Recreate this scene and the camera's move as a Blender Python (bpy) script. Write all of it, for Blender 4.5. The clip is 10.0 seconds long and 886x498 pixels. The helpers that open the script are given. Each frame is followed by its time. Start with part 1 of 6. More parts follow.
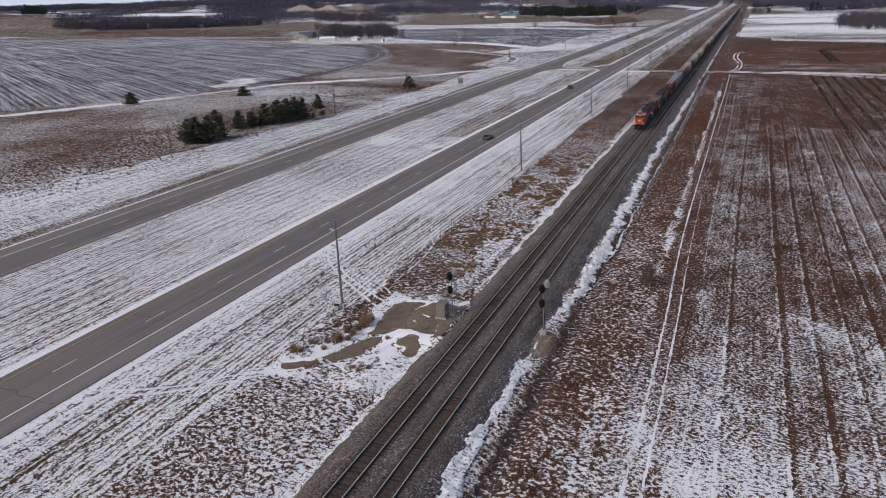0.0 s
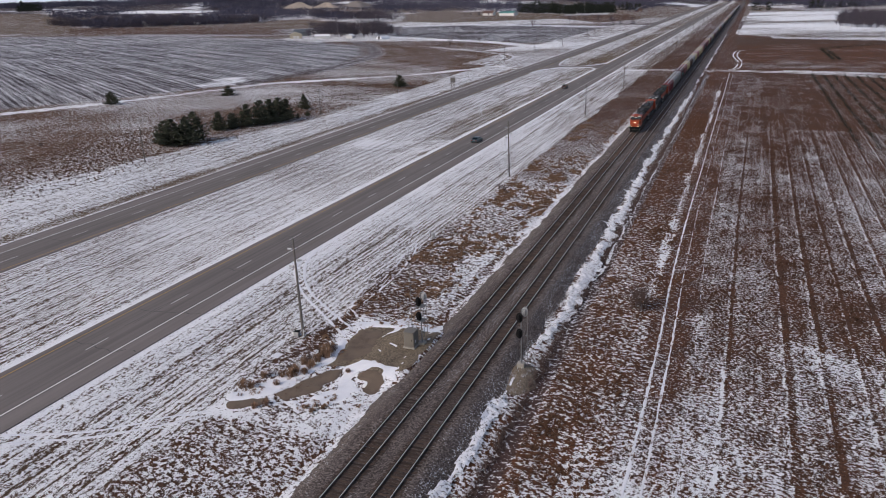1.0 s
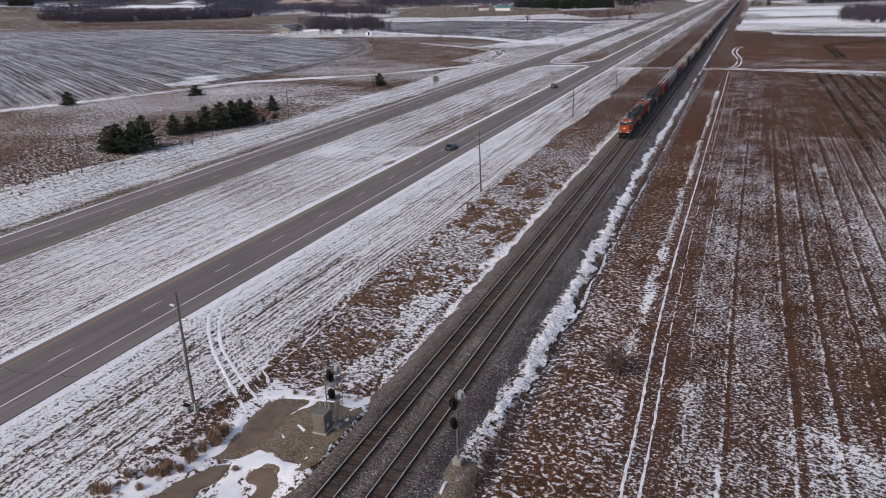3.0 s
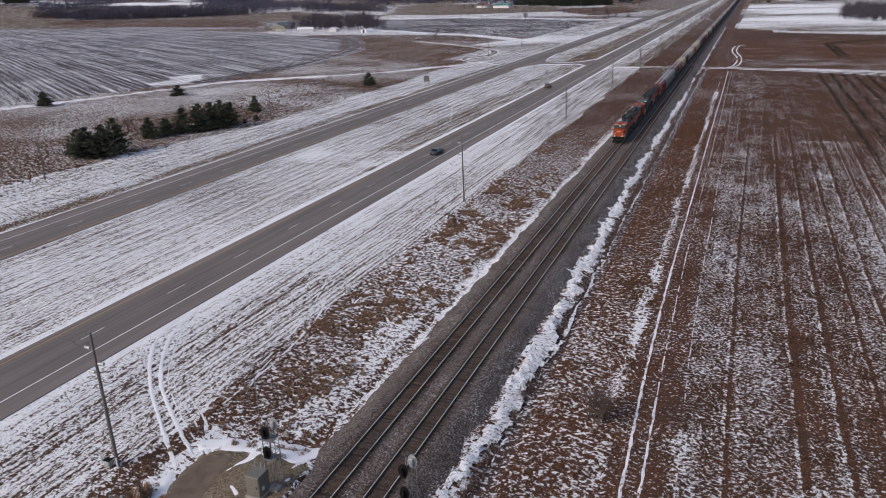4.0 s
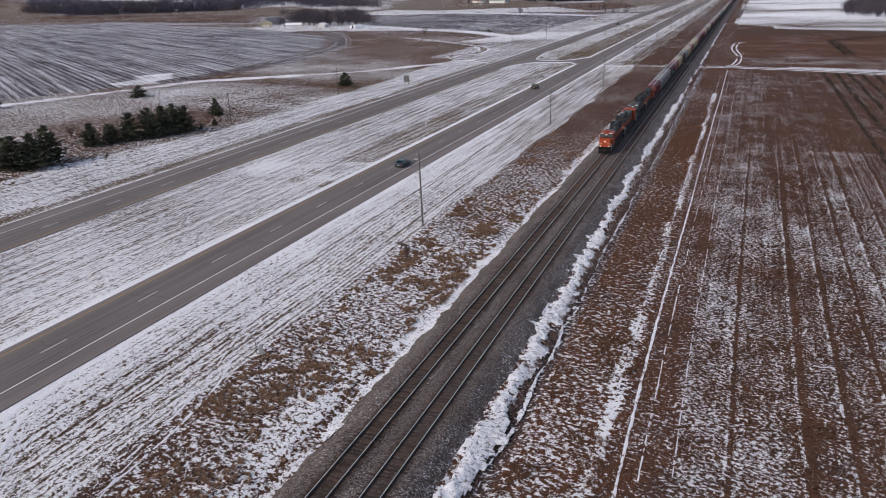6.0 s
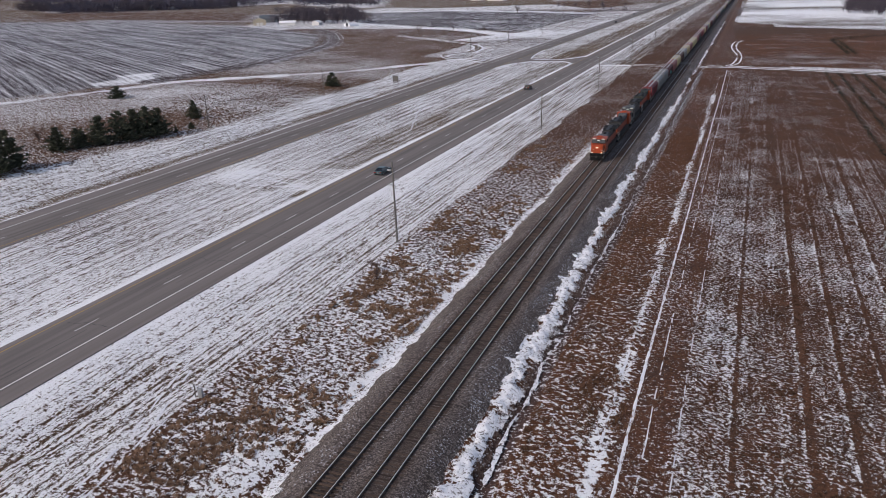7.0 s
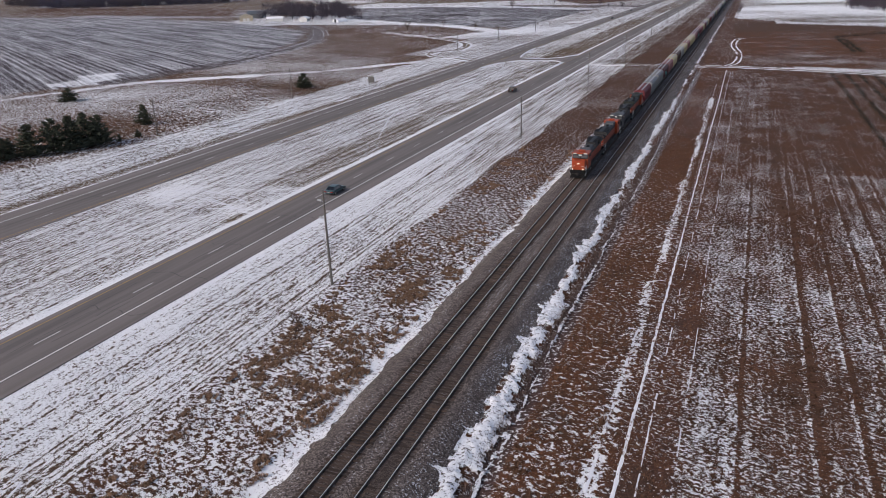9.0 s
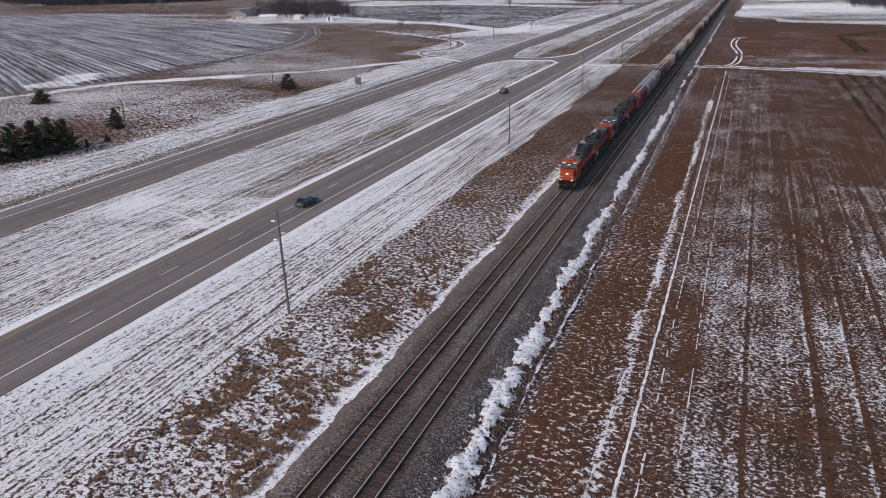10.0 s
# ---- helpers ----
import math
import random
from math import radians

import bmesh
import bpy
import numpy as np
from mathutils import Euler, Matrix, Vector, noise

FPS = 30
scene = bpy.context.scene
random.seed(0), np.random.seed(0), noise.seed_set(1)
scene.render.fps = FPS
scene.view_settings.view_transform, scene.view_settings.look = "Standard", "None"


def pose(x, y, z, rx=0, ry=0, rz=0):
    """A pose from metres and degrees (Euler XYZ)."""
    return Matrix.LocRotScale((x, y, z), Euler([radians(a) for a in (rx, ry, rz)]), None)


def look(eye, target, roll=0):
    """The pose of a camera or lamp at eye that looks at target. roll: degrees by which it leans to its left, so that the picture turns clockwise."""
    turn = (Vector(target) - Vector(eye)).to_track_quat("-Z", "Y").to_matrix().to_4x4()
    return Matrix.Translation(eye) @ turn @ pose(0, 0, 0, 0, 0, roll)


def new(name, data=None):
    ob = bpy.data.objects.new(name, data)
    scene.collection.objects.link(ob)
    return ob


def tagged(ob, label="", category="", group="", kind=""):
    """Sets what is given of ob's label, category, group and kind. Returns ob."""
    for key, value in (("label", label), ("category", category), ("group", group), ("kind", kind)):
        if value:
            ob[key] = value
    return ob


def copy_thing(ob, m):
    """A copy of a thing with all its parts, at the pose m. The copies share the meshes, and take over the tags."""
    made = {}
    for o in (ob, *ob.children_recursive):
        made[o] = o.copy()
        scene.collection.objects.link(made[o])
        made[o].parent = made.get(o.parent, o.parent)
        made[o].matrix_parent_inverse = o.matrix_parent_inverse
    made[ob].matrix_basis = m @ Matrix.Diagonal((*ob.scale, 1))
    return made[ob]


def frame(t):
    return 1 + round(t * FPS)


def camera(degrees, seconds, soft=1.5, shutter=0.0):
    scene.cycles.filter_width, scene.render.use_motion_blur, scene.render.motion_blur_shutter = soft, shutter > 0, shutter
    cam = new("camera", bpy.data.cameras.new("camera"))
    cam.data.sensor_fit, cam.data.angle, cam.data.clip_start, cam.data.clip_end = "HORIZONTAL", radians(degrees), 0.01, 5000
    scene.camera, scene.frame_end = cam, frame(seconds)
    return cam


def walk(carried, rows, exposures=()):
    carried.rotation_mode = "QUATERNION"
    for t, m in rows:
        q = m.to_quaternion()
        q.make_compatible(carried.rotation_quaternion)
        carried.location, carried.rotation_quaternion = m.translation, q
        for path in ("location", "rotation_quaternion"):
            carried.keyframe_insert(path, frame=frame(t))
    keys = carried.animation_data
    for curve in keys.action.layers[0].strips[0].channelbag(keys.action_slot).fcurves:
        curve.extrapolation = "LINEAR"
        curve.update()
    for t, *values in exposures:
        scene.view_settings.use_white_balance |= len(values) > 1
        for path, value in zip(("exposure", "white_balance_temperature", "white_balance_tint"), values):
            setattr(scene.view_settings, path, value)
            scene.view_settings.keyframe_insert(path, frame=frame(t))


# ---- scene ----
cam = camera(61.42, 10.0, soft=0.55)
# seconds, x, y, z, yaw, pitch, roll
ROWS = [
    (0.0, 28.359, -5.826, 37.964, 22.199, -18.342, -1.991),
    (0.5, 28.270, -0.741, 37.812, 22.182, -18.434, -1.981),
    (1.0, 28.179, 4.361, 37.661, 22.166, -18.525, -1.971),
    (1.5, 28.087, 9.479, 37.510, 22.150, -18.616, -1.962),
    (2.0, 27.993, 14.610, 37.360, 22.134, -18.706, -1.952),
    (2.5, 27.897, 19.755, 37.211, 22.118, -18.796, -1.942),
    (3.0, 27.800, 24.910, 37.062, 22.103, -18.885, -1.932),
    (3.5, 27.700, 30.076, 36.914, 22.088, -18.973, -1.923),
    (4.0, 27.599, 35.251, 36.767, 22.074, -19.061, -1.913),
    (4.5, 27.496, 40.433, 36.620, 22.060, -19.148, -1.903),
    (5.0, 27.392, 45.621, 36.474, 22.046, -19.234, -1.894),
    (5.5, 27.286, 50.814, 36.329, 22.032, -19.320, -1.884),
    (6.0, 27.178, 56.011, 36.185, 22.019, -19.405, -1.874),
    (6.5, 27.068, 61.209, 36.041, 22.006, -19.489, -1.865),
    (7.0, 26.957, 66.409, 35.898, 21.993, -19.573, -1.855),
    (7.5, 26.843, 71.608, 35.755, 21.980, -19.656, -1.845),
    (8.0, 26.728, 76.805, 35.613, 21.968, -19.739, -1.835),
    (8.5, 26.612, 81.998, 35.472, 21.957, -19.821, -1.826),
    (9.0, 26.493, 87.188, 35.332, 21.945, -19.902, -1.816),
    (9.5, 26.373, 92.371, 35.192, 21.934, -19.982, -1.806),
    (10.0, 26.251, 97.547, 35.053, 21.923, -20.062, -1.797),
]
walk(cam, [(t, pose(x, y, z, 0, 0, yaw) @ pose(0, 0, 0, 90 + pitch, 0, 0) @ pose(0, 0, 0, 0, 0, roll)) for t, x, y, z, yaw, pitch, roll in ROWS], [(0.0, 0.00, 6450, 14), (2.5, 0.05, 6450, 14), (5.0, 0.10, 6450, 14), (10.0, 0.13, 6450, 14)])

# ---------------------------------------------------------------- light
SUN_AZ, SUN_EL = 215.0, 34.0
world = bpy.data.worlds.new("sky")
scene.world = world
world.use_nodes = True
wn = world.node_tree
sky = wn.nodes.new("ShaderNodeTexSky")
sky.sky_type, sky.sun_disc = "NISHITA", False
sky.sun_elevation, sky.sun_rotation = radians(SUN_EL), radians(SUN_AZ)
sky.air_density, sky.dust_density, sky.ozone_density = 1.0, 2.8, 1.0
wn.links.new(sky.outputs[0], wn.nodes["Background"].inputs[0])
wn.nodes["Background"].inputs[1].default_value = 0.115
sun = new("sun", bpy.data.lights.new("sun", "SUN"))
sun.data.energy, sun.data.angle, sun.data.color = 1.6, radians(10), (1.0, 0.95, 0.88)
sun.matrix_world = look((0, 0, 0), (-math.sin(radians(SUN_AZ)) * math.cos(radians(SUN_EL)), -math.cos(radians(SUN_AZ)) * math.cos(radians(SUN_EL)), -math.sin(radians(SUN_EL))))

# ---------------------------------------------------------------- helpers of this scene
RNG = np.random.default_rng(7)


def mesh_from(name, verts, faces, mats=(), smooth=False, face_mats=None):
    me = bpy.data.meshes.new(name)
    me.from_pydata([tuple(v) for v in verts], [], [tuple(f) for f in faces])
    for m in mats:
        me.materials.append(m)
    if smooth:
        me.polygons.foreach_set("use_smooth", [True] * len(me.polygons))
    if face_mats is not None:
        me.polygons.foreach_set("material_index", list(face_mats))
    me.update()
    return me


def tri_mesh(name, verts, tris, mat):
    """A mesh from arrays of vertices and triangles."""
    verts, tris = np.asarray(verts, dtype=np.float32), np.asarray(tris, dtype=np.int32)
    me = bpy.data.meshes.new(name)
    me.vertices.add(len(verts))
    me.vertices.foreach_set("co", verts.ravel())
    me.loops.add(tris.size)
    me.loops.foreach_set("vertex_index", tris.ravel())
    me.polygons.add(len(tris))
    me.polygons.foreach_set("loop_start", np.arange(0, tris.size, 3, dtype=np.int32))
    me.materials.append(mat)
    me.update(calc_edges=True)
    return me


def scatter(templates, places, scales, turns, heights=None):
    """Copies of small templates (verts, tris) laid at places into one pair of arrays."""
    vs, ts, base = [], [], 0
    pick = RNG.integers(0, len(templates), len(places))
    for k, (tv, tt) in enumerate(templates):
        sel = np.where(pick == k)[0]
        if not len(sel):
            continue
        c, s = np.cos(turns[sel]), np.sin(turns[sel])
        sc = scales[sel]
        hz = sc if heights is None else heights[sel]
        x = (tv[None, :, 0] * c[:, None] - tv[None, :, 1] * s[:, None]) * sc[:, None] + places[sel, 0:1]
        y = (tv[None, :, 0] * s[:, None] + tv[None, :, 1] * c[:, None]) * sc[:, None] + places[sel, 1:2]
        z = tv[None, :, 2] * hz[:, None] + places[sel, 2:3]
        vs.append(np.stack([x, y, z], 2).reshape(-1, 3))
        ts.append((tt[None] + (np.arange(len(sel)) * len(tv))[:, None, None] + base).reshape(-1, 3))
        base += len(sel) * len(tv)
    return np.concatenate(vs), np.concatenate(ts)


def stuff(name, arrays, mat, label, category):
    return tagged(new(name, tri_mesh(name, *arrays, mat)), label, category, kind="stuff")


def thing(name, label, category, m=None, group="", kind=""):
    ob = new(name)
    ob.empty_display_size = 0.3
    if m is not None:
        ob.matrix_basis = m
    return tagged(ob, label, category, group, kind)


def part(name, bm, mat, parent, label="", smooth=False):
    me = bpy.data.meshes.new(name)
    bm.to_mesh(me)
    bm.free()
    for m in (mat if isinstance(mat, (list, tuple)) else [mat]):
        me.materials.append(m)
    if smooth:
        me.polygons.foreach_set("use_smooth", [True] * len(me.polygons))
    ob = new(name, me)
    ob.parent = parent
    return tagged(ob, label) if label else ob


def box(bm, cx, cy, cz, sx, sy, sz, bevel=0.0, m=None, mi=0):
    """A bevelled box round its centre, added to bm."""
    made = bmesh.ops.create_cube(bm, size=1.0, matrix=(m or Matrix()) @ Matrix.Translation((cx, cy, cz)) @ Matrix.Diagonal((sx, sy, sz, 1)))
    faces = {f for v in made["verts"] for f in v.link_faces}
    for f in faces:
        f.material_index = mi
    if bevel:
        edges = list({e for v in made["verts"] for e in v.link_edges})
        bmesh.ops.bevel(bm, geom=edges, offset=bevel, segments=1, affect="EDGES", profile=0.5)
    return bm


def rod(bm, a, b, r1, r2=None, n=8, mi=0):
    """A tapered round bar from a to b."""
    a, b = Vector(a), Vector(b)
    d = b - a
    m = Matrix.Translation((a + b) / 2) @ d.to_track_quat("Z", "Y").to_matrix().to_4x4()
    made = bmesh.ops.create_cone(bm, cap_ends=True, segments=n, radius1=r1, radius2=r1 if r2 is None else r2, depth=d.length, matrix=m)
    for f in {f for v in made["verts"] for f in v.link_faces}:
        f.material_index = mi
    return bm


def prism(bm, outline, axis, lo, hi, mi=0):
    """An outline of (u, v) pushed from lo to hi along x or y."""
    put = (lambda u, v, w: (w, u, v)) if axis == "x" else (lambda u, v, w: (u, w, v))
    a = [bm.verts.new(put(u, v, lo)) for u, v in outline]
    b = [bm.verts.new(put(u, v, hi)) for u, v in outline]
    n = len(outline)
    fs = [bm.faces.new(a), bm.faces.new(b[::-1])] + [bm.faces.new((a[i], b[i], b[(i + 1) % n], a[(i + 1) % n])) for i in range(n)]
    for f in fs:
        f.material_index = mi
    bmesh.ops.recalc_face_normals(bm, faces=fs)
    return bm


def smooth_step(a, b, x):
    t = np.clip((x - a) / (b - a), 0, 1)
    return t * t * (3 - 2 * t)


def value_noise(x, y, seed=0):
    """Smooth noise from 0 to 1 on arrays."""
    xi, yi = np.floor(x).astype(np.int64), np.floor(y).astype(np.int64)
    fx, fy = x - xi, y - yi
    fx, fy = fx * fx * (3 - 2 * fx), fy * fy * (3 - 2 * fy)

    def h(i, j):
        n = (i * 374761393 + j * 668265263 + seed * 974711) & 0x7FFFFFFF
        n = ((n ^ (n >> 13)) * 1274126177) & 0x7FFFFFFF
        return ((n ^ (n >> 16)) & 0xFFFF) / 65535.0
    return (h(xi, yi) * (1 - fx) + h(xi + 1, yi) * fx) * (1 - fy) + (h(xi, yi + 1) * (1 - fx) + h(xi + 1, yi + 1) * fx) * fy


def fbm(x, y, seed=0, octaves=4):
    total, amp = 0.0, 0.5
    for k in range(octaves):
        total = total + amp * value_noise(x * 2 ** k, y * 2 ** k, seed + k * 17)
        amp /= 2
    return total / (1 - 0.5 ** octaves)


# ---------------------------------------------------------------- materials
class Nodes:
    """Short hand for a node material."""

    def __init__(self, name):
        self.mat = bpy.data.materials.new(name)
        self.mat.use_nodes = True
        self.t = self.mat.node_tree
        self.bsdf = self.t.nodes["Principled BSDF"]

    def add(self, kind, **inputs):
        n = self.t.nodes.new(kind)
        for k, v in inputs.items():
            self.set(n, k, v)
        return n

    def set(self, n, k, v):
        sock = n.inputs[int(k[1:])] if k[0] == "i" and k[1:].isdigit() else n.inputs[k]
        if isinstance(v, bpy.types.NodeSocket):
            self.t.links.new(v, sock)
        else:
            sock.default_value = v

    def math(self, op, a, b=0.0, c=0.0, clamp=False):
        n = self.add("ShaderNodeMath", i0=a, i1=b, i2=c)
        n.operation, n.use_clamp = op, clamp
        return n.outputs[0]

    def mix(self, fac, a, b):
        n = self.t.nodes.new("ShaderNodeMix")
        n.data_type = "RGBA"
        self.set(n, "i0", fac)
        for k, v in (("i6", a), ("i7", b)):
            self.set(n, k, v if isinstance(v, bpy.types.NodeSocket) else (*v, 1.0))
        return n.outputs[2]

    def step(self, v, lo, hi, a=0.0, b=1.0):
        n = self.t.nodes.new("ShaderNodeMapRange")
        n.interpolation_type = "SMOOTHSTEP"
        for k, x in (("i0", v), ("i1", lo), ("i2", hi), ("i3", a), ("i4", b)):
            self.set(n, k, x)
        return n.outputs[0]

    def place(self, sx=1.0, sy=1.0, sz=1.0, source="world", turn=0.0):
        if source == "world":
            v = self.t.nodes.new("ShaderNodeNewGeometry").outputs["Position"]
        else:
            v = self.t.nodes.new("ShaderNodeTexCoord").outputs["Object"]
        n = self.t.nodes.new("ShaderNodeMapping")
        self.t.links.new(v, n.inputs[0])
        n.inputs["Rotation"].default_value = (0, 0, radians(turn))
        n.inputs["Scale"].default_value = (sx, sy, sz)
        return n.outputs[0]

    def noise(self, vec, scale, detail=4.0, rough=0.55):
        n = self.add("ShaderNodeTexNoise", Vector=vec, Scale=scale, Detail=detail, Roughness=rough)
        return n.outputs["Fac"]

    def attr(self, name):
        n = self.t.nodes.new("ShaderNodeAttribute")
        n.attribute_name = name
        s = self.t.nodes.new("ShaderNodeSeparateColor")
        self.t.links.new(n.outputs["Color"], s.inputs[0])
        return s.outputs

    def random(self):
        return self.t.nodes.new("ShaderNodeObjectInfo").outputs["Random"]

    def island(self):
        return self.t.nodes.new("ShaderNodeNewGeometry").outputs["Random Per Island"]

    def bump(self, height, strength=0.5, distance=0.05):
        n = self.add("ShaderNodeBump", Strength=strength, Distance=distance, Height=height)
        self.set(self.bsdf, "Normal", n.outputs[0])

    def done(self, color=None, rough=0.8, metal=0.0, spec=0.3):
        if color is not None:
            self.set(self.bsdf, "Base Color", color if isinstance(color, bpy.types.NodeSocket) else (*color, 1.0))
        self.set(self.bsdf, "Roughness", rough)
        self.set(self.bsdf, "Metallic", metal)
        self.set(self.bsdf, "Specular IOR Level", spec)
        return self.mat


def worn(name, color, rough=0.6, metal=0.0, dirt=(0.09, 0.07, 0.055), amount=0.35, scale=3.0, spec=0.4, source="object"):
    """Paint, metal or wood with grime at two scales."""
    n = Nodes(name)
    v = n.place(source=source)
    big, fine = n.noise(v, scale * 0.3, 3), n.noise(v, scale * 4, 4)
    k = n.math("MULTIPLY", n.step(n.math("ADD", n.math("MULTIPLY", big, 0.6), n.math("MULTIPLY", fine, 0.4)), 0.42, 0.72), amount, clamp=True)
    tone = n.mix(fine, tuple(c * 0.85 for c in color), tuple(min(1, c * 1.12) for c in color))
    n.bump(fine, 0.15, 0.01)
    return n.done(n.mix(k, tone, dirt), rough, metal, spec)


def ground_material():
    """Snow over stubble, dry grass and soil; coverage and kind of growth come from the sheet."""
    n = Nodes("winter_ground")
    cover, mow, rows = n.attr("cover")[:3]
    tan, rust, bare = n.attr("growth")[:3]
    pos = n.t.nodes.new("ShaderNodeNewGeometry").outputs["Position"]
    xyz = n.add("ShaderNodeSeparateXYZ", i0=pos)
    x, y = xyz.outputs[0], xyz.outputs[1]

    def plane(ux, uy, vx, vy):
        """Ground coordinates turned and stretched."""
        u = n.math("ADD", n.math("MULTIPLY", x, ux), n.math("MULTIPLY", y, uy))
        v = n.math("ADD", n.math("MULTIPLY", x, vx), n.math("MULTIPLY", y, vy))
        return n.add("ShaderNodeCombineXYZ", i0=u, i1=v).outputs[0]

    def blend(k, a, b):
        return n.math("ADD", a, n.math("MULTIPLY", k, n.math("SUBTRACT", b, a)))

    # wind from the north-west leaves short streaks and lumps
    streak = n.noise(plane(2.1, -0.66, 0.85, 2.8), 1.0, 6, 0.78)
    lumps = n.noise(plane(1.4, -0.5, 0.62, 1.8), 1.0, 5, 0.72)
    clump = n.noise(n.place(1.0, 1.1, 1), 3.8, 4, 0.72)
    broad = n.noise(n.place(0.06, 0.06, 0.06), 1.0, 3)
    along = n.noise(n.place(1.6, 0.05, 1), 1.0, 4, 0.7)
    dashes = n.noise(n.place(3.0, 1.15, 1), 1.0, 5, 0.74)
    # mower swaths: lines along y that wander a little
    wob = n.math("MULTIPLY", n.noise(n.place(0.05, 0.02, 1), 1.0, 2), 9.0)
    swath = n.math("SINE", n.math("ADD", n.math("MULTIPLY", x, 2 * math.pi / 0.84), wob))
    swath2 = n.math("SINE", n.math("ADD", n.math("MULTIPLY", x, 2 * math.pi / 2.5), wob))
    rough = n.step(n.math("ADD", n.math("MULTIPLY", lumps, 0.66), n.math("MULTIPLY", clump, 0.34)), 0.37, 0.63)
    mown = n.step(n.math("ADD", n.math("MULTIPLY", dashes, 0.52), n.math("MULTIPLY", clump, 0.48)), 0.36, 0.64)
    mown = n.math("ADD", mown, n.math("ADD", n.math("MULTIPLY", swath, 0.14), n.math("MULTIPLY", swath2, 0.09)))
    mown = n.math("ADD", mown, n.math("MULTIPLY", n.math("SUBTRACT", n.step(along, 0.34, 0.66), 0.5), n.step(y, 170.0, 300.0, 0.34, 0.62)))
    field = n.step(n.math("ADD", n.math("MULTIPLY", streak, 0.68), n.math("MULTIPLY", clump, 0.32)), 0.38, 0.62)
    # tractor lines through the crop: bare bands with a broken white edge
    lane = n.math("SUBTRACT", x, n.math("MULTIPLY", n.math("MAXIMUM", n.math("SUBTRACT", y, 140.0), 0.0), 0.0095))
    lane = n.math("ADD", lane, n.math("MULTIPLY", n.math("SUBTRACT", n.noise(n.place(0.2, 0.3, 1), 1.0, 3), 0.5), 0.5))
    worn_band, edge = 0.0, 0.0
    for c, w in ((29.1, 0.10), (35.2, 0.26), (38.8, 0.20), (42.4, 0.12), (45.6, 0.20), (48.9, 0.12), (52.0, 0.18), (55.2, 0.12), (58.7, 0.18), (62.0, 0.14)):
        worn_band = n.math("MAXIMUM", worn_band, n.step(n.math("ABSOLUTE", n.math("SUBTRACT", lane, c)), w, w + 0.18, 1.0, 0.0))
        edge = n.math("MAXIMUM", edge, n.step(n.math("ABSOLUTE", n.math("SUBTRACT", lane, c - w - 0.3)), 0.10, 0.22, 1.0, 0.0))
    fade = n.step(y, 190.0, 300.0, 1.0, 0.0)
    broken = n.step(n.noise(n.place(0.5, 0.35, 1), 1.0, 4, 0.7), 0.42, 0.56)
    field = n.math("SUBTRACT", field, n.math("MULTIPLY", n.math("MULTIPLY", worn_band, fade), 0.22))
    field = n.math("ADD", field, n.math("MULTIPLY", n.math("MULTIPLY", n.math("MULTIPLY", edge, fade), broken), 0.34))
    spots = n.noise(n.place(0.22, 0.13, 1), 1.0, 5, 0.66)
    field = n.math("ADD", field, n.math("MULTIPLY", n.math("SUBTRACT", spots, 0.5), 0.9))
    drill = n.noise(n.place(1.05, 0.02, 1), 1.0, 4, 0.75)
    field = n.math("ADD", field, n.math("MULTIPLY", n.math("SUBTRACT", drill, 0.5), 0.75))
    level = blend(rows, blend(mow, rough, mown), field)
    # straight furrows of the ploughed field
    over = n.math("ADD", n.math("MULTIPLY", x, 0.545), n.math("MULTIPLY", y, 0.84))
    down = n.math("SUBTRACT", n.math("MULTIPLY", y, 0.545), n.math("MULTIPLY", x, 0.84))
    furrow = n.noise(n.add("ShaderNodeCombineXYZ", i0=n.math("MULTIPLY", over, 0.42), i1=n.math("MULTIPLY", down, 0.010)).outputs[0], 1.0, 6, 0.84)
    furrow = n.math("ADD", furrow, n.math("MULTIPLY", n.math("SINE", n.math("MULTIPLY", over, 2 * math.pi / 3.05)), 0.05))
    furrow = n.math("ADD", furrow, n.math("MULTIPLY", n.math("SINE", n.math("MULTIPLY", over, 2 * math.pi / 18.3)), 0.025))
    level = n.math("ADD", level, n.math("MULTIPLY", n.math("SUBTRACT", furrow, 0.5), n.math("MULTIPLY", n.attr("plough")[0], 2.1)))
    level = n.math("ADD", level, n.math("MULTIPLY", n.math("SUBTRACT", broad, 0.5), 0.34))
    coarse = n.noise(plane(0.40, -0.15, 0.34, 0.95), 1.0, 5, 0.75)
    level = n.math("ADD", level, n.math("MULTIPLY", n.math("SUBTRACT", coarse, 0.5), n.math("MULTIPLY", n.attr("plough")[1], 1.8)))
    remote = n.noise(plane(0.20, 0.0, 0.0, 0.085), 1.0, 6, 0.82)
    level = n.math("ADD", level, n.math("MULTIPLY", n.math("SUBTRACT", remote, 0.5), n.math("MULTIPLY", n.attr("plough")[2], 2.4)))
    snow = n.step(n.math("ADD", level, n.math("SUBTRACT", cover, 1.0)), -0.05, 0.05)
    stems = n.step(n.noise(n.place(1.5, 0.8, 1), 4.2, 4, 0.78), 0.55, 0.59)
    snow = n.math("MULTIPLY", snow, n.math("SUBTRACT", 1.0, n.math("MULTIPLY", stems, n.math("ADD", 0.15, n.math("MULTIPLY", mow, 0.45)))))
    fine = n.noise(n.place(1, 1, 1), 9.0, 5, 0.65)
    patch = n.noise(n.place(0.25, 0.16, 1), 1.0, 4, 0.6)
    grass = n.mix(fine, (0.040, 0.020, 0.013), (0.168, 0.088, 0.055))
    tanned = n.mix(fine, (0.090, 0.062, 0.039), (0.33, 0.240, 0.158))
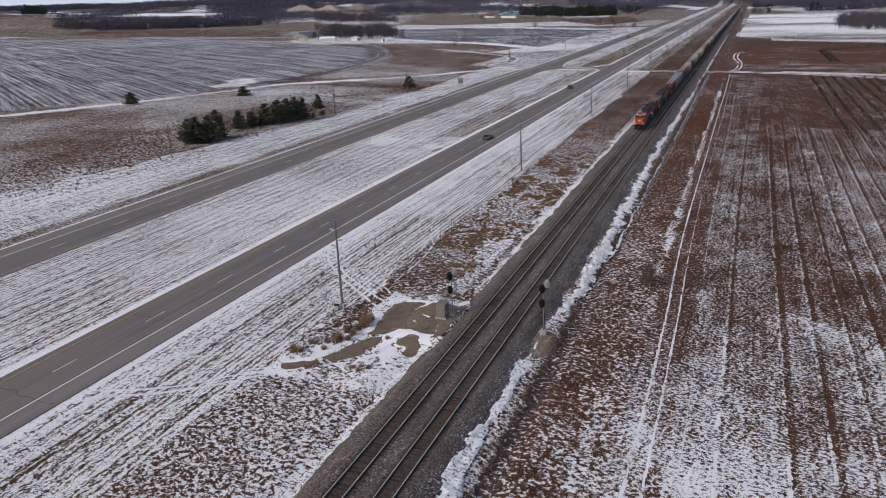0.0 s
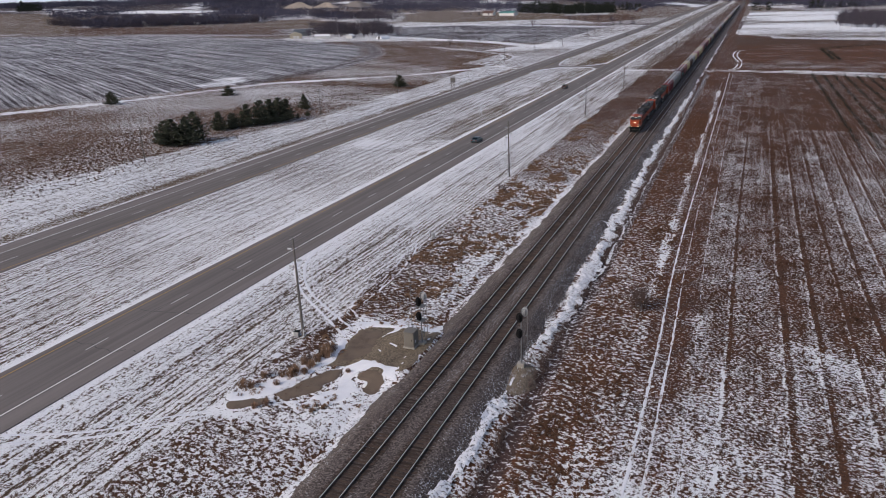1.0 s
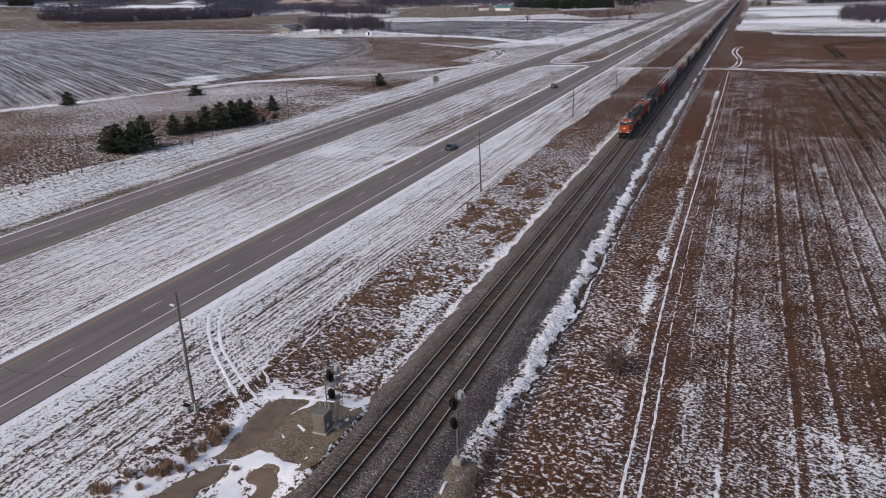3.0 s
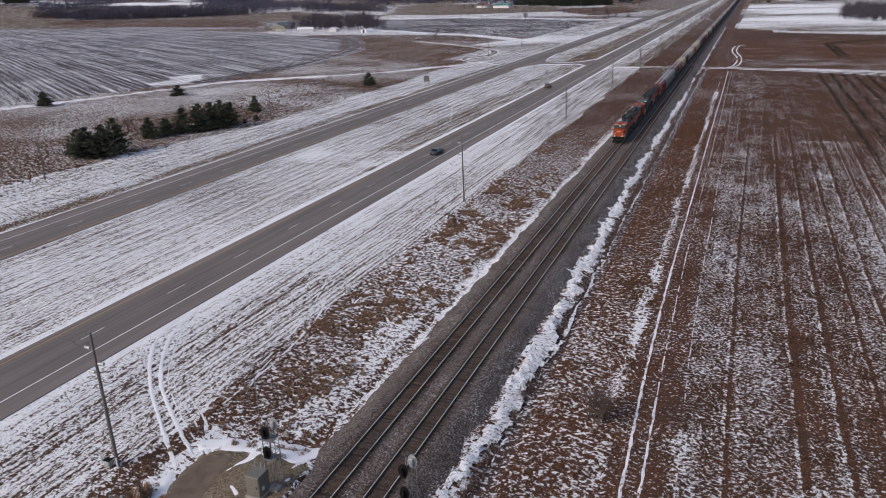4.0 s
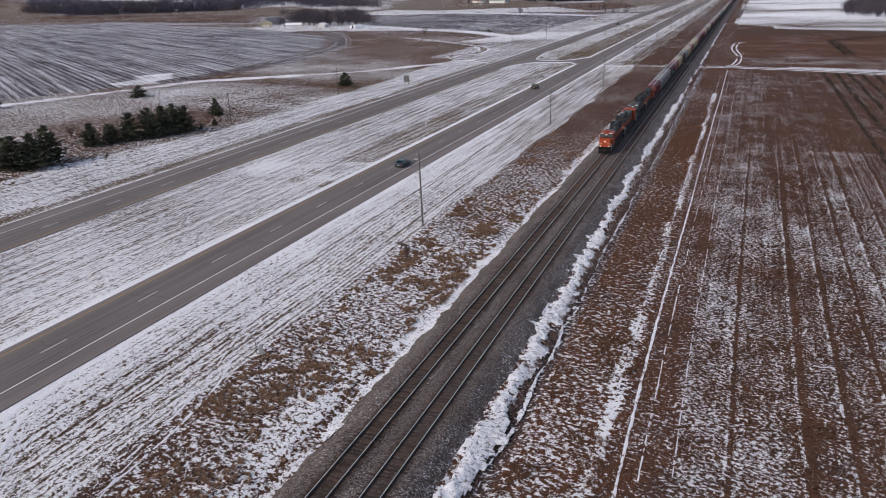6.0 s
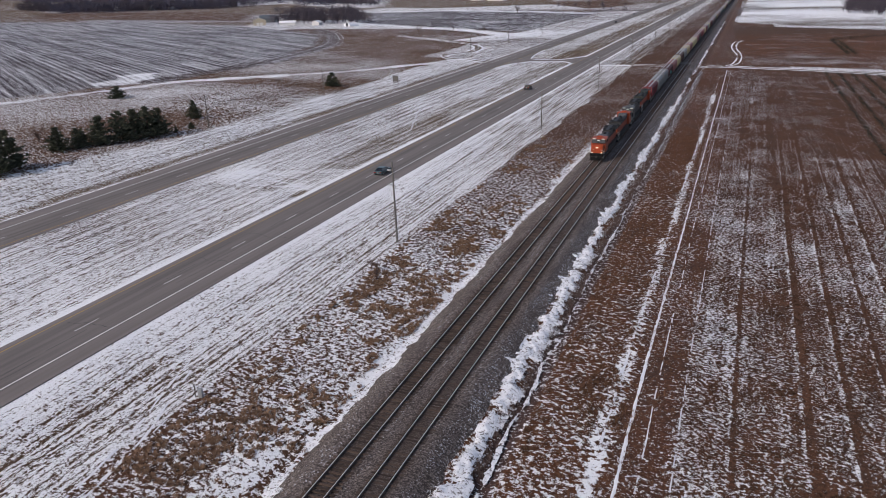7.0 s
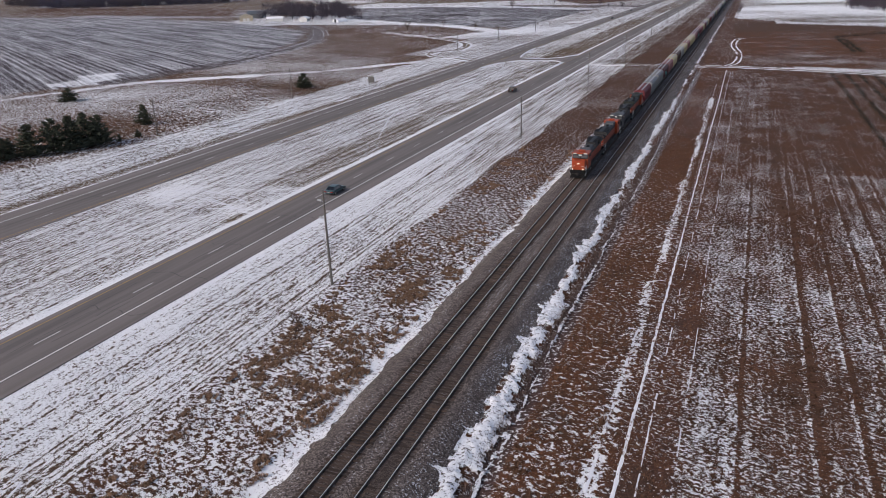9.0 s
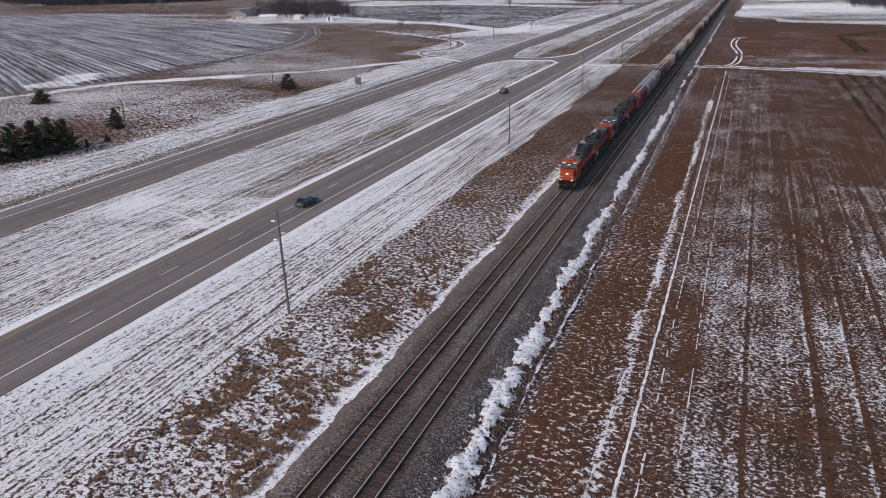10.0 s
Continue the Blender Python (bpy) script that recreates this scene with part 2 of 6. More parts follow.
    rusty = n.mix(fine, (0.064, 0.025, 0.012), (0.285, 0.114, 0.050))
    soil = n.mix(fine, (0.048, 0.038, 0.044), (0.128, 0.102, 0.114))
    col = n.mix(n.math("MULTIPLY", tan, n.step(patch, 0.22, 0.52), clamp=True), grass, tanned)
    col = n.mix(n.math("MULTIPLY", rust, n.step(patch, 0.3, 0.6), clamp=True), col, rusty)
    col = n.mix(bare, col, soil)
    # shadowed gaps between stems and clods, painted as near-black noise into the colour
    gap_shade = n.step(n.math("ADD", n.math("MULTIPLY", n.noise(plane(1.3, -0.4, 0.6, 1.9), 1.6, 5, 0.8), 0.6), n.math("MULTIPLY", fine, 0.4)), 0.42, 0.60)
    col = n.mix(gap_shade, n.mix(0.66, col, (0.020, 0.011, 0.008)), col)
    white = n.mix(n.noise(n.place(1, 1, 1), 3.0, 3), (0.87, 0.875, 0.90), (0.97, 0.97, 0.985))
    n.bump(n.math("ADD", n.math("MULTIPLY", n.math("ADD", fine, clump), 0.4), n.math("MULTIPLY", snow, 0.6)), 0.8, 0.16)
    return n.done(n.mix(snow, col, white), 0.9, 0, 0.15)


def asphalt_material(name, lo, hi):
    n = Nodes(name)
    fine = n.noise(n.place(1, 1, 1), 22.0, 5, 0.7)
    lanes = n.noise(n.place(0.9, 0.012, 1), 1.0, 4, 0.6)
    blot = n.noise(n.place(0.15, 0.05, 1), 1.0, 4)
    k = n.math("ADD", n.math("MULTIPLY", fine, 0.3), n.math("ADD", n.math("MULTIPLY", lanes, 0.70), n.math("MULTIPLY", blot, 0.25)))
    n.bump(fine, 0.3, 0.01)
    return n.done(n.mix(n.step(k, 0.42, 0.80), lo, hi), 0.82, 0, 0.3)


def stones_material(name, dark, light, snowy=0.0, oily=False):
    n = Nodes(name)
    v = n.place(1, 1, 1)
    cell = n.add("ShaderNodeTexVoronoi", Vector=v, Scale=10.0)
    tone = n.add("ShaderNodeSeparateColor", i0=cell.outputs["Color"]).outputs[0]
    broad = n.noise(n.place(0.5, 0.12, 1), 1.0, 4)
    k = n.math("ADD", n.math("MULTIPLY", tone, 0.75), n.math("MULTIPLY", broad, 0.4))
    col = n.mix(n.math("POWER", n.step(k, 0.15, 1.0), 1.6), dark, light)
    sprinkle = n.math("MULTIPLY", n.step(tone, 0.93, 0.97), n.step(broad, 0.5 - snowy, 0.68 - snowy))
    if oily:
        east = n.step(n.add("ShaderNodeSeparateXYZ", i0=v).outputs[0], 5.3, 6.6)
        sprinkle = n.math("MAXIMUM", sprinkle, n.math("MULTIPLY", east, n.math("MULTIPLY", n.step(tone, 0.87, 0.92), n.step(broad, 0.36, 0.56))))
    col = n.mix(sprinkle, col, (0.62, 0.63, 0.67))
    if oily:
        x = n.add("ShaderNodeSeparateXYZ", i0=n.t.nodes.new("ShaderNodeNewGeometry").outputs["Position"]).outputs[0]
        d = n.math("MINIMUM", n.math("ABSOLUTE", x), n.math("ABSOLUTE", n.math("SUBTRACT", x, 3.91)))
        grease = n.math("MULTIPLY", n.step(n.math("ADD", d, n.math("MULTIPLY", broad, 0.4)), 1.15, 1.6, 0.60, 0.0), 1.0)
        col = n.mix(grease, col, (0.040, 0.026, 0.020))
    n.bump(cell.outputs["Distance"], 0.9, 0.08)
    return n.done(col, 0.9, 0, 0.2)


def snow_material():
    n = Nodes("snow")
    f, g = n.noise(n.place(1, 1, 1), 5.0, 5, 0.65), n.noise(n.place(1, 1, 1), 0.7, 3)
    n.bump(f, 0.5, 0.12)
    return n.done(n.mix(n.math("ADD", n.math("MULTIPLY", f, 0.5), n.math("MULTIPLY", g, 0.5)), (0.74, 0.745, 0.79), (0.92, 0.92, 0.95)), 0.75, 0, 0.2)


def dirty_snow_material():
    """Drifted snow with dry stems standing through it."""
    n = Nodes("weedy_snow")
    f = n.noise(n.place(1.0, 1.2, 1), 2.8, 6, 0.76)
    n.bump(f, 0.7, 0.2)
    s = n.step(f, 0.40, 0.47)
    white = n.mix(f, (0.80, 0.80, 0.84), (0.93, 0.93, 0.955))
    return n.done(n.mix(s, (0.09, 0.068, 0.060), white), 0.85, 0, 0.2)


def stems_material(name, dark, light):
    n = Nodes(name)
    r = n.island()
    f = n.noise(n.place(1, 1, 1), 0.6, 3)
    return n.done(n.mix(n.math("ADD", n.math("MULTIPLY", r, 0.6), n.math("MULTIPLY", f, 0.4)), dark, light), 0.95, 0, 0.1)


def wood_sleeper_material():
    n = Nodes("sleeper_wood")
    grain = n.noise(n.place(0.6, 9, 6, source="object"), 2.0, 5, 0.7)
    r = n.random()
    base = n.mix(r, (0.024, 0.016, 0.012), (0.092, 0.062, 0.048))
    n.bump(grain, 0.5, 0.02)
    return n.done(n.mix(n.math("MULTIPLY", grain, 0.3), base, (0.10, 0.08, 0.07)), 0.9, 0, 0.2)


M = {}
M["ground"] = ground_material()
M["asphalt"] = asphalt_material("highway_asphalt", (0.112, 0.098, 0.092), (0.195, 0.171, 0.160))
M["shoulder"] = asphalt_material("shoulder_asphalt", (0.150, 0.130, 0.121), (0.225, 0.197, 0.185))
M["ballast"] = stones_material("ballast_stone", (0.050, 0.039, 0.035), (0.250, 0.205, 0.186), 0.04, True)
M["gravel"] = stones_material("tan_gravel", (0.12, 0.094, 0.070), (0.29, 0.235, 0.18), -0.1)
M["pad"] = stones_material("packed_gravel", (0.098, 0.074, 0.052), (0.30, 0.242, 0.176), -0.3)
M["earth"] = worn("damp_bare_earth", (0.165, 0.122, 0.090), 0.9, dirt=(0.065, 0.046, 0.034), amount=0.7, scale=2.0, source="world")
M["snow"], M["weedy"] = snow_material(), dirty_snow_material()
M["line_white"] = worn("white_line", (0.74, 0.74, 0.72), 0.7, amount=0.3, dirt=(0.2, 0.19, 0.18), source="world")
M["line_yellow"] = worn("yellow_line", (0.50, 0.30, 0.07), 0.7, amount=0.4, dirt=(0.2, 0.17, 0.14), source="world")
M["tar"] = worn("tar_seal", (0.062, 0.056, 0.053), 0.6, source="world")
M["rail"] = worn("rail_steel", (0.74, 0.70, 0.67), 0.35, 0.4, dirt=(0.35, 0.28, 0.24), amount=0.4)
M["rail_side"] = worn("rusty_steel", (0.10, 0.065, 0.05), 0.8)
M["sleeper"] = wood_sleeper_material()
M["pole"] = worn("weathered_pole_wood", (0.15, 0.135, 0.125), 0.9, dirt=(0.06, 0.05, 0.045), amount=0.5)
M["galv"] = worn("galvanized_steel", (0.42, 0.43, 0.44), 0.5, 0.5, amount=0.2)
M["cabinet"] = worn("aluminium_cabinet", (0.205, 0.190, 0.168), 0.5, 0.3, amount=0.25)
M["black"] = worn("black_paint", (0.008, 0.008, 0.009), 0.7, amount=0.15, dirt=(0.03, 0.028, 0.026), spec=0.15)
M["concrete"] = worn("concrete", (0.33, 0.31, 0.28), 0.9, amount=0.3)
M["grass_stem"] = stems_material("dry_grass", (0.070, 0.044, 0.031), (0.24, 0.150, 0.104))
M["field_stem"] = stems_material("dead_stubble", (0.046, 0.025, 0.017), (0.170, 0.095, 0.062))
M["rust_stem"] = stems_material("russet_grass", (0.070, 0.038, 0.025), (0.25, 0.135, 0.084))
# grey-purple twigs, tinted bluer and paler to include some haze
M["twig"] = stems_material("hazed_bare_twigs", (0.060, 0.052, 0.066), (0.115, 0.100, 0.122))
# blue of the distance haze is painted into this twig colour
M["hazy_twig"] = stems_material("hazed_leafless_woods", (0.064, 0.063, 0.094), (0.084, 0.082, 0.120))
M["tan_stem"] = stems_material("tall_tan_grass", (0.125, 0.076, 0.050), (0.42, 0.262, 0.172))
M["brush"] = stems_material("leafless_brush", (0.080, 0.058, 0.052), (0.190, 0.135, 0.118))
M["needle"] = stems_material("pine_needles", (0.038, 0.044, 0.033), (0.108, 0.114, 0.082))
M["dark_needle"] = stems_material("dark_conifer_needles", (0.014, 0.018, 0.016), (0.040, 0.044, 0.034))
M["heap"] = asphalt_material("pale_gravel_heap", (0.25, 0.200, 0.160), (0.44, 0.375, 0.320))
M["frost_stem"] = stems_material("frosted_weeds", (0.30, 0.29, 0.29), (0.75, 0.75, 0.78))
M["bark"] = worn("bark", (0.075, 0.062, 0.055), 0.95)

# ---------------------------------------------------------------- terrain
ROAD_NEAR, ROAD_FAR = (-47.9, -36.4), (-91.6, -78.9)


def relief(x, y):
    """Height of the open ground."""
    x, y = np.asarray(x, float), np.asarray(y, float)
    z = -1.2 + 7 * (1 - np.exp(-np.maximum(0, -x - 90) * 0.045 / 7)) * (1 - 0.35 * np.clip((y - 380) / 300, 0, 1))
    hump = lambda c, w: np.exp(-((x - c) / w) ** 2)
    z = z - 0.25 * hump(-27, 5) - 0.4 * hump(-62, 8) - 0.5 * hump(10.6, 1.3) - 0.2 * hump(-5.2, 1.0) - 0.3 * hump(-96, 4)
    off = np.ones_like(x)
    for lo, hi in (ROAD_NEAR, ROAD_FAR):
        off = off * smooth_step(0.0, 2.5, np.maximum(np.maximum(lo - x, x - hi), 0))
    off = off * smooth_step(0.5, 3, np.abs(x - 2) - 6)
    z = z + off * (0.22 * (fbm(x / 6, y / 6, 3) - 0.5) + 0.16 * (fbm(x / 1.4, y / 1.4, 9, 2) - 0.5))
    z = z + 0.85 * smooth_step(-11.5, -6.0, x) * (x < -2.5) * smooth_step(65.5, 70.5, y) * (1 - smooth_step(78.5, 84.0, y))
    z = z + 0.42 * np.exp(-((x - 8.6) / 1.4) ** 2 - ((y - 74.2) / 2.6) ** 2)
    r = np.hypot(x, y)
    lane = smooth_step(60, 420, np.abs(x + 30 - 0.02 * np.maximum(0, y - 1500)))
    roll = smooth_step(700, 1600, r) * lane * 5 * (fbm(x / 420, y / 420, 21, 3) - 0.35)
    hills = smooth_step(1450, 2900, r) * np.maximum(lane, smooth_step(2600, 3600, y)) * (50 + 50 * (fbm(x / 700, y / 600, 33, 4) - 0.35)) * (1 - 0.6 * smooth_step(2800, 3700, r))
    return z + roll + hills


def inside(x, y, poly):
    """Whether points lie in a polygon."""
    res = np.zeros(np.shape(x), bool)
    for (x1, y1), (x2, y2) in zip(poly, poly[1:] + poly[:1]):
        with np.errstate(divide="ignore", invalid="ignore"):
            res ^= ((y1 > y) != (y2 > y)) & (x < (x2 - x1) * (y - y1) / (y2 - y1 + 1e-12) + x1)
    return res


def off_line(x, y, pts):
    """Distance from points to a broken line."""
    d = np.full(np.shape(x), 1e9)
    for (x1, y1), (x2, y2) in zip(pts, pts[1:]):
        k = np.clip(((x - x1) * (x2 - x1) + (y - y1) * (y2 - y1)) / ((x2 - x1) ** 2 + (y2 - y1) ** 2), 0, 1)
        d = np.minimum(d, np.hypot(x - x1 - k * (x2 - x1), y - y1 - k * (y2 - y1)))
    return d


FARM_LANE = [(-267.4, 143.2), (-228.4, 193.2), (-205.9, 240.5), (-184.4, 312), (-137.2, 362.7), (-105.4, 428.5)]
PLOUGHED = [(-241.8, 201), (-219.3, 241), (-194.7, 308.2), (-196.9, 392), (-223.8, 485.1), (-273.4, 575.8), (-445.4, 710.7), (-678, 804.8), (-1112.3, 907), (-1647, 788.8), (-1440.1, 153.3), (-411.3, 75)]
PLOUGH_EDGE = [(-194.7, 308.2), (-191.8, 391.8), (-214.6, 488.9), (-266.2, 582.9), (-309.5, 636.8)]
RUSSET_FIELD = [(26.3, 423.9), (431.8, 296.5), (431.3, 568.7), (120.5, 638.3), (15.5, 700.7)]
SNOW_FIELD = [(18, 741), (60, 696), (123, 657), (420, 580), (520, 1300), (219, 1362), (131, 1431), (24, 1500)]
TAN_FIELDS = [[(-1783, 1453), (-1631, 1475), (-1307, 1231), (-892, 972), (-1182, 961), (-2100, 1150)], [(-876, 1185), (-912, 1386), (-858, 1456), (-671, 1287), (-532, 1066), (-627, 991)],
              [(-543, 1225), (-681, 1567), (-621, 1691), (-303, 1462), (-248, 1218), (-405, 1127)]]
BROWN_FIELDS = [[(-1169, 1108), (-876, 1185), (-627, 991), (-487, 802), (-607, 829), (-996, 945)], [(-299, 1352), (-182, 1431), (-123, 1202), (-164, 1054), (-248, 1218)]]
CLEARINGS = [[(-1875, 1697), (-1596, 1609), (-1503, 1443), (-1612, 1476)], [(-1451, 1499), (-1524, 1636), (-1386, 1629), (-1239, 1624), (-1198, 1571), (-1317, 1548)], [(-1299, 1611), (-1489, 1885), (-1444, 1867), (-1299, 1656)]]
STUBBLE_WEST = [(-315, 724), (-150, 640), (-112, 660), (-123, 940), (-199, 1003), (-317, 1028), (-442, 996)]
TREE_LINE_SNOW = [(-139.6, 547), (-101.7, 671.3), (-63.2, 942.1)]


SNOWY_PAD = [(-20, 57), (-4, 57), (-4, 85), (-15.5, 84), (-16.5, 72), (-19.5, 66)]


def zones(x, y):
    """Snow cover, swaths, crop rows; tan, russet and bare soil at every point."""
    one = np.ones_like(x)
    n1, n2, n3 = fbm(x / 28, y / 40, 51), fbm(x / 9, y / 14, 61), fbm(x / 90, y / 120, 71)
    wob = (n2 - 0.5) * 3.0
    # open country far off: a patchwork of fields
    cx, cy = np.floor((x + 0.15 * y) / 330), np.floor((y - 0.1 * x) / 210)
    h = value_noise(cx * 7.31 + 0.5, cy * 5.77 + 0.5, 5)
    h2 = value_noise(cx * 3.17 + 0.5, cy * 9.13 + 0.5, 8)
    cover = np.where(h > 0.62, 0.66, np.where(h > 0.3, 0.22, 0.45)) * one
    mow, rows, tan, rust, bare = 0.7 * one, 0 * one, np.where(h2 > 0.45, 0.9, 0.2) * one, 0.2 * one, np.where(h2 < 0.2, 0.6, 0.0) * one

    def put(mask, c=None, m=None, r=None, t=None, u=None, b=None):
        for arr, v in ((cover, c), (mow, m), (rows, r), (tan, t), (rust, u), (bare, b)):
            if v is not None:
                arr[mask] = (v * one)[mask]
    hills = np.hypot(x, y) > 2000
    put(hills, np.where(fbm(x / 300, y / 200, 77) > 0.58, 0.85, 0.10), 0, 0, 0.2, 0, 0.9)
    for poly in TAN_FIELDS:
        put(inside(x, y, poly), 0.16 + 0.3 * (n3 - 0.5), 0.6, 0, 1.0, 0.1, 0)
    for poly in BROWN_FIELDS:
        put(inside(x, y, poly), 0.12 + 0.3 * (n3 - 0.5), 0.5, 0, 0.3, 0.5, 0)
    for poly in CLEARINGS:
        put(inside(x, y, poly), 0.96, 0, 0)
    # west side
    edge = np.interp(y, [85, 108, 137, 179, 229, 337, 380, 440], [-127, -125, -120.5, -117.5, -110, -111, -115, -112]) + wob
    put((x < -91) & (x > -340) & (y < 585), 0.37 + 0.8 * (n1 - 0.5), 0, 0, 0.75, 0.6, 0)
    put((x < -91) & (x > -340) & (y > 315) & (y < 585), 0.24 + 0.7 * (n1 - 0.5), 0, 0, 0.8, 0.6, 0)
    put((x < -125) & (x > -340) & (y >= 585) & (y < 650), 0.26 + 0.4 * (n1 - 0.5), 0.3, 0, 0.3, 0.5, 0)
    put(inside(x, y, STUBBLE_WEST), 0.30 + 0.5 * (n1 - 0.5), 0.9, 0, 0, 0, 0.9)
    put(off_line(x, y, [(-442, 996), (-320, 1012), (-143, 937)]) < 15 + 10 * (n2 - 0.5), 0.9)
    put(off_line(x, y, [(-324, 731), (-235, 674), (-181, 642), (-132, 600), (-114, 606)]) < 8 + 8 * (n2 - 0.5), 0.86)
    put(inside(x, y, PLOUGHED), 0.38 + 0.2 * (n3 - 0.5), 0, 0, 0, 0, 1.0)
    put(inside(x, y, PLOUGHED) & (off_line(x, y, [(-206, 301), (-214, 322)]) < 9 + 22 * (n2 - 0.5)), 0.72 + 0.5 * (n2 - 0.5))
    put(off_line(x, y, FARM_LANE) < 3.0 + 2 * wob, 0.80 + 0.4 * (n2 - 0.5))
    put(off_line(x, y, PLOUGH_EDGE) < 6.0, 0.22, b=0.8)
    put((x > edge) & (x < -91) & (y < 500), 0.66 + 0.2 * (n1 - 0.5), 0.75, 0, 0.5, 0, 0)
    put((x > -96.3 + 0.6 * wob) & (x < -91) & (y < 500), 0.34, 0.4, 0, 1.0, 0.1, 0)
    put((x > -132) & (x < -91) & (y > 436) & (y < 1000), 0.60 + 0.5 * (n1 - 0.5), 0.7, 0, 0.4, 0.2, 0)
    put(off_line(x, y, TREE_LINE_SNOW) < 14 + 2 * wob, 0.70 + 0.6 * (n1 - 0.5), 0.4)
    # between the carriageways, then the verge towards the railway
    put((x > -79.2) & (x < -47.6), 0.63 + 0.3 * (n1 - 0.5), 0.85, 0, 0.35, 0, 0)
    put((x > -79.2) & (x < -47.6) & (y > 205) & (x > -60.5 + wob), 0.41 + 0.3 * (n1 - 0.5), 0.9, 0, 0.9, 0, 0)
    put((x > -79.2) & (x < -47.6) & (y > 436), np.where(x < -64, 0.60, 0.24) + 0.4 * (n1 - 0.5), 0.9, 0, 1.0, 0, 0)
    put((x > -36.8) & (x < -19.4 + wob), 0.63 + 0.25 * (n1 - 0.5), 0.9, 0, 0.35, 0, 0)
    put((x > -36.8) & (x < -30.5), 0.72 + 0.2 * (n1 - 0.5), 0.6)
    put((x > -36.8) & (x < -19.4 + wob) & (y > 250) & (y <= 424), 0.55 + 0.3 * (n1 - 0.5), 0.95, 0, 0.5, 0, 0)
    put((x > -36.8) & (x < -19.4) & (y > 424), np.where(x < -27, 0.58, 0.28) + 0.4 * (n1 - 0.5), 0.9, 0, 0.6, 0, 0)
    near = np.interp(y, [30, 60, 80, 90, 105, 120, 140, 160, 200, 270], [0.56, 0.54, 0.33, 0.31, 0.35, 0.41, 0.56, 0.62, 0.34, 0.13])
    put((x > -19.4 + wob) & (x < 2), near + 0.5 * (n1 - 0.5), 0.1, 0, 0.1, 0.35, 0)
    put((x > -9.5 + wob) & (x < -3) & (y > 82) & (y < 112), 0.54 + 0.5 * (n1 - 0.5))
    put((x > -6.2) & (x < -3) & (y < 300), 0.56 + 1.0 * (n2 - 0.5), 0, 0)
    put((x > -76) & (x < -51) & (np.abs(y - 193 - 0.12 * (x + 62)) < 9 + 2 * wob), 0.72 + 0.9 * (n2 - 0.5), 0.6)
    put(np.hypot(x + 49.8, (y - 185) / 1.5) < 2.4 + wob, 0.36 + 0.5 * (n2 - 0.5), t=0.9)
    # east side
    near = np.interp(y, [30, 60, 100, 140, 180, 230], [0.52, 0.47, 0.37, 0.28, 0.16, 0.08])
    put((x > 2) & (x < 25) & (y < 414), near + 0.5 * (n1 - 0.5), 0, 0, 0.0, 0.75, 0)
    put((x > 9.6) & (x < 16.5 + wob) & (y < 96), near - 0.12 + 0.5 * (n1 - 0.5))
    put((x > 9.6) & (x < 11.6) & (y < 400), 0.25, 0, 0, 0, 0.2, 0.5)
    put((x > 2) & (x < 16) & (y >= 414), 0.12 + 0.3 * (n1 - 0.5), 0, 0, 0.1, 0.6, 0)
    near = np.interp(y, [30, 50, 78, 100, 130, 160, 200, 290, 390], [0.56, 0.56, 0.47, 0.27, 0.20, 0.26, 0.17, 0.10, 0.05])
    put((x > 18.0 + 0.3 * wob) & (x < 19.5) & (y > 100) & (y < 330), 0.55 + 1.1 * (fbm(x / 1.2, y / 9, 67) - 0.5))
    put((x > 19.5) & (x < 24.6) & (y < 400), np.interp(y, [50, 80, 110], [0.48, 0.36, 0.25]) + 0.45 * (n2 - 0.5), r=0.6, b=0.15)
    n1 = 0.45 * n1 + 0.55 * fbm(x / 8 + 0.1 * y / 8, y / 22, 58)
    field = (x >= 24.6) & (x < 420) & (y < 414 - 0.28 * (x - 20))
    put(field, near + 0.6 * (n1 - 0.5) + 0.2 * (n3 - 0.5), 0, 1.0, 0.1, 0.55, 0.05)
    put(field & (x < 34), near + 0.10 + 0.6 * (n1 - 0.5))
    put(field & (x > 43 + wob) & (y > 110) & (y < 240), near + 0.08 + 0.7 * (n1 - 0.5))
    put(field & (x > 25.0) & (x < 28.6) & (y > 136) & (y < 190), near + 0.18 + 0.6 * (n1 - 0.5))
    put(field & (np.hypot((x - 36) / 1.3, y - 82) < 7 + 2 * wob), 0.62 + 0.8 * (n1 - 0.5))
    put((x >= 16) & (x < 45) & (y >= 414) & (y < 760), 0.12 + 0.4 * (n1 - 0.5), 0, 0, 0.1, 0.6, 0)
    band = 0.5 + 1.6 * (fbm(x / 90, y / 28, 73) - 0.5)
    put(inside(x, y, RUSSET_FIELD), np.interp(y, [420, 470, 520, 700], [0.20, 0.14, 0.04, 0.0]) + 0.7 * (fbm(x / 26, y / 12, 75) - 0.5), 0, 0.3, 0.15, np.clip(band + np.interp(y, [430, 520, 590, 640], [0.4, 0.6, 0.1, -0.4]), 0, 1), 0)
    put(inside(x, y, SNOW_FIELD), 0.64 + 1.9 * (fbm(x / 120 + 3, y / 60, 87) - 0.5), 0.0, 0.0, 0.9, 0, 0)
    for lo, hi, w in ((*ROAD_NEAR, 1.3), (*ROAD_FAR, 0.7)):
        put(((x > hi) & (x < hi + w) | (x < lo) & (x > lo - w)) & (y < 900), 0.93 + 0.3 * (n2 - 0.5), 0.3)
    put(inside(x, y, SNOWY_PAD), 0.62 + 1.1 * (n2 - 0.5) + 0.18 * smooth_step(72, 66, y) * smooth_step(-12, -8, x), 0, 0)
    return [np.clip(a, 0, 1) for a in (cover, mow, rows, tan, rust, bare)]


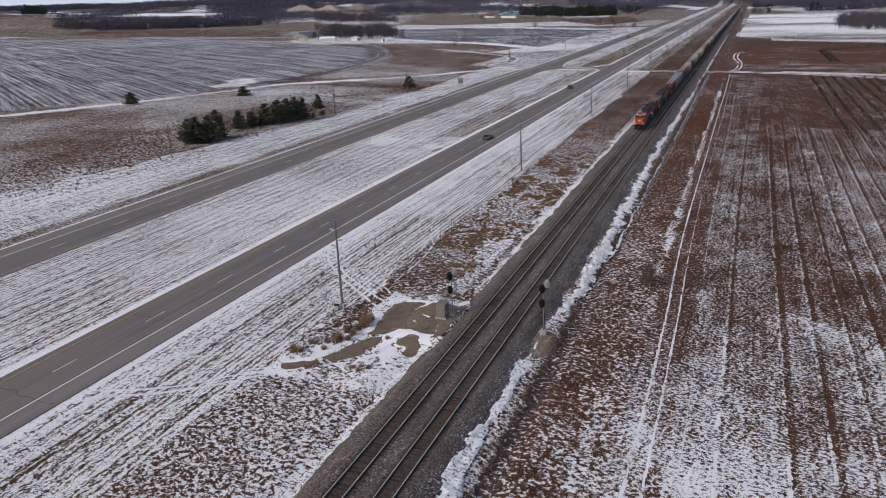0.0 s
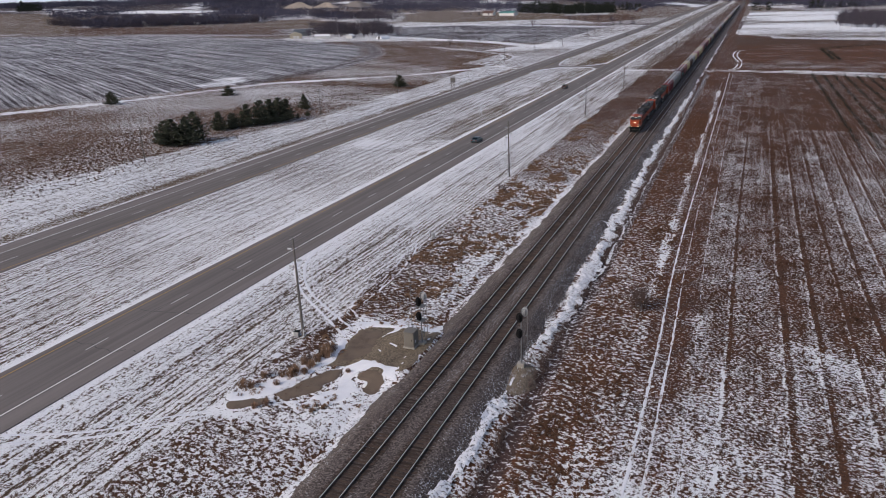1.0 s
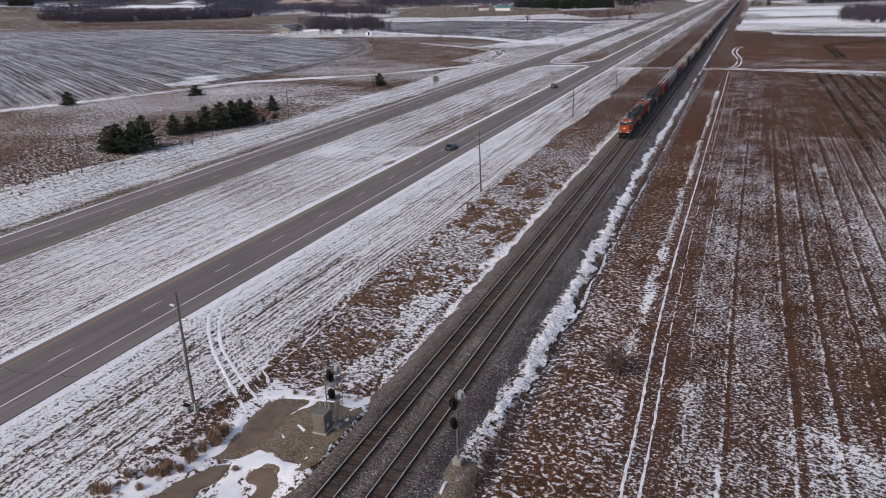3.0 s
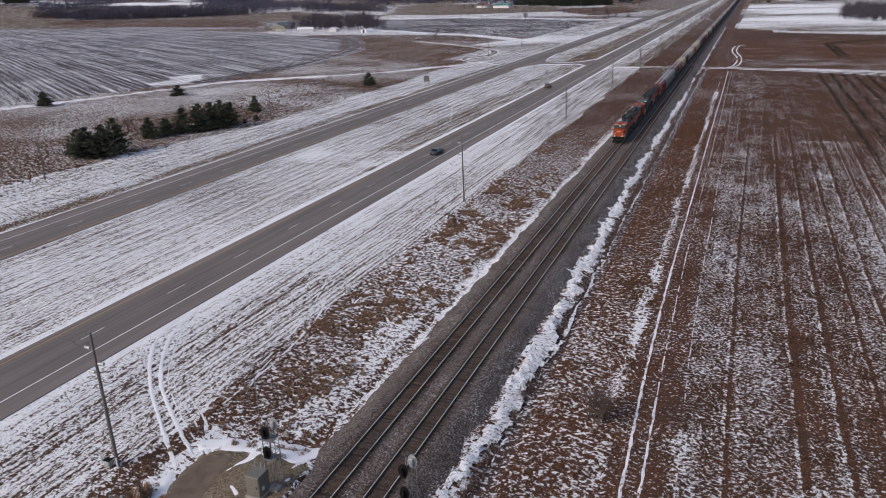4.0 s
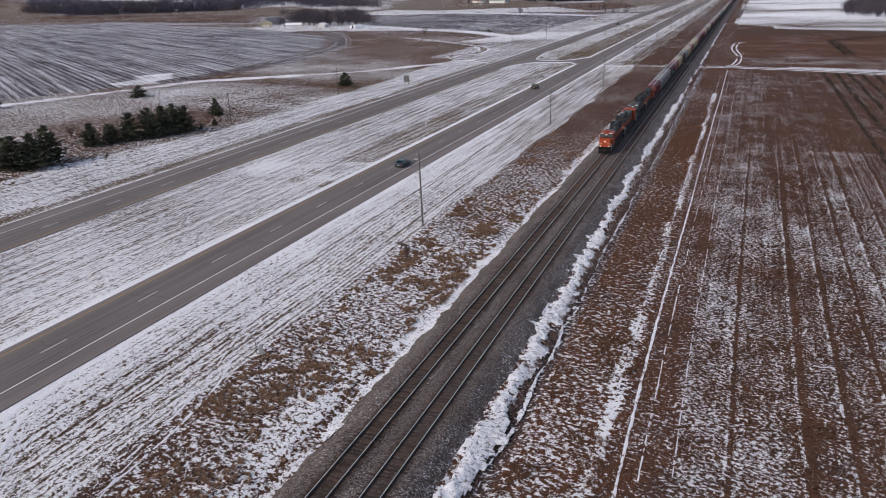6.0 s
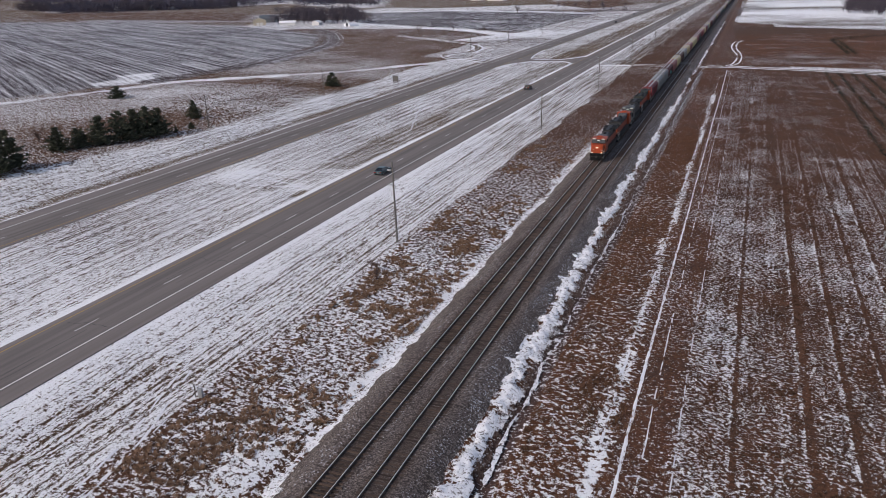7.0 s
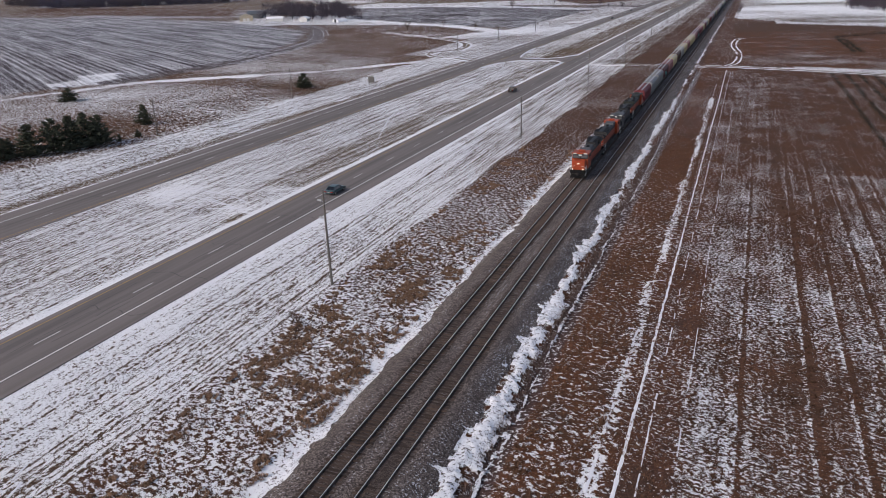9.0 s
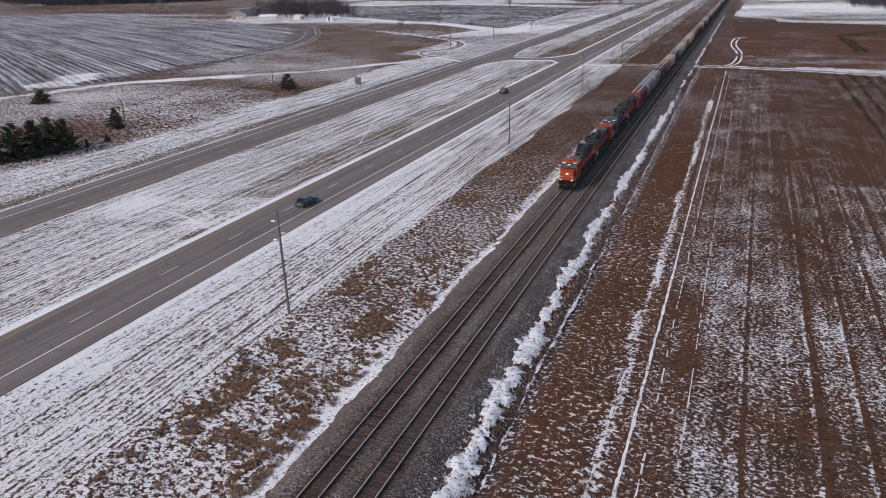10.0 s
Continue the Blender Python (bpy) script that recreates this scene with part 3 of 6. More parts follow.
def spread(parts):
    return np.unique(np.concatenate([np.arange(a, b, s) for a, b, s in parts]))


def ground_sheet():
    xs = spread([(-4600, -1400, 90), (-1400, -500, 22), (-500, -260, 7), (-260, -128, 2.6), (-128, -48, 1.0), (-48, 46, 0.5), (46, 100, 1.4), (100, 260, 6), (260, 900, 30), (900, 4601, 100)])
    ys = spread([(-900, -60, 60), (-60, 30, 5), (30, 260, 1.0), (260, 420, 2.0), (420, 800, 6), (800, 1600, 16), (1600, 4850, 50)])
    X, Y = np.meshgrid(xs, ys)
    Z = relief(X, Y)
    nx, ny = len(xs), len(ys)
    i = (np.arange(ny - 1)[:, None] * nx + np.arange(nx - 1)[None]).ravel()
    quads = np.stack([i, i + 1, i + nx + 1, i + nx], 1).astype(np.int32)
    me = bpy.data.meshes.new("ground")
    me.vertices.add(X.size)
    me.vertices.foreach_set("co", np.stack([X, Y, Z], 2).astype(np.float32).ravel())
    me.loops.add(quads.size)
    me.loops.foreach_set("vertex_index", quads.ravel())
    me.polygons.add(len(quads))
    me.polygons.foreach_set("loop_start", np.arange(0, quads.size, 4, dtype=np.int32))
    me.polygons.foreach_set("use_smooth", np.ones(len(quads), dtype=bool))
    me.update(calc_edges=True)
    z = [a.ravel() for a in zones(X.astype(float), Y.astype(float))]
    for name, trio in (("cover", z[:3]), ("growth", z[3:])):
        a = me.attributes.new(name, "FLOAT_COLOR", "POINT")
        a.data.foreach_set("color", np.stack([*trio, np.ones(X.size)], 1).astype(np.float32).ravel())
    a = me.attributes.new("plough", "FLOAT_COLOR", "POINT")
    p = inside(X, Y, PLOUGHED).astype(np.float32).ravel()
    c = (((X < -97) & (X > -420) & (Y < 700)) * 1.0 + ((Y > 420) & (X > 8) | (Y > 700)) * 0.5).astype(np.float32).ravel() * (1 - p)
    a.data.foreach_set("color", np.stack([p, c, (smooth_step(560, 740, Y) * np.where(X < 0, 1.0, 0.45)).astype(np.float32).ravel() * (1 - p), np.ones_like(p)], 1).ravel())
    me.materials.append(M["ground"])
    return tagged(new("ground", me), "snow-dusted winter ground with brown grass and stubble", "ground", kind="structure")


ground_sheet()


def cloud_bank():
    """Pale overcast sky low over the skyline, far behind the hills."""
    a = np.linspace(math.radians(-75), math.radians(45), 61)
    v = [(4750 * math.sin(t), 4750 * math.cos(t), z) for z in (-60, 700) for t in a]
    f = [(i, i + 1, 61 + i + 1, 61 + i) for i in range(60)]
    n = Nodes("pale_cloud")
    e = n.add("ShaderNodeEmission")
    e.inputs[0].default_value, e.inputs[1].default_value = (0.60, 0.66, 0.80, 1), 1.0
    n.t.links.new(e.outputs[0], next(q for q in n.t.nodes if q.type == "OUTPUT_MATERIAL").inputs[0])
    return tagged(new("backdrop", mesh_from("backdrop", v, f, [n.mat], smooth=True)), "pale overcast winter sky above the far hills", "sky", kind="structure")


cloud_bank()


def strip(name, x0, x1, y0, y1, z, mat, parent=None, label="", thick=0.0, step=40.0):
    """A flat band along y, with sides where it has thickness."""
    ys = np.append(np.arange(y0, y1, step), y1)
    n = len(ys)
    v = [(x, y, z) for y in ys for x in (x0, x1)]
    f = [(2 * i, 2 * i + 1, 2 * i + 3, 2 * i + 2) for i in range(n - 1)]
    if thick:
        v += [(x, y, z - thick) for y in ys for x in (x0, x1)]
        k = 2 * n
        f += [(2 * i, 2 * i + 2, k + 2 * i + 2, k + 2 * i) for i in range(n - 1)] + [(2 * i + 3, 2 * i + 1, k + 2 * i + 1, k + 2 * i + 3) for i in range(n - 1)]
    ob = new(name, mesh_from(name, v, f, [mat]))
    if parent:
        ob.parent = parent
    return tagged(ob, label) if label else ob


def smooth_path(pts, n=8):
    """A soft curve through points."""
    p = [pts[0]] + list(pts) + [pts[-1]]
    out = []
    for i in range(1, len(p) - 2):
        a, b, c, d = (np.array(q, float) for q in p[i - 1:i + 3])
        for t in np.linspace(0, 1, n, endpoint=False):
            out.append(0.5 * (2 * b + (c - a) * t + (2 * a - 5 * b + 4 * c - d) * t * t + (3 * b - a - 3 * c + d) * t ** 3))
    return np.array(out + [np.array(pts[-1], float)])


def ribbon(name, pts, width, mat, lift=0.03, ragged=0.3, seed=0, label="", category="", parent=None, on=None, n=8, gaps=0.0, kind="structure"):
    """A narrow uneven band laid on the ground along a curve."""
    p = smooth_path(pts, n)
    d = np.gradient(p, axis=0)
    d /= np.linalg.norm(d, axis=1)[:, None] + 1e-9
    nrm = np.stack([-d[:, 1], d[:, 0]], 1)
    s = np.concatenate([[0], np.cumsum(np.linalg.norm(np.diff(p, axis=0), axis=1))])
    wl = width / 2 * (1 + ragged * 2 * (fbm(s / 1.3, s * 0 + seed, 5) - 0.5))
    wr = width / 2 * (1 + ragged * 2 * (fbm(s / 1.1, s * 0 + seed + 7, 15) - 0.5))
    taper = np.minimum(1, np.minimum(s, s[-1] - s) / max(width, 0.5) + 0.15)
    a, b = p + nrm * (wl * taper)[:, None], p - nrm * (wr * taper)[:, None]
    hz = (lambda q: relief(q[:, 0], q[:, 1])) if on is None else (lambda q: np.full(len(q), on))
    keep = fbm(s / (5.0 if gaps < 0.34 else 1.3), s * 0 + seed + 3, 25) > gaps
    v = [(*q, z + lift * e) for q, z, e in zip(a, hz(a), np.full(len(a), 0.2))] + [(*q, z + lift) for q, z in zip(p, hz(p))] + [(*q, z + lift * 0.2) for q, z in zip(b, hz(b))]
    k = len(p)
    f = []
    for i in range(k - 1):
        if keep[i]:
            f += [(k + i, k + i + 1, i + 1, i), (2 * k + i, 2 * k + i + 1, k + i + 1, k + i)]
    ob = new(name, mesh_from(name, v, f, [mat], smooth=True))
    if parent:
        ob.parent = parent
        return ob
    return tagged(ob, label, category, kind=kind)


# ---------------------------------------------------------------- highway
def carriageway(name, lo, hi, yellow, white, dash, label, phase):
    road = thing(name, label, "road", kind="structure")
    z = -1.10
    inner, outer = min(yellow, white) - 0.3, max(yellow, white) + 0.3
    strip("lanes", inner, outer, -60, 4400, z, M["asphalt"], road, thick=0.3)
    strip("shoulder", lo, inner, -60, 4400, z - 0.012, M["shoulder"], road, thick=0.3)
    strip("shoulder", outer, hi, -60, 4400, z - 0.012, M["shoulder"], road, thick=0.3)
    strip("edge_line", yellow - 0.07, yellow + 0.07, -60, 1500, z + 0.006, M["line_yellow"], road, "worn yellow edge line")
    strip("edge_line", white - 0.1, white + 0.1, -60, 1500, z + 0.006, M["line_white"], road, "worn white edge line")
    me = None
    for k in range(-5, 60):
        y = phase + 15.0 * k
        if me is None:
            me = mesh_from("lane_dash", [(-0.06, 0, 0), (0.06, 0, 0), (0.06, 3.6, 0), (-0.06, 3.6, 0)], [(0, 1, 2, 3)], [M["line_white"]])
        d = new("lane_dash", me)
        d.parent, d.location = road, (dash, y, z + 0.006)
    rnd = random.Random(len(label))
    y = 20.0
    while y < 420:
        y += rnd.uniform(11, 24)
        full = rnd.random() < 0.6
        x0, x1 = (lo + 0.3, hi - 0.3) if full else (inner + rnd.uniform(0, 3), outer - rnd.uniform(0, 3))
        pts = [(x, y + rnd.uniform(-0.5, 0.5) + (x - x0) * rnd.uniform(-0.02, 0.1)) for x in np.linspace(x0, x1, 9)]
        ribbon("crack_seal", pts, 0.12, M["tar"], 0.008, 0.7, y, parent=road, on=z, n=4, gaps=0.34)
    for _ in range(14):
        y0, xx = rnd.uniform(30, 320), rnd.uniform(inner + 0.6, outer - 0.6)
        ribbon("crack_seal", [(xx + rnd.uniform(-0.15, 0.15), y0 + k * 3.0) for k in range(5)], 0.1, M["tar"], 0.008, 0.6, y0, parent=road, on=z, n=4, gaps=0.3)
    return road


carriageway("road_near", *ROAD_NEAR, -46.8, -39.4, -43.1, "grey asphalt two-lane carriageway with sealed cracks", 48.9)
carriageway("road_far", *ROAD_FAR, -79.8, -87.8, -83.4, "grey asphalt far carriageway with worn markings", 54.5)
crossing = thing("road_crossing", "snow-dusted gravel crossroad over the railway", "road", kind="structure")
ribbon("crossroad_surface", [(-37.5, 417.8), (-21.1, 417.2), (-5.2, 416.1)], 6.0, M["gravel"], 0.08, 0.1, 2, parent=crossing, n=6)
ribbon("crossroad_surface", [(8, 415.1), (25.2, 411.9), (61.3, 399.6), (112.8, 370.6), (226, 303.8)], 6.0, M["gravel"], 0.08, 0.1, 3, parent=crossing, n=10)
ribbon("crossroad_surface", [(-93.1, 429.2), (-115.7, 435.2), (-121.9, 452.2), (-115.8, 475), (-132.3, 515.3), (-206.5, 570.3)], 5.0, M["gravel"], 0.1, 0.1, 4, parent=crossing, n=10)
strip("crossing_panel", -1.9, 6.0, 413.0, 419.0, -0.01, M["shoulder"], crossing, thick=0.15)
for k, (dx, w, g) in enumerate(((-2.6, 1.6, 0.2), (2.7, 1.8, 0.2), (0.2, 0.9, 0.35))):
    ribbon("road_snow", [(8.4, 415.1 + dx), (25.2, 411.9 + dx), (61.3, 399.6 + dx), (112.8, 370.6 + dx), (226, 303.8 + dx)], w, M["snow"], 0.12, 0.7, 31 + k, "wind-packed snow along the gravel crossroad", "snow", n=24, gaps=g)
    ribbon("road_snow", [(-36.5, 417.7 + dx), (-21.1, 417.2 + dx), (-5.6, 416.1 + dx)], w * 0.5, M["snow"], 0.12, 0.7, 41 + k, "wind-packed snow along the gravel crossroad", "snow", n=20, gaps=g + 0.2)
    ribbon("road_snow", [(-94.1, 429.2 + dx), (-115.7, 435.2 + dx), (-121.9 + dx, 452.2), (-115.8 + dx, 475), (-132.3 + dx, 515.3), (-206.5, 570.3 + dx)], w, M["snow"], 0.14, 0.7, 51 + k, "wind-packed snow along the gravel crossroad", "snow", n=20, gaps=g)

for k, (off, w) in enumerate(((-4.2, 0.5), (2.4, 0.7), (5.2, 0.55))):
    ribbon("road_snow", [(-192.2 + off, 372), (-193.6 + off, 391.8), (-214.6 + off, 488.9 + 0.3 * off), (-266.2 + 0.9 * off, 582.9 + 0.5 * off), (-309.5 + 0.8 * off, 636.8 + 0.6 * off), (-350, 668 + off)], w, M["snow"], 0.12, 0.7, 241 + k, "snow drifted along the field lane round the ploughed field", "snow", n=24, gaps=0.42)

# ---------------------------------------------------------------- railway
TRACKS = (0.0, 3.91)
RAIL_END = 3400


def ballast_bed():
    xs = np.array([-4.6, -4.2, -3.6, -3.0, -2.5, -2.2, -1.7, -1.35, -0.9, -0.4, 0, 0.4, 0.9, 1.35, 1.6, 1.95, 2.3, 2.6, 3.0, 3.45, 3.85, 4.3, 4.75, 5.2, 5.6, 6.0, 6.4, 6.8, 7.2, 7.7, 8.1])
    zs = np.interp(xs, [-4.6, -4.2, -2.4, -1.5, -1.2, 1.2, 1.5, 1.95, 2.4, 5.4, 6.0, 7.8, 8.1], [-1.5, -1.22, -0.26, -0.20, -0.23, -0.23, -0.21, -0.32, -0.205, -0.205, -0.26, -1.22, -1.5])
    ys = spread([(-40, 30, 3), (30, 330, 0.45), (330, 800, 4), (800, RAIL_END + 1, 40)])
    X, Y = np.meshgrid(xs, ys)
    Z = zs[None] + 0.10 * (fbm(X / 0.7, Y / 0.7, 4, 3) - 0.5) * (1 - 0.6 * (np.abs(X) < 1.35) - 0.6 * (np.abs(X - 3.91) < 1.35)) + 0.12 * (fbm(X / 5, Y / 5, 14, 2) - 0.5)
    X = X + 0.7 * (fbm(X * 0 + Y / 2.6, Y * 0, 19, 4) - 0.5) * np.clip(-2.2 - X, 0, 1) + 0.9 * (fbm(Y / 2.2 + 40, Y * 0, 29, 4) - 0.5) * np.clip(X - 6.2, 0, 1)
    nx = len(xs)
    i = (np.arange(len(ys) - 1)[:, None] * nx + np.arange(nx - 1)[None]).ravel()
    q = np.stack([i, i + 1, i + nx + 1, i + nx], 1)
    tris = np.concatenate([q[:, [0, 1, 2]], q[:, [0, 2, 3]]])
    return tagged(new("ballast", tri_mesh("ballast", np.stack([X, Y, Z], 2).reshape(-1, 3), tris, M["ballast"])), "crushed grey stone ballast bed under two railway tracks", "ballast", kind="structure")


ballast_bed()
tracks = [thing("railway_track", "steel rails on dark timber sleepers in grey ballast", "railway track", group="railway tracks", kind="structure") for _ in TRACKS]
RAIL_OUT = [(-0.07, -0.165), (0.07, -0.165), (0.07, -0.15), (0.015, -0.135), (0.015, -0.05), (0.037, -0.04), (0.037, -0.006), (0.028, 0), (-0.028, 0), (-0.037, -0.006), (-0.037, -0.04), (-0.015, -0.05), (-0.015, -0.135), (-0.07, -0.15)]
for tx, tr in zip(TRACKS, tracks):
    for side in (-0.7525, 0.7525):
        bm = prism(bmesh.new(), [(tx + side + u, v) for u, v in RAIL_OUT], "y", -40, RAIL_END)
        for f in bm.faces:
            f.material_index = 1 if f.calc_center_median().z < -0.045 else 0
        part("rail", bm, [M["rail"], M["rail_side"]], tr)

# ---------------------------------------------------------------- snow along the line
def drift(name, centre, half, lift, y0, y1, mat, label, gaps=0.0, seed=0, cell=0.2, rough=1.5):
    """Wind-blown snow that follows x = centre(y): a ragged sheet with lumps and holes."""
    ys = np.arange(y0, y1, cell * 1.15)
    c, w = np.array([centre(y) for y in ys]), np.array([half(y) for y in ys])
    us = np.arange(-2.4, 2.4001, cell) * max(0.3, w.max())
    X = c[:, None] + us[None]
    Y = np.repeat(ys[:, None], len(us), 1)
    c2 = c + 1.1 * (fbm(ys / 7, ys * 0 + seed, 8) - 0.5)
    body = 1 - np.abs(X - c2[:, None]) / w[:, None]
    field = body + rough * 2 * (fbm(X / 1.0, Y / 1.5, seed + 6, 5) - 0.5) + 1.6 * (fbm(Y / 11, Y * 0 + seed, 9, 2) - 0.5) - gaps
    low = np.where(X > 0, np.interp(X, [5.6, 6.0, 7.8, 8.1], [-0.22, -0.26, -1.22, -1.5]), np.interp(X, [-4.6, -4.2, -2.4, -2.0], [-1.5, -1.22, -0.26, -0.2]))
    floor = np.maximum(relief(X, Y), low)
    Z = floor - 0.03 + lift * np.clip(field + 0.15, 0, 1) ** 0.7 * (0.35 + 1.3 * fbm(X / 0.45, Y / 0.6, seed + 3, 3))
    keep = (field > 0.0) & (Z > floor)
    n = len(us)
    i = (np.arange(len(ys) - 1)[:, None] * n + np.arange(n - 1)[None])
    i = i[keep[:-1, :-1] & keep[1:, 1:] & keep[1:, :-1] & keep[:-1, 1:]]
    q = np.stack([i, i + 1, i + n + 1, i + n], 1)
    me = tri_mesh(name, np.stack([X, Y, Z], 2).reshape(-1, 3), np.concatenate([q[:, [0, 1, 2]], q[:, [0, 2, 3]]]), mat)
    me.polygons.foreach_set("use_smooth", np.ones(len(me.polygons), dtype=bool))
    return tagged(new(name, me), label, "snow bank", kind="stuff")


def bank_x(y):
    return float(np.interp(y, [30, 42, 77, 92, 108, 139, 165, 205, 415], [8.0, 8.1, 8.1, 9.1, 9.0, 8.8, 8.0, 8.3, 8.1]))


drift("snow_bank", bank_x, lambda y: float(np.interp(y, [30, 68, 71, 78, 81, 118, 132, 150, 180, 250], [0.6, 0.65, 0.1, 0.1, 0.55, 0.9, 1.55, 1.4, 0.8, 0.5])), 0.34, 34, 300, M["weedy"], "lumpy drift of white snow along the ballast edge", -0.12, 1, 0.15, 1.35)
drift("snow_bank", lambda y: 8.3, lambda y: 0.55, 0.3, 300, 760, M["weedy"], "patchy drift of white snow along the ballast edge", 0.25, 2, 0.4)
drift("snow_strip", lambda y: -4.7, lambda y: float(np.interp(y, [30, 90, 120, 180, 300], [0.45, 0.5, 0.9, 0.7, 0.4])), 0.08, 34, 330, M["weedy"], "thin line of old snow at the ballast toe", 0.14, 5, 0.2)
drift("ditch_snow", lambda y: float(np.interp(y, [92, 160, 310], [10.8, 10.6, 10.5])), lambda y: float(np.interp(y, [90, 180, 260], [0.24, 0.17, 0.14])), 0.05, 84, 410, M["weedy"], "thin line of snow in the ditch", -0.02, 8, 0.13, 1.6)


def rut(x, y0, y1, width, gaps, seed, bend=0.15):
    ys = np.arange(y0, y1, 6.0)
    ribbon("snow_rut", [(x + bend * (fbm(y / 40, seed * 1.0, 3) - 0.5) * 2 + np.interp(y, [60, 85, 110, 140], [1.2, 0.9, 0.3, 0.0]), y) for y in ys], width, M["snow"], 0.05, 0.8, seed, "snow-filled wheel rut in brown stubble", "wheel rut", n=20, gaps=gaps, kind="structure")


rut(20.5, 36, 405, 0.27, 0.10, 3)
rut(22.0, 36, 104, 0.23, 0.16, 6)
rut(22.0, 100, 405, 0.14, 0.42, 7)
rut(24.6, 36, 330, 0.11, 0.46, 9)
rut(18.5, 120, 380, 0.24, 0.5, 12)
for seed, pts in enumerate(([(-14.6, 76.9), (-21.4, 82.7), (-28.1, 88.7), (-34.2, 96.5), (-36.2, 104.7)], [(-14.8, 79.2), (-21.3, 84.2), (-28, 90.2), (-33.6, 98.5), (-36.1, 107.9)],
                            [(-18.3, 87.9), (-19.1, 97.1), (-20.6, 107.6), (-23.3, 115.8), (-25.6, 123.2)], [(-17.5, 87), (-17.8, 97.4), (-19.2, 108), (-22.1, 116.1), (-24, 121.4)],
                            [(-13.2, 79.3), (-16.8, 83.6), (-18.9, 86.8), (-20.1, 92.6)], [(-17.0, 109.5), (-16.9, 112.8), (-17.1, 117.0), (-16.9, 120.7), (-17.6, 124.4), (-19.8, 130.8)],
                            [(-19.5, 57.1), (-23.4, 54.4), (-28.1, 50.6), (-31.9, 48.6), (-36.4, 46.8)], [(-19, 56.2), (-22.6, 53.3), (-27.4, 49.7), (-32.5, 46.9), (-35.6, 44.4)],
                            [(-54, 189), (-57.9, 192.6), (-64.9, 195.7), (-73.7, 197.1)], [(-54.2, 193.6), (-59.7, 197), (-65.9, 198.9), (-72.4, 199.8)],
                            [(19.2, 416.8), (22.4, 430.3), (23.1, 465.9), (19.6, 506.8), (20.5, 544.5), (25, 554.8)], [(21.2, 416.7), (24.5, 430.2), (25.1, 465.8), (21.9, 506.8), (22.5, 542.3), (26, 552.7)])):
    ribbon("wheel_track", pts, 0.40 if seed < 2 or 5 < seed < 8 else 0.26 if seed < 10 else 0.9, M["snow"], 0.06, 0.6, seed + 60, "snow-packed curved tyre track across the verge", "tyre track", n=14, gaps=0.1 if seed < 2 or 5 < seed < 8 or seed > 9 else 0.40, kind="structure")


for seed, pts in enumerate(([(-14.6, 80.1), (-21.5, 85.2), (-27.2, 90.5), (-31.6, 97.3), (-33.1, 102.4), (-34, 112)], [(-14.4, 80.8), (-19.4, 84.6), (-24.4, 88.4), (-28, 92.4), (-30.5, 97)], [(-14, 81.5), (-18.3, 84.9), (-22.1, 87.7), (-25.4, 91.5)],
                            [(-16.5, 89.5), (-18.4, 96.3), (-18.7, 105.8), (-19.8, 113)], [(-70.1, 188.1), (-66, 190), (-59.5, 189.3), (-51, 190.6)], [(-74, 195.6), (-66.3, 198.7), (-60, 197.2), (-54.4, 194.3)], [(-73, 192), (-66, 194.4), (-58, 192.3), (-50, 188)], [(-56.1, 251.4), (-62.8, 269.8), (-67.4, 284.2), (-66.4, 294), (-69.1, 320.6), (-71.0, 358.1), (-67.2, 374.3)], [(-110.6, 299.9), (-103.5, 285.2), (-98.3, 275.1)], [(-108.4, 300.6), (-101.4, 286.0), (-97.0, 276.5)])):
    ribbon("wheel_track", pts, 0.16 if seed < 4 else 0.4, M["snow"], 0.05, 0.7, seed + 160, "faint snow-packed tyre track across mown grass", "tyre track", n=14, gaps=0.42 if seed < 4 else 0.24, kind="structure")


def patch(name, poly, mat, lift, label, category, seed=0, cell=0.22, ragged=1.0):
    """A thin uneven sheet lying on the ground inside a rough outline."""
    xs = np.arange(min(p[0] for p in poly) - 1, max(p[0] for p in poly) + 1, cell)
    ys = np.arange(min(p[1] for p in poly) - 1, max(p[1] for p in poly) + 1, cell)
    X, Y = np.meshgrid(xs, ys)
    wx, wy = ragged * 2.4 * (fbm(X / 1.6, Y / 1.6, seed, 4) - 0.5), ragged * 2.4 * (fbm(X / 1.6 + 9, Y / 1.6 + 5, seed + 3, 4) - 0.5)
    inn = inside(X + wx, Y + wy, poly)
    d = inn.astype(float)
    for _ in range(5):
        q = np.pad(d, 1, mode="edge")
        d = (q[:-2, 1:-1] + q[2:, 1:-1] + q[1:-1, :-2] + q[1:-1, 2:] + q[1:-1, 1:-1]) / 5
    Z = relief(X, Y) - 0.05 + (lift + 0.06) * np.clip(d * 1.25, 0, 1) + lift * 0.5 * (fbm(X / 0.6, Y / 0.6, seed + 8, 2) - 0.5)
    keep = d > 0.18
    nx = len(xs)
    i = (np.arange(len(ys) - 1)[:, None] * nx + np.arange(nx - 1)[None])
    i = i[keep[:-1, :-1] & keep[1:, 1:] & keep[1:, :-1] & keep[:-1, 1:]]
    q = np.stack([i, i + 1, i + nx + 1, i + nx], 1)
    me = tri_mesh(name, np.stack([X, Y, Z], 2).reshape(-1, 3), np.concatenate([q[:, [0, 1, 2]], q[:, [0, 2, 3]]]), mat)
    me.polygons.foreach_set("use_smooth", np.ones(len(me.polygons), dtype=bool))
    return tagged(new(name, me), label, category, kind="structure")


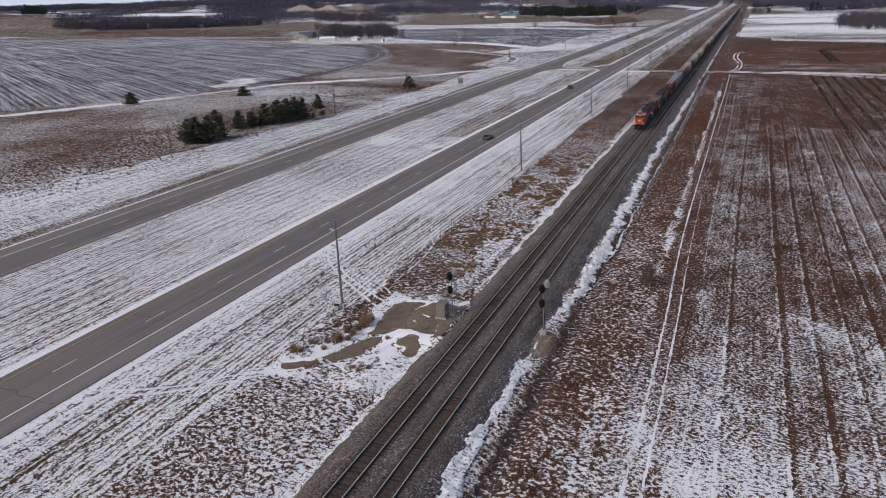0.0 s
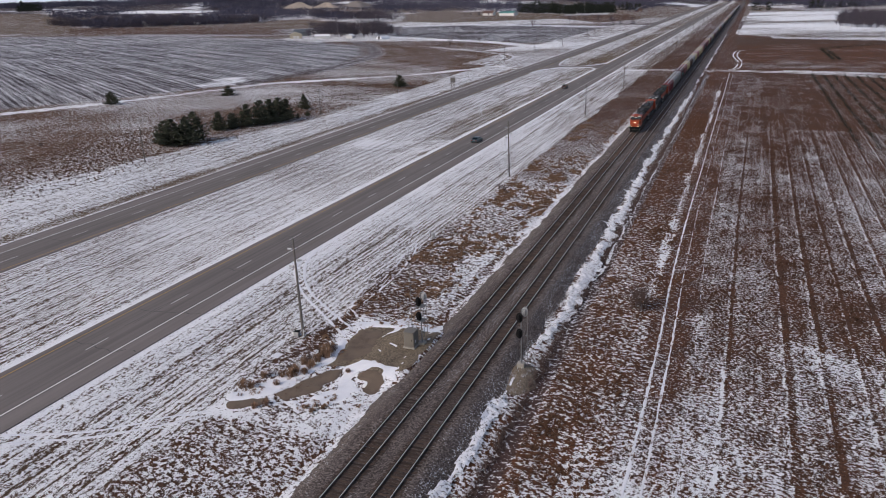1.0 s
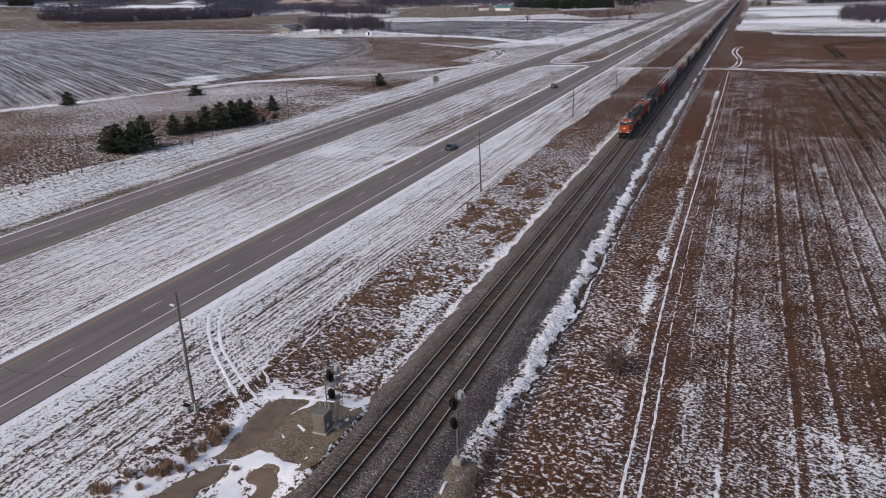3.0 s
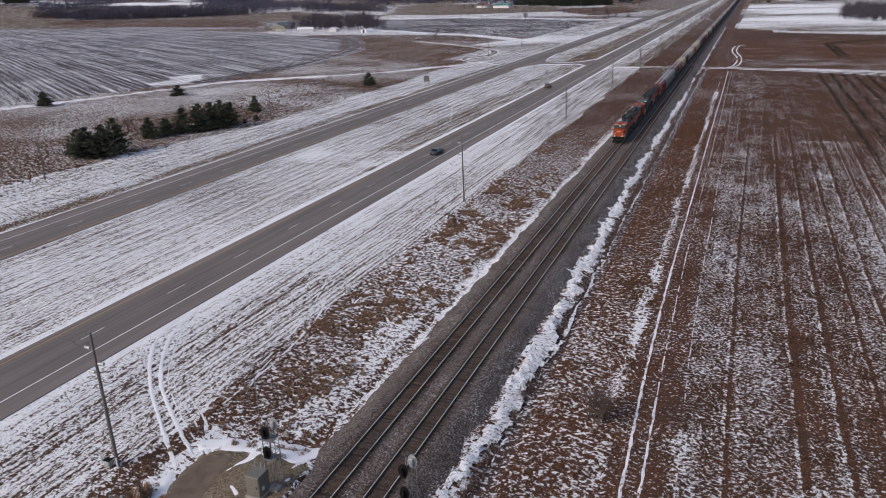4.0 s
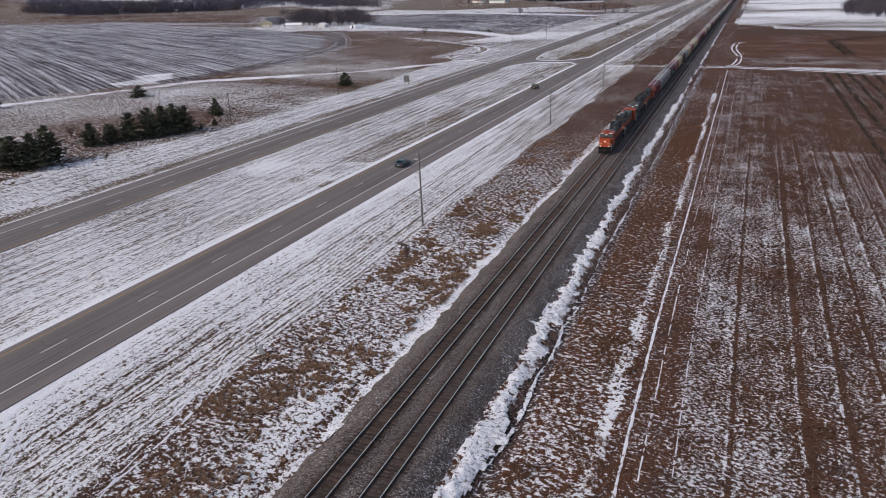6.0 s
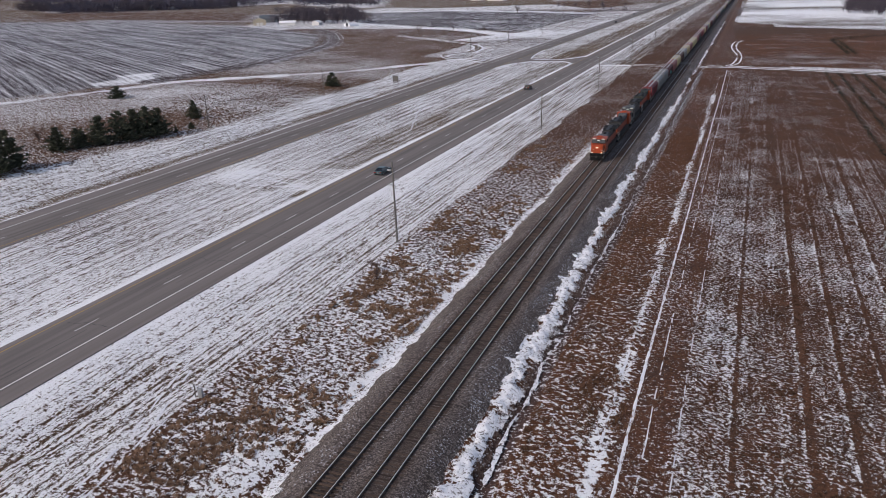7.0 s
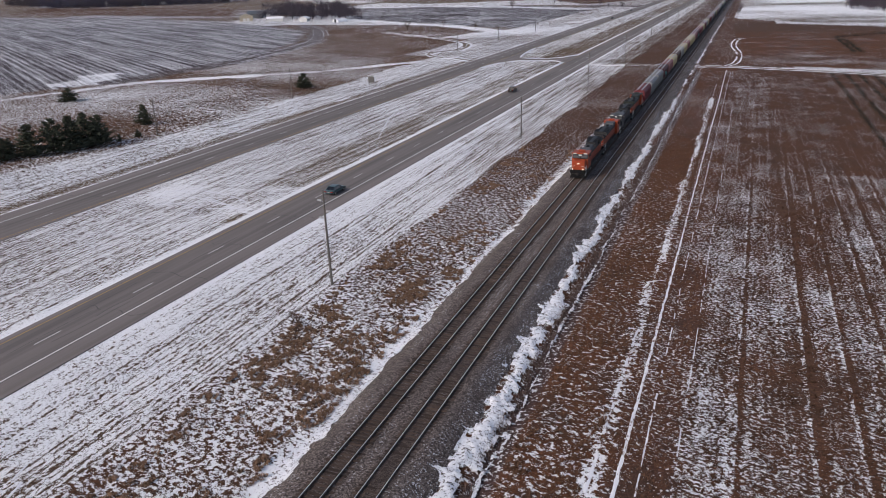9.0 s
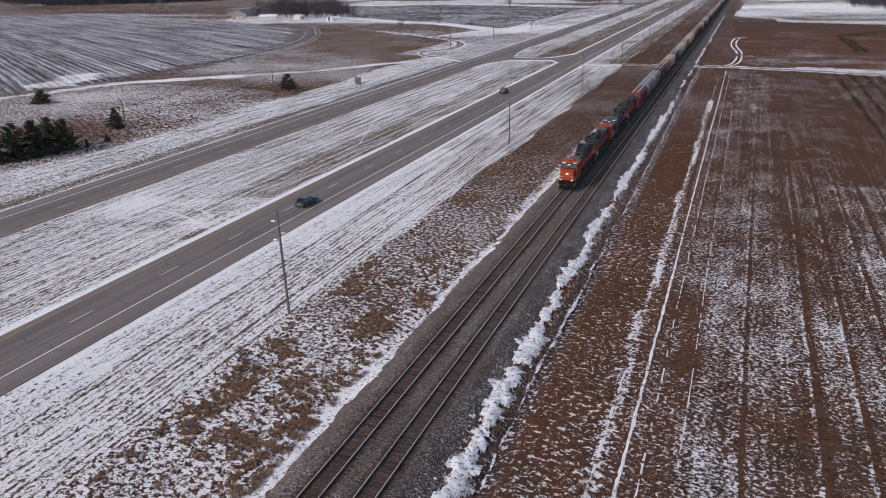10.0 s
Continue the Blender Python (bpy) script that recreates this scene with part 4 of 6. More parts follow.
PAD = [(-14.1, 79.6), (-10.4, 80.8), (-7.0, 80.4), (-3.3, 80.0), (-3.2, 70.8), (-4.6, 68.8), (-7.2, 69.2), (-9.7, 70.8), (-11.5, 69.8), (-13.1, 69.6), (-12.9, 73.4), (-13.8, 76.2)]
patch("gravel_pad", PAD, M["pad"], 0.05, "bare tan gravel pad beside the signal cabinet", "gravel pad", 2, 0.2, 0.55)
patch("bare_earth", [(-13.9, 79.2), (-10.8, 80.2), (-10.2, 76.6), (-9.6, 74.0), (-10.4, 71.4), (-12.8, 70.0), (-12.7, 73.6), (-13.5, 76.2)], M["earth"], 0.09, "smooth brown bare earth beside the gravel pad", "bare earth", 15, 0.18, 0.5)
for k, poly in enumerate(([(-10.8, 69.8), (-12.2, 68.2), (-13.5, 65.8), (-14.4, 63.4), (-15.1, 61.8), (-13.3, 61.2), (-11.6, 63.2), (-10.7, 65.6), (-10.2, 67.8)], [(-18.8, 59.0), (-17.1, 60.6), (-15.2, 61.3), (-14.8, 60.0), (-16.4, 58.5), (-18.2, 58.0)],
                          [(-8.4, 69.1), (-6.4, 69.8), (-5.1, 68.0), (-5.1, 65.4), (-6.1, 65.4), (-6.8, 67.2), (-8.5, 67.3)])):
    patch("bare_earth", poly, M["earth"], 0.05, "strip of bare damp earth between snow patches", "bare earth", k + 12, 0.16, 0.55)
for k, poly in enumerate(([(-15.0, 80.2), (-14.8, 81.6), (-11.4, 82.8), (-10.1, 84.8), (-7.8, 83.6), (-3.7, 83.6), (-3.6, 80.8), (-6.4, 80.4), (-10.5, 81.0), (-14.1, 80.2)], [(-9.9, 81.6), (-8.3, 80.4), (-9.5, 79.0), (-10.2, 76.8), (-10.5, 76.9), (-10.1, 79.2)],
                          [(-15.0, 77.4), (-14.0, 76.4), (-13.1, 73.4), (-13.2, 69.8), (-14.3, 65.2), (-15.5, 61.6), (-18.8, 59.4), (-20.0, 60.4), (-17.3, 62.6), (-16.5, 67.6), (-14.4, 68.8), (-14.0, 73.2)],
                          [(-11.0, 70.0), (-9.7, 71.5), (-6.8, 71.0), (-4.6, 70.2), (-4.0, 68.0), (-5.2, 68.2), (-6.4, 69.9), (-8.5, 69.1), (-8.8, 66.9), (-10.1, 64.6), (-10.1, 67.8)], [(-12.9, 61.0), (-11.0, 63.0), (-9.8, 65.0), (-8.2, 66.6), (-7.0, 65.4), (-8.0, 62.6), (-11.0, 60.0)],
                          [(-8.4, 76.0), (-8.0, 76.1), (-6.7, 74.9), (-6.9, 74.5)], [(-9.4, 74.9), (-9.1, 74.9), (-7.9, 73.8), (-8.1, 73.5)], [(-4.3, 77.4), (-3.8, 77.4), (-3.8, 78.2), (-4.3, 78.2)], [(-20.6, 69.6), (-19.6, 69.4), (-19.4, 70.6), (-20.4, 70.8)])):
    patch("snow_patch", poly, M["snow"], 0.07 if k != 4 else 0.03, "patch of clean white snow at the gravel pad", "snow patch", k + 20, 0.16 if k < 5 else 0.07, (0.75, 0.5, 0.75, 0.8, 1.6)[k] if k < 5 else 0.2)
patch("gravel_pad", [(7.3, 70.0), (9.4, 70.2), (10.0, 73.4), (9.2, 76.6), (7.2, 76.2)], M["gravel"], 0.07, "small mound of tan gravel at the signal foot", "gravel pad", 9, 0.2, 0.9)

link = patch("median_crossover", [(-47.8, 424), (-50, 424.5), (-60, 430.5), (-70, 427.5), (-77, 413), (-79, 400), (-79, 484), (-77, 466), (-74, 445), (-70, 437), (-54, 441), (-47.8, 454)], M["shoulder"], 0.35, "asphalt crossover between the two carriageways", "road", 4, 0.8, 0.2)
for k, pts in enumerate(([(-48.4, 404), (-49.6, 423), (-59.7, 429.3), (-70, 426.2), (-76.6, 412), (-78.4, 396)], [(-78.6, 490), (-77.2, 468), (-74, 445), (-70, 437.8), (-55, 441.8), (-48.6, 455)], [(-36, 413), (-32, 414), (-20, 413.6)], [(-92.5, 421), (-97, 425), (-108, 429)])):
    ribbon("road_snow", pts, 1.3, M["snow"], 0.5, 0.6, 71 + k, "snow ridge round the edge of the crossover", "snow", n=16, gaps=0.1)

# ---------------------------------------------------------------- materials of things
M["orange"] = worn("orange_paint", (0.33, 0.050, 0.014), 0.5, amount=0.5, dirt=(0.09, 0.035, 0.022))
M["navy"] = worn("dark_navy_paint", (0.022, 0.026, 0.034), 0.5, amount=0.3)
M["roof_dark"] = worn("sooty_roof", (0.018, 0.018, 0.020), 0.6, amount=0.4, dirt=(0.05, 0.047, 0.045))
M["roof_grey"] = worn("grey_roof_panel", (0.07, 0.075, 0.082), 0.6, amount=0.4, dirt=(0.05, 0.05, 0.05))
M["green_dark"] = worn("dark_green_paint", (0.014, 0.020, 0.018), 0.6, amount=0.3)
M["white_paint"] = worn("white_paint", (0.66, 0.66, 0.64), 0.5, amount=0.2)
M["underframe"] = worn("grimy_running_gear", (0.030, 0.027, 0.025), 0.8, amount=0.4)
M["glass_dark"] = Nodes("dark_glass").done((0.012, 0.014, 0.018), 0.08, 0.0, 0.6)
M["steel_wheel"] = worn("wheel_steel", (0.12, 0.10, 0.09), 0.5, 0.7)
for key, col in (("hop_red", (0.17, 0.028, 0.035)), ("hop_grey", (0.25, 0.245, 0.245)), ("hop_maroon", (0.085, 0.022, 0.026)), ("hop_rose", (0.30, 0.13, 0.13)), ("hop_cream", (0.55, 0.47, 0.29)), ("hop_brown", (0.095, 0.045, 0.032)), ("hop_silver", (0.34, 0.335, 0.33)), ("hop_black", (0.03, 0.03, 0.032))):
    M[key] = worn(key.replace("hop", "hopper") + "_paint", col, 0.65, amount=0.45, dirt=tuple(0.4 * c + 0.03 for c in col))
M["graffiti"] = worn("turquoise_spray_paint", (0.06, 0.33, 0.30), 0.6, amount=0.1)
lamp = Nodes("lit_headlamp")
lamp.set(lamp.bsdf, "Emission Color", (1.0, 0.82, 0.6, 1))
lamp.set(lamp.bsdf, "Emission Strength", 2.2)
M["lamp"] = lamp.done((0.9, 0.85, 0.7), 0.3)
tail = Nodes("red_lamp_lens")
M["red_lens"] = tail.done((0.35, 0.015, 0.01), 0.2)
M["teal_car"] = worn("teal_car_paint", (0.035, 0.085, 0.10), 0.3, 0.3, amount=0.15, spec=0.6)
M["dark_car"] = worn("charcoal_car_paint", (0.028, 0.028, 0.030), 0.35, 0.2, amount=0.2, spec=0.6)
M["silver_car"] = worn("silver_car_paint", (0.38, 0.38, 0.39), 0.35, 0.4, amount=0.15, spec=0.6)
M["tyre"] = worn("rubber_tyre", (0.016, 0.016, 0.016), 0.9)
M["barn_roof"] = worn("dark_metal_roof", (0.085, 0.100, 0.120), 0.6)
M["tan_siding"] = worn("tan_metal_siding", (0.44, 0.39, 0.30), 0.7)
M["white_siding"] = worn("white_siding", (0.66, 0.66, 0.66), 0.7, amount=0.2)
M["red_siding"] = worn("faded_red_siding", (0.13, 0.075, 0.065), 0.8)
M["teal_roof"] = worn("teal_metal_roof", (0.07, 0.22, 0.21), 0.5)
M["mast"] = worn("dull_grey_steel", (0.20, 0.20, 0.205), 0.7, 0.2, amount=0.3)
M["sign_back"] = worn("sign_aluminium", (0.12, 0.115, 0.112), 0.7, 0.0)

# ---------------------------------------------------------------- train
def bogie(parent, y, axles, gauge_w=0.75):
    bm = bmesh.new()
    half = 1.75 if axles == 3 else 0.9
    for s in (-1, 1):
        box(bm, s * 1.02, y, 0.55, 0.22, half * 2 + 0.9, 0.34, 0.05)
        for k in range(axles):
            yy = y + (k - (axles - 1) / 2) * (half * 2 / (axles - 1))
            box(bm, s * 1.06, yy, 0.5, 0.2, 0.34, 0.42, 0.04)
            rod(bm, (s * 1.12, yy - 0.45, 0.75), (s * 1.12, yy - 0.45, 0.4), 0.09, n=6)
    box(bm, 0, y, 0.6, 2.0, 0.5, 0.3, 0.04)
    frame_ob = part("bogie", bm, M["underframe"], parent)
    for k in range(axles):
        yy = y + (k - (axles - 1) / 2) * (half * 2 / (axles - 1))
        bm = bmesh.new()
        for s in (-1, 1):
            rod(bm, (s * 0.70, yy, 0.48), (s * 0.83, yy, 0.48), 0.48, n=14)
        rod(bm, (-0.75, yy, 0.48), (0.75, yy, 0.48), 0.08, n=6)
        part("wheelset", bm, M["steel_wheel"], frame_ob)


def rails_along(bm, x, y0, y1, z0, z1, n):
    rod(bm, (x, y0, z1), (x, y1, z1), 0.022, n=5)
    for k in range(n):
        y = y0 + (y1 - y0) * k / (n - 1)
        rod(bm, (x, y, z0), (x, y, z1), 0.02, n=5)


def locomotive(label, body, roof, cab_roof, m, lit=False, tip="white_paint", group="locomotives"):
    """A six-axle diesel; its front faces -y at y = 0."""
    L = 20.4
    loco = thing("locomotive", label, "locomotive", m, group=group)
    bm = box(bmesh.new(), 0, L / 2, 1.33, 2.9, L - 0.9, 0.34, 0.03)
    box(bm, 0, L / 2, 1.08, 2.3, L - 2.5, 0.3, 0.03)
    part("underframe", bm, M["underframe"], loco)
    bm = box(bmesh.new(), 0, L / 2, 0.72, 2.5, 5.2, 0.72, 0.16)
    part("fuel_tank", bm, M["underframe"], loco)
    bogie(loco, 4.1, 3)
    bogie(loco, L - 4.1, 3)
    # low nose with sloping lid, then the wide cab
    bm = prism(bmesh.new(), [(0.75, 1.5), (0.62, 2.95), (1.0, 3.18), (2.3, 3.3), (2.3, 1.5)], "x", -1.15, 1.15)
    bmesh.ops.bevel(bm, geom=[e for e in bm.edges], offset=0.09, segments=2, affect="EDGES")
    part("nose", bm, M[body], loco)
    bm = prism(bmesh.new(), [(2.15, 1.5), (2.15, 3.25), (2.5, 4.12), (2.75, 4.28), (5.0, 4.28), (5.0, 1.5)], "x", -1.52, 1.52)
    bmesh.ops.bevel(bm, geom=[e for e in bm.edges], offset=0.07, segments=2, affect="EDGES")
    cab = part("cab", bm, M[body], loco)
    bm = prism(bmesh.new(), [(2.3, 4.22), (2.62, 4.36), (5.05, 4.36), (5.05, 4.22)], "x", -1.55, 1.55)
    box(bm, 0, 3.9, 4.5, 1.2, 0.9, 0.26, 0.05)
    part("cab_roof", bm, M[cab_roof], cab)
    bm = bmesh.new()
    tilt = Matrix.Translation((0, 2.30, 3.7)) @ Matrix.Rotation(math.atan2(0.35, 0.87), 4, "X").inverted()
    for s in (-0.72, 0.72):
        box(bm, s, -0.045, 0.0, 1.3, 0.05, 0.66, 0.02, m=tilt)
    for s in (-1.53, 1.53):
        box(bm, s, 3.4, 3.75, 0.04, 0.75, 0.6, 0.01)
        box(bm, s, 4.3, 3.75, 0.04, 0.6, 0.6, 0.01)
    part("windows", bm, M["glass_dark"], cab, "dark cab window glass")
    bm = box(bmesh.new(), 0, 0.0, 0.02, 2.9, 0.05, 0.86, 0.02, m=tilt)
    part("windscreen_surround", bm, M["black"], cab, "black band round the windscreen")
    bm = box(bmesh.new(), 0, 2.16, 3.98, 0.5, 0.12, 0.26, 0.02)
    part("number_board", bm, M["white_paint"], cab)
    for s in (-0.95, 0.95):
        part("number_board", box(bmesh.new(), s, 2.34, 4.24, 0.7, 0.1, 0.2, 0.02), M["white_paint"], cab)
    # long hood, electrical box, radiators
    bm = box(bmesh.new(), 0, (5 + L - 1.3) / 2, 2.65, 1.86, L - 6.3, 2.25, 0.05)
    for k in range(11):
        for s in (-0.945, 0.945):
            box(bm, s, 6.2 + k * 1.12, 2.4, 0.03, 0.9, 1.5, 0.01)
    hood = part("hood", bm, M[body], loco)
    bm = prism(bmesh.new(), [(-0.97, 3.1), (-0.97, 3.72), (-0.7, 3.88), (0.7, 3.88), (0.97, 3.72), (0.97, 3.1)], "y", 5.05, L - 1.15)
    part("roof_cap", bm, M[roof], hood, "sooty black hood roof")
    bm = box(bmesh.new(), 0, 6.3, 3.98, 2.02, 2.5, 0.6, 0.08)
    box(bm, 0, 11.0, 3.92, 1.2, 6.6, 0.22, 0.06)
    part("roof_panel", bm, M["roof_grey" if roof != "green_dark" else "green_dark"], hood)
    bm = box(bmesh.new(), 0, 9.6, 4.05, 0.55, 1.0, 0.22, 0.04)
    rod(bm, (0, 9.6, 4.0), (0, 9.6, 4.3), 0.24, n=10)
    part("exhaust_stack", bm, M["black"], hood)
    for y, w in ((13.4, 2.0), (16.6, 2.9)):
        bm = prism(bmesh.new(), [(-w / 2, 3.75), (-w / 2 + 0.1, 4.18), (-0.25, 4.42), (0.25, 4.42), (w / 2 - 0.1, 4.18), (w / 2, 3.75), (0.9, 3.3), (-0.9, 3.3)], "y", y - 1.45, y + 1.45)
        part("radiator", bm, M[roof], hood, "dark radiator housing")
        bm = bmesh.new()
        for s in (-1, 1):
            for k in range(6):
                box(bm, s * w * 0.27, y - 1.15 + k * 0.46, 4.36, w * 0.40, 0.32, 0.05, 0.0, m=Matrix.Identity(4))
        part("radiator_grille", bm, M["black"], hood)
    bm = box(bmesh.new(), 0, L - 1.25, 2.6, 1.7, 0.3, 2.1, 0.1)
    part("end_panel", bm, M[body], hood)
    # ends: pilot plough, steps, couplers, handrails
    for y, d in ((0.45, -1), (L - 0.45, 1)):
        bm = box(bmesh.new(), 0, y, 1.25, 2.8, 0.14, 0.75, 0.03)
        prism(bm, [(-1.35, 0.15), (1.35, 0.15), (1.2, 0.85), (-1.2, 0.85)], "y", y + 0.1 * d, y + 0.3 * d)
        part("pilot", bm, M["black"], loco)
        bm = box(bmesh.new(), 0, y + 0.42 * d, 0.92, 0.26, 0.7, 0.3, 0.05)
        box(bm, 0, y + 0.75 * d, 0.92, 0.42, 0.2, 0.34, 0.05)
        part("coupler", bm, M["underframe"], loco)
        for s in (-1, 1):
            for k in range(3):
                part("step", box(bmesh.new(), s * 1.32, y - 0.45 * d, 0.5 + 0.3 * k, 0.32, 0.5, 0.05, 0.0), M["black"], loco)
            bm = bmesh.new()
            rod(bm, (s * 1.42, y - 0.12 * d, 0.55), (s * 1.42, y - 0.12 * d, 2.1), 0.03, n=6)
            rod(bm, (s * 1.42, y - 0.8 * d, 0.75), (s * 1.42, y - 0.8 * d, 2.3), 0.03, n=6)
            rod(bm, (s * 1.42, y - 0.12 * d, 2.1), (s * 0.6, y - 0.12 * d, 2.35), 0.03, n=6)
            part("handrail", bm, M[tip], loco, "white end handrail")
    for s in (-1.43, 1.43):
        rails_bm = bmesh.new()
        rails_along(rails_bm, s, 5.4, L - 1.4, 1.5, 2.45, 11)
        part("handrail", rails_bm, M["black"], loco)
    for x, z, y in ((-0.13, 3.5, 0.62), (0.13, 3.5, 0.62), (-0.95, 1.75, 0.36), (0.95, 1.75, 0.36)):
        bm = rod(bmesh.new(), (x, y, z if z < 3 else 2.75), (x, y - 0.1, z if z < 3 else 2.75), 0.10, n=10)
        part("headlight", bm, M["lamp"] if lit else M["white_paint"], loco, "lit headlight" if lit else "")
    return loco


def hopper(label, paint, m, tagmark=False):
    """A three-bay covered hopper wagon; its near end is at y = 0."""
    L, W = 17.0, 1.58
    car = thing("hopper_wagon", label, "freight wagon", m, group="hopper wagons of the train")
    bm = bmesh.new()
    prof = [(-W, 1.35), (-W, 3.9), (-1.15, 4.42), (1.15, 4.42), (W, 3.9), (W, 1.35)]
    low = [(-W, 1.9), (-W, 3.9), (-1.15, 4.42), (1.15, 4.42), (W, 3.9), (W, 1.9)]
    secs = [(1.1, 2.9), (2.6, 1.35), (L - 2.6, 1.35), (L - 1.1, 2.9)]
    rings = []
    for y, z0 in secs:
        rings.append([bm.verts.new((u, y, max(v, z0))) for u, v in prof])
    for a, b in zip(rings, rings[1:]):
        for i in range(6):
            bm.faces.new((a[i], a[(i + 1) % 6], b[(i + 1) % 6], b[i]))
    bm.faces.new(rings[0][::-1])
    bm.faces.new(rings[-1])
    bmesh.ops.recalc_face_normals(bm, faces=bm.faces[:])
    for k in range(11):
        for s in (-1, 1):
            box(bm, s * (W + 0.03), 2.6 + k * (L - 5.2) / 10, 2.65, 0.08, 0.12, 2.4, 0.0)
    body = part("body", bm, M[paint], car)
    bm = bmesh.new()
    for k in range(3):
        y = L * (0.25 + 0.25 * k)
        prism(bm, [(y - 2.0, 1.4), (y + 2.0, 1.4), (y + 0.5, 0.45), (y - 0.5, 0.45)], "x", -1.1, 1.1)
    part("discharge_bay", bm, M[paint], body)
    bm = box(bmesh.new(), 0, L / 2, 1.15, 0.6, L - 0.6, 0.3, 0.03)
    for s in (-1, 1):
        box(bm, s * (W - 0.05), L / 2, 1.32, 0.14, L - 1.2, 0.22, 0.02)
    for y in (0.75, L - 0.75):
        box(bm, 0, y, 1.25, 2.9, 0.9, 0.14, 0.02)
    for y, d in ((0.2, -1), (L - 0.2, 1)):
        box(bm, 0, y, 0.92, 0.3, 0.8, 0.32, 0.04)
    part("sill", bm, M["underframe"], car)
    bm = bmesh.new()
    for s in (-0.62, 0.62):
        box(bm, s, L / 2, 4.5, 0.42, L - 2.4, 0.05, 0.0)
    for k in range(9):
        box(bm, 0, 1.6 + k * (L - 3.2) / 8, 4.47, 1.9, 0.1, 0.05, 0.0)
    part("running_board", bm, M["galv"], car, "galvanized roof walkway")
    bm = bmesh.new()
    for k in range(5):
        box(bm, 0, 2.4 + k * (L - 4.8) / 4, 4.50, 0.62, 2.2, 0.14, 0.03)
    part("roof_hatch", bm, M[paint], car)
    for y, s in ((0.75, 1), (L - 0.75, -1)):
        bm = bmesh.new()
        for x in (s * 1.2, s * 1.5):
            rod(bm, (x, y, 1.2), (x, y, 4.3), 0.025, n=5)
        for k in range(8):
            rod(bm, (s * 1.2, y, 1.4 + 0.36 * k), (s * 1.5, y, 1.4 + 0.36 * k), 0.018, n=5)
        part("ladder", bm, M[paint], car)
    bogie(car, 2.0, 2)
    bogie(car, L - 2.0, 2)
    if tagmark:
        bm = bmesh.new()
        rnd = random.Random(5)
        for k in range(7):
            box(bm, W + 0.09, 4 + k * 0.9 + rnd.uniform(-0.2, 0.2), 2.4 + rnd.uniform(-0.3, 0.3), 0.02, rnd.uniform(0.3, 0.8), rnd.uniform(0.7, 1.4), 0.0)
        part("spray_paint", bm, M["graffiti"], body, "turquoise spray paint blocks")
    return car


TRAIN_Y = 220.0
turned = lambda y: pose(0, y + 20.4, 0, 0, 0, 180)
locomotive("orange and black diesel locomotive with lit headlights leading a freight train", "orange", "roof_dark", "orange", pose(0, TRAIN_Y, 0), lit=True)
locomotive("orange and black diesel locomotive coupled cab rearward", "orange", "roof_dark", "orange", turned(TRAIN_Y + 20.5))
locomotive("dark navy diesel locomotive with dusty grey roof panels", "navy", "roof_dark", "roof_grey", pose(0, TRAIN_Y + 41.0, 0))
locomotive("older orange diesel locomotive with dark green roof", "orange", "green_dark", "green_dark", turned(TRAIN_Y + 61.5))
wy = TRAIN_Y + 82.2
ORDER = ("hop_red", "hop_grey", "hop_grey", "hop_maroon", "hop_rose", "hop_cream", "hop_brown", "hop_silver")
NAMES = {"hop_red": "dark red", "hop_grey": "pale grey", "hop_maroon": "maroon", "hop_rose": "faded rose-red", "hop_cream": "cream-coloured", "hop_brown": "rust-brown", "hop_silver": "light silver-grey", "hop_black": "black"}
first = {}
rnd = random.Random(11)
for k in range(88):
    paint = ORDER[k] if k < len(ORDER) else rnd.choice(("hop_grey", "hop_silver", "hop_red", "hop_maroon", "hop_brown", "hop_grey", "hop_black", "hop_cream", "hop_rose"))
    at = pose(0, wy, 0)
    if paint not in first:
        first[paint] = hopper(NAMES[paint] + " covered hopper wagon with a ribbed steel body", paint, at, paint == "hop_maroon")
    else:
        copy_thing(first[paint], at)
    wy += 17.35

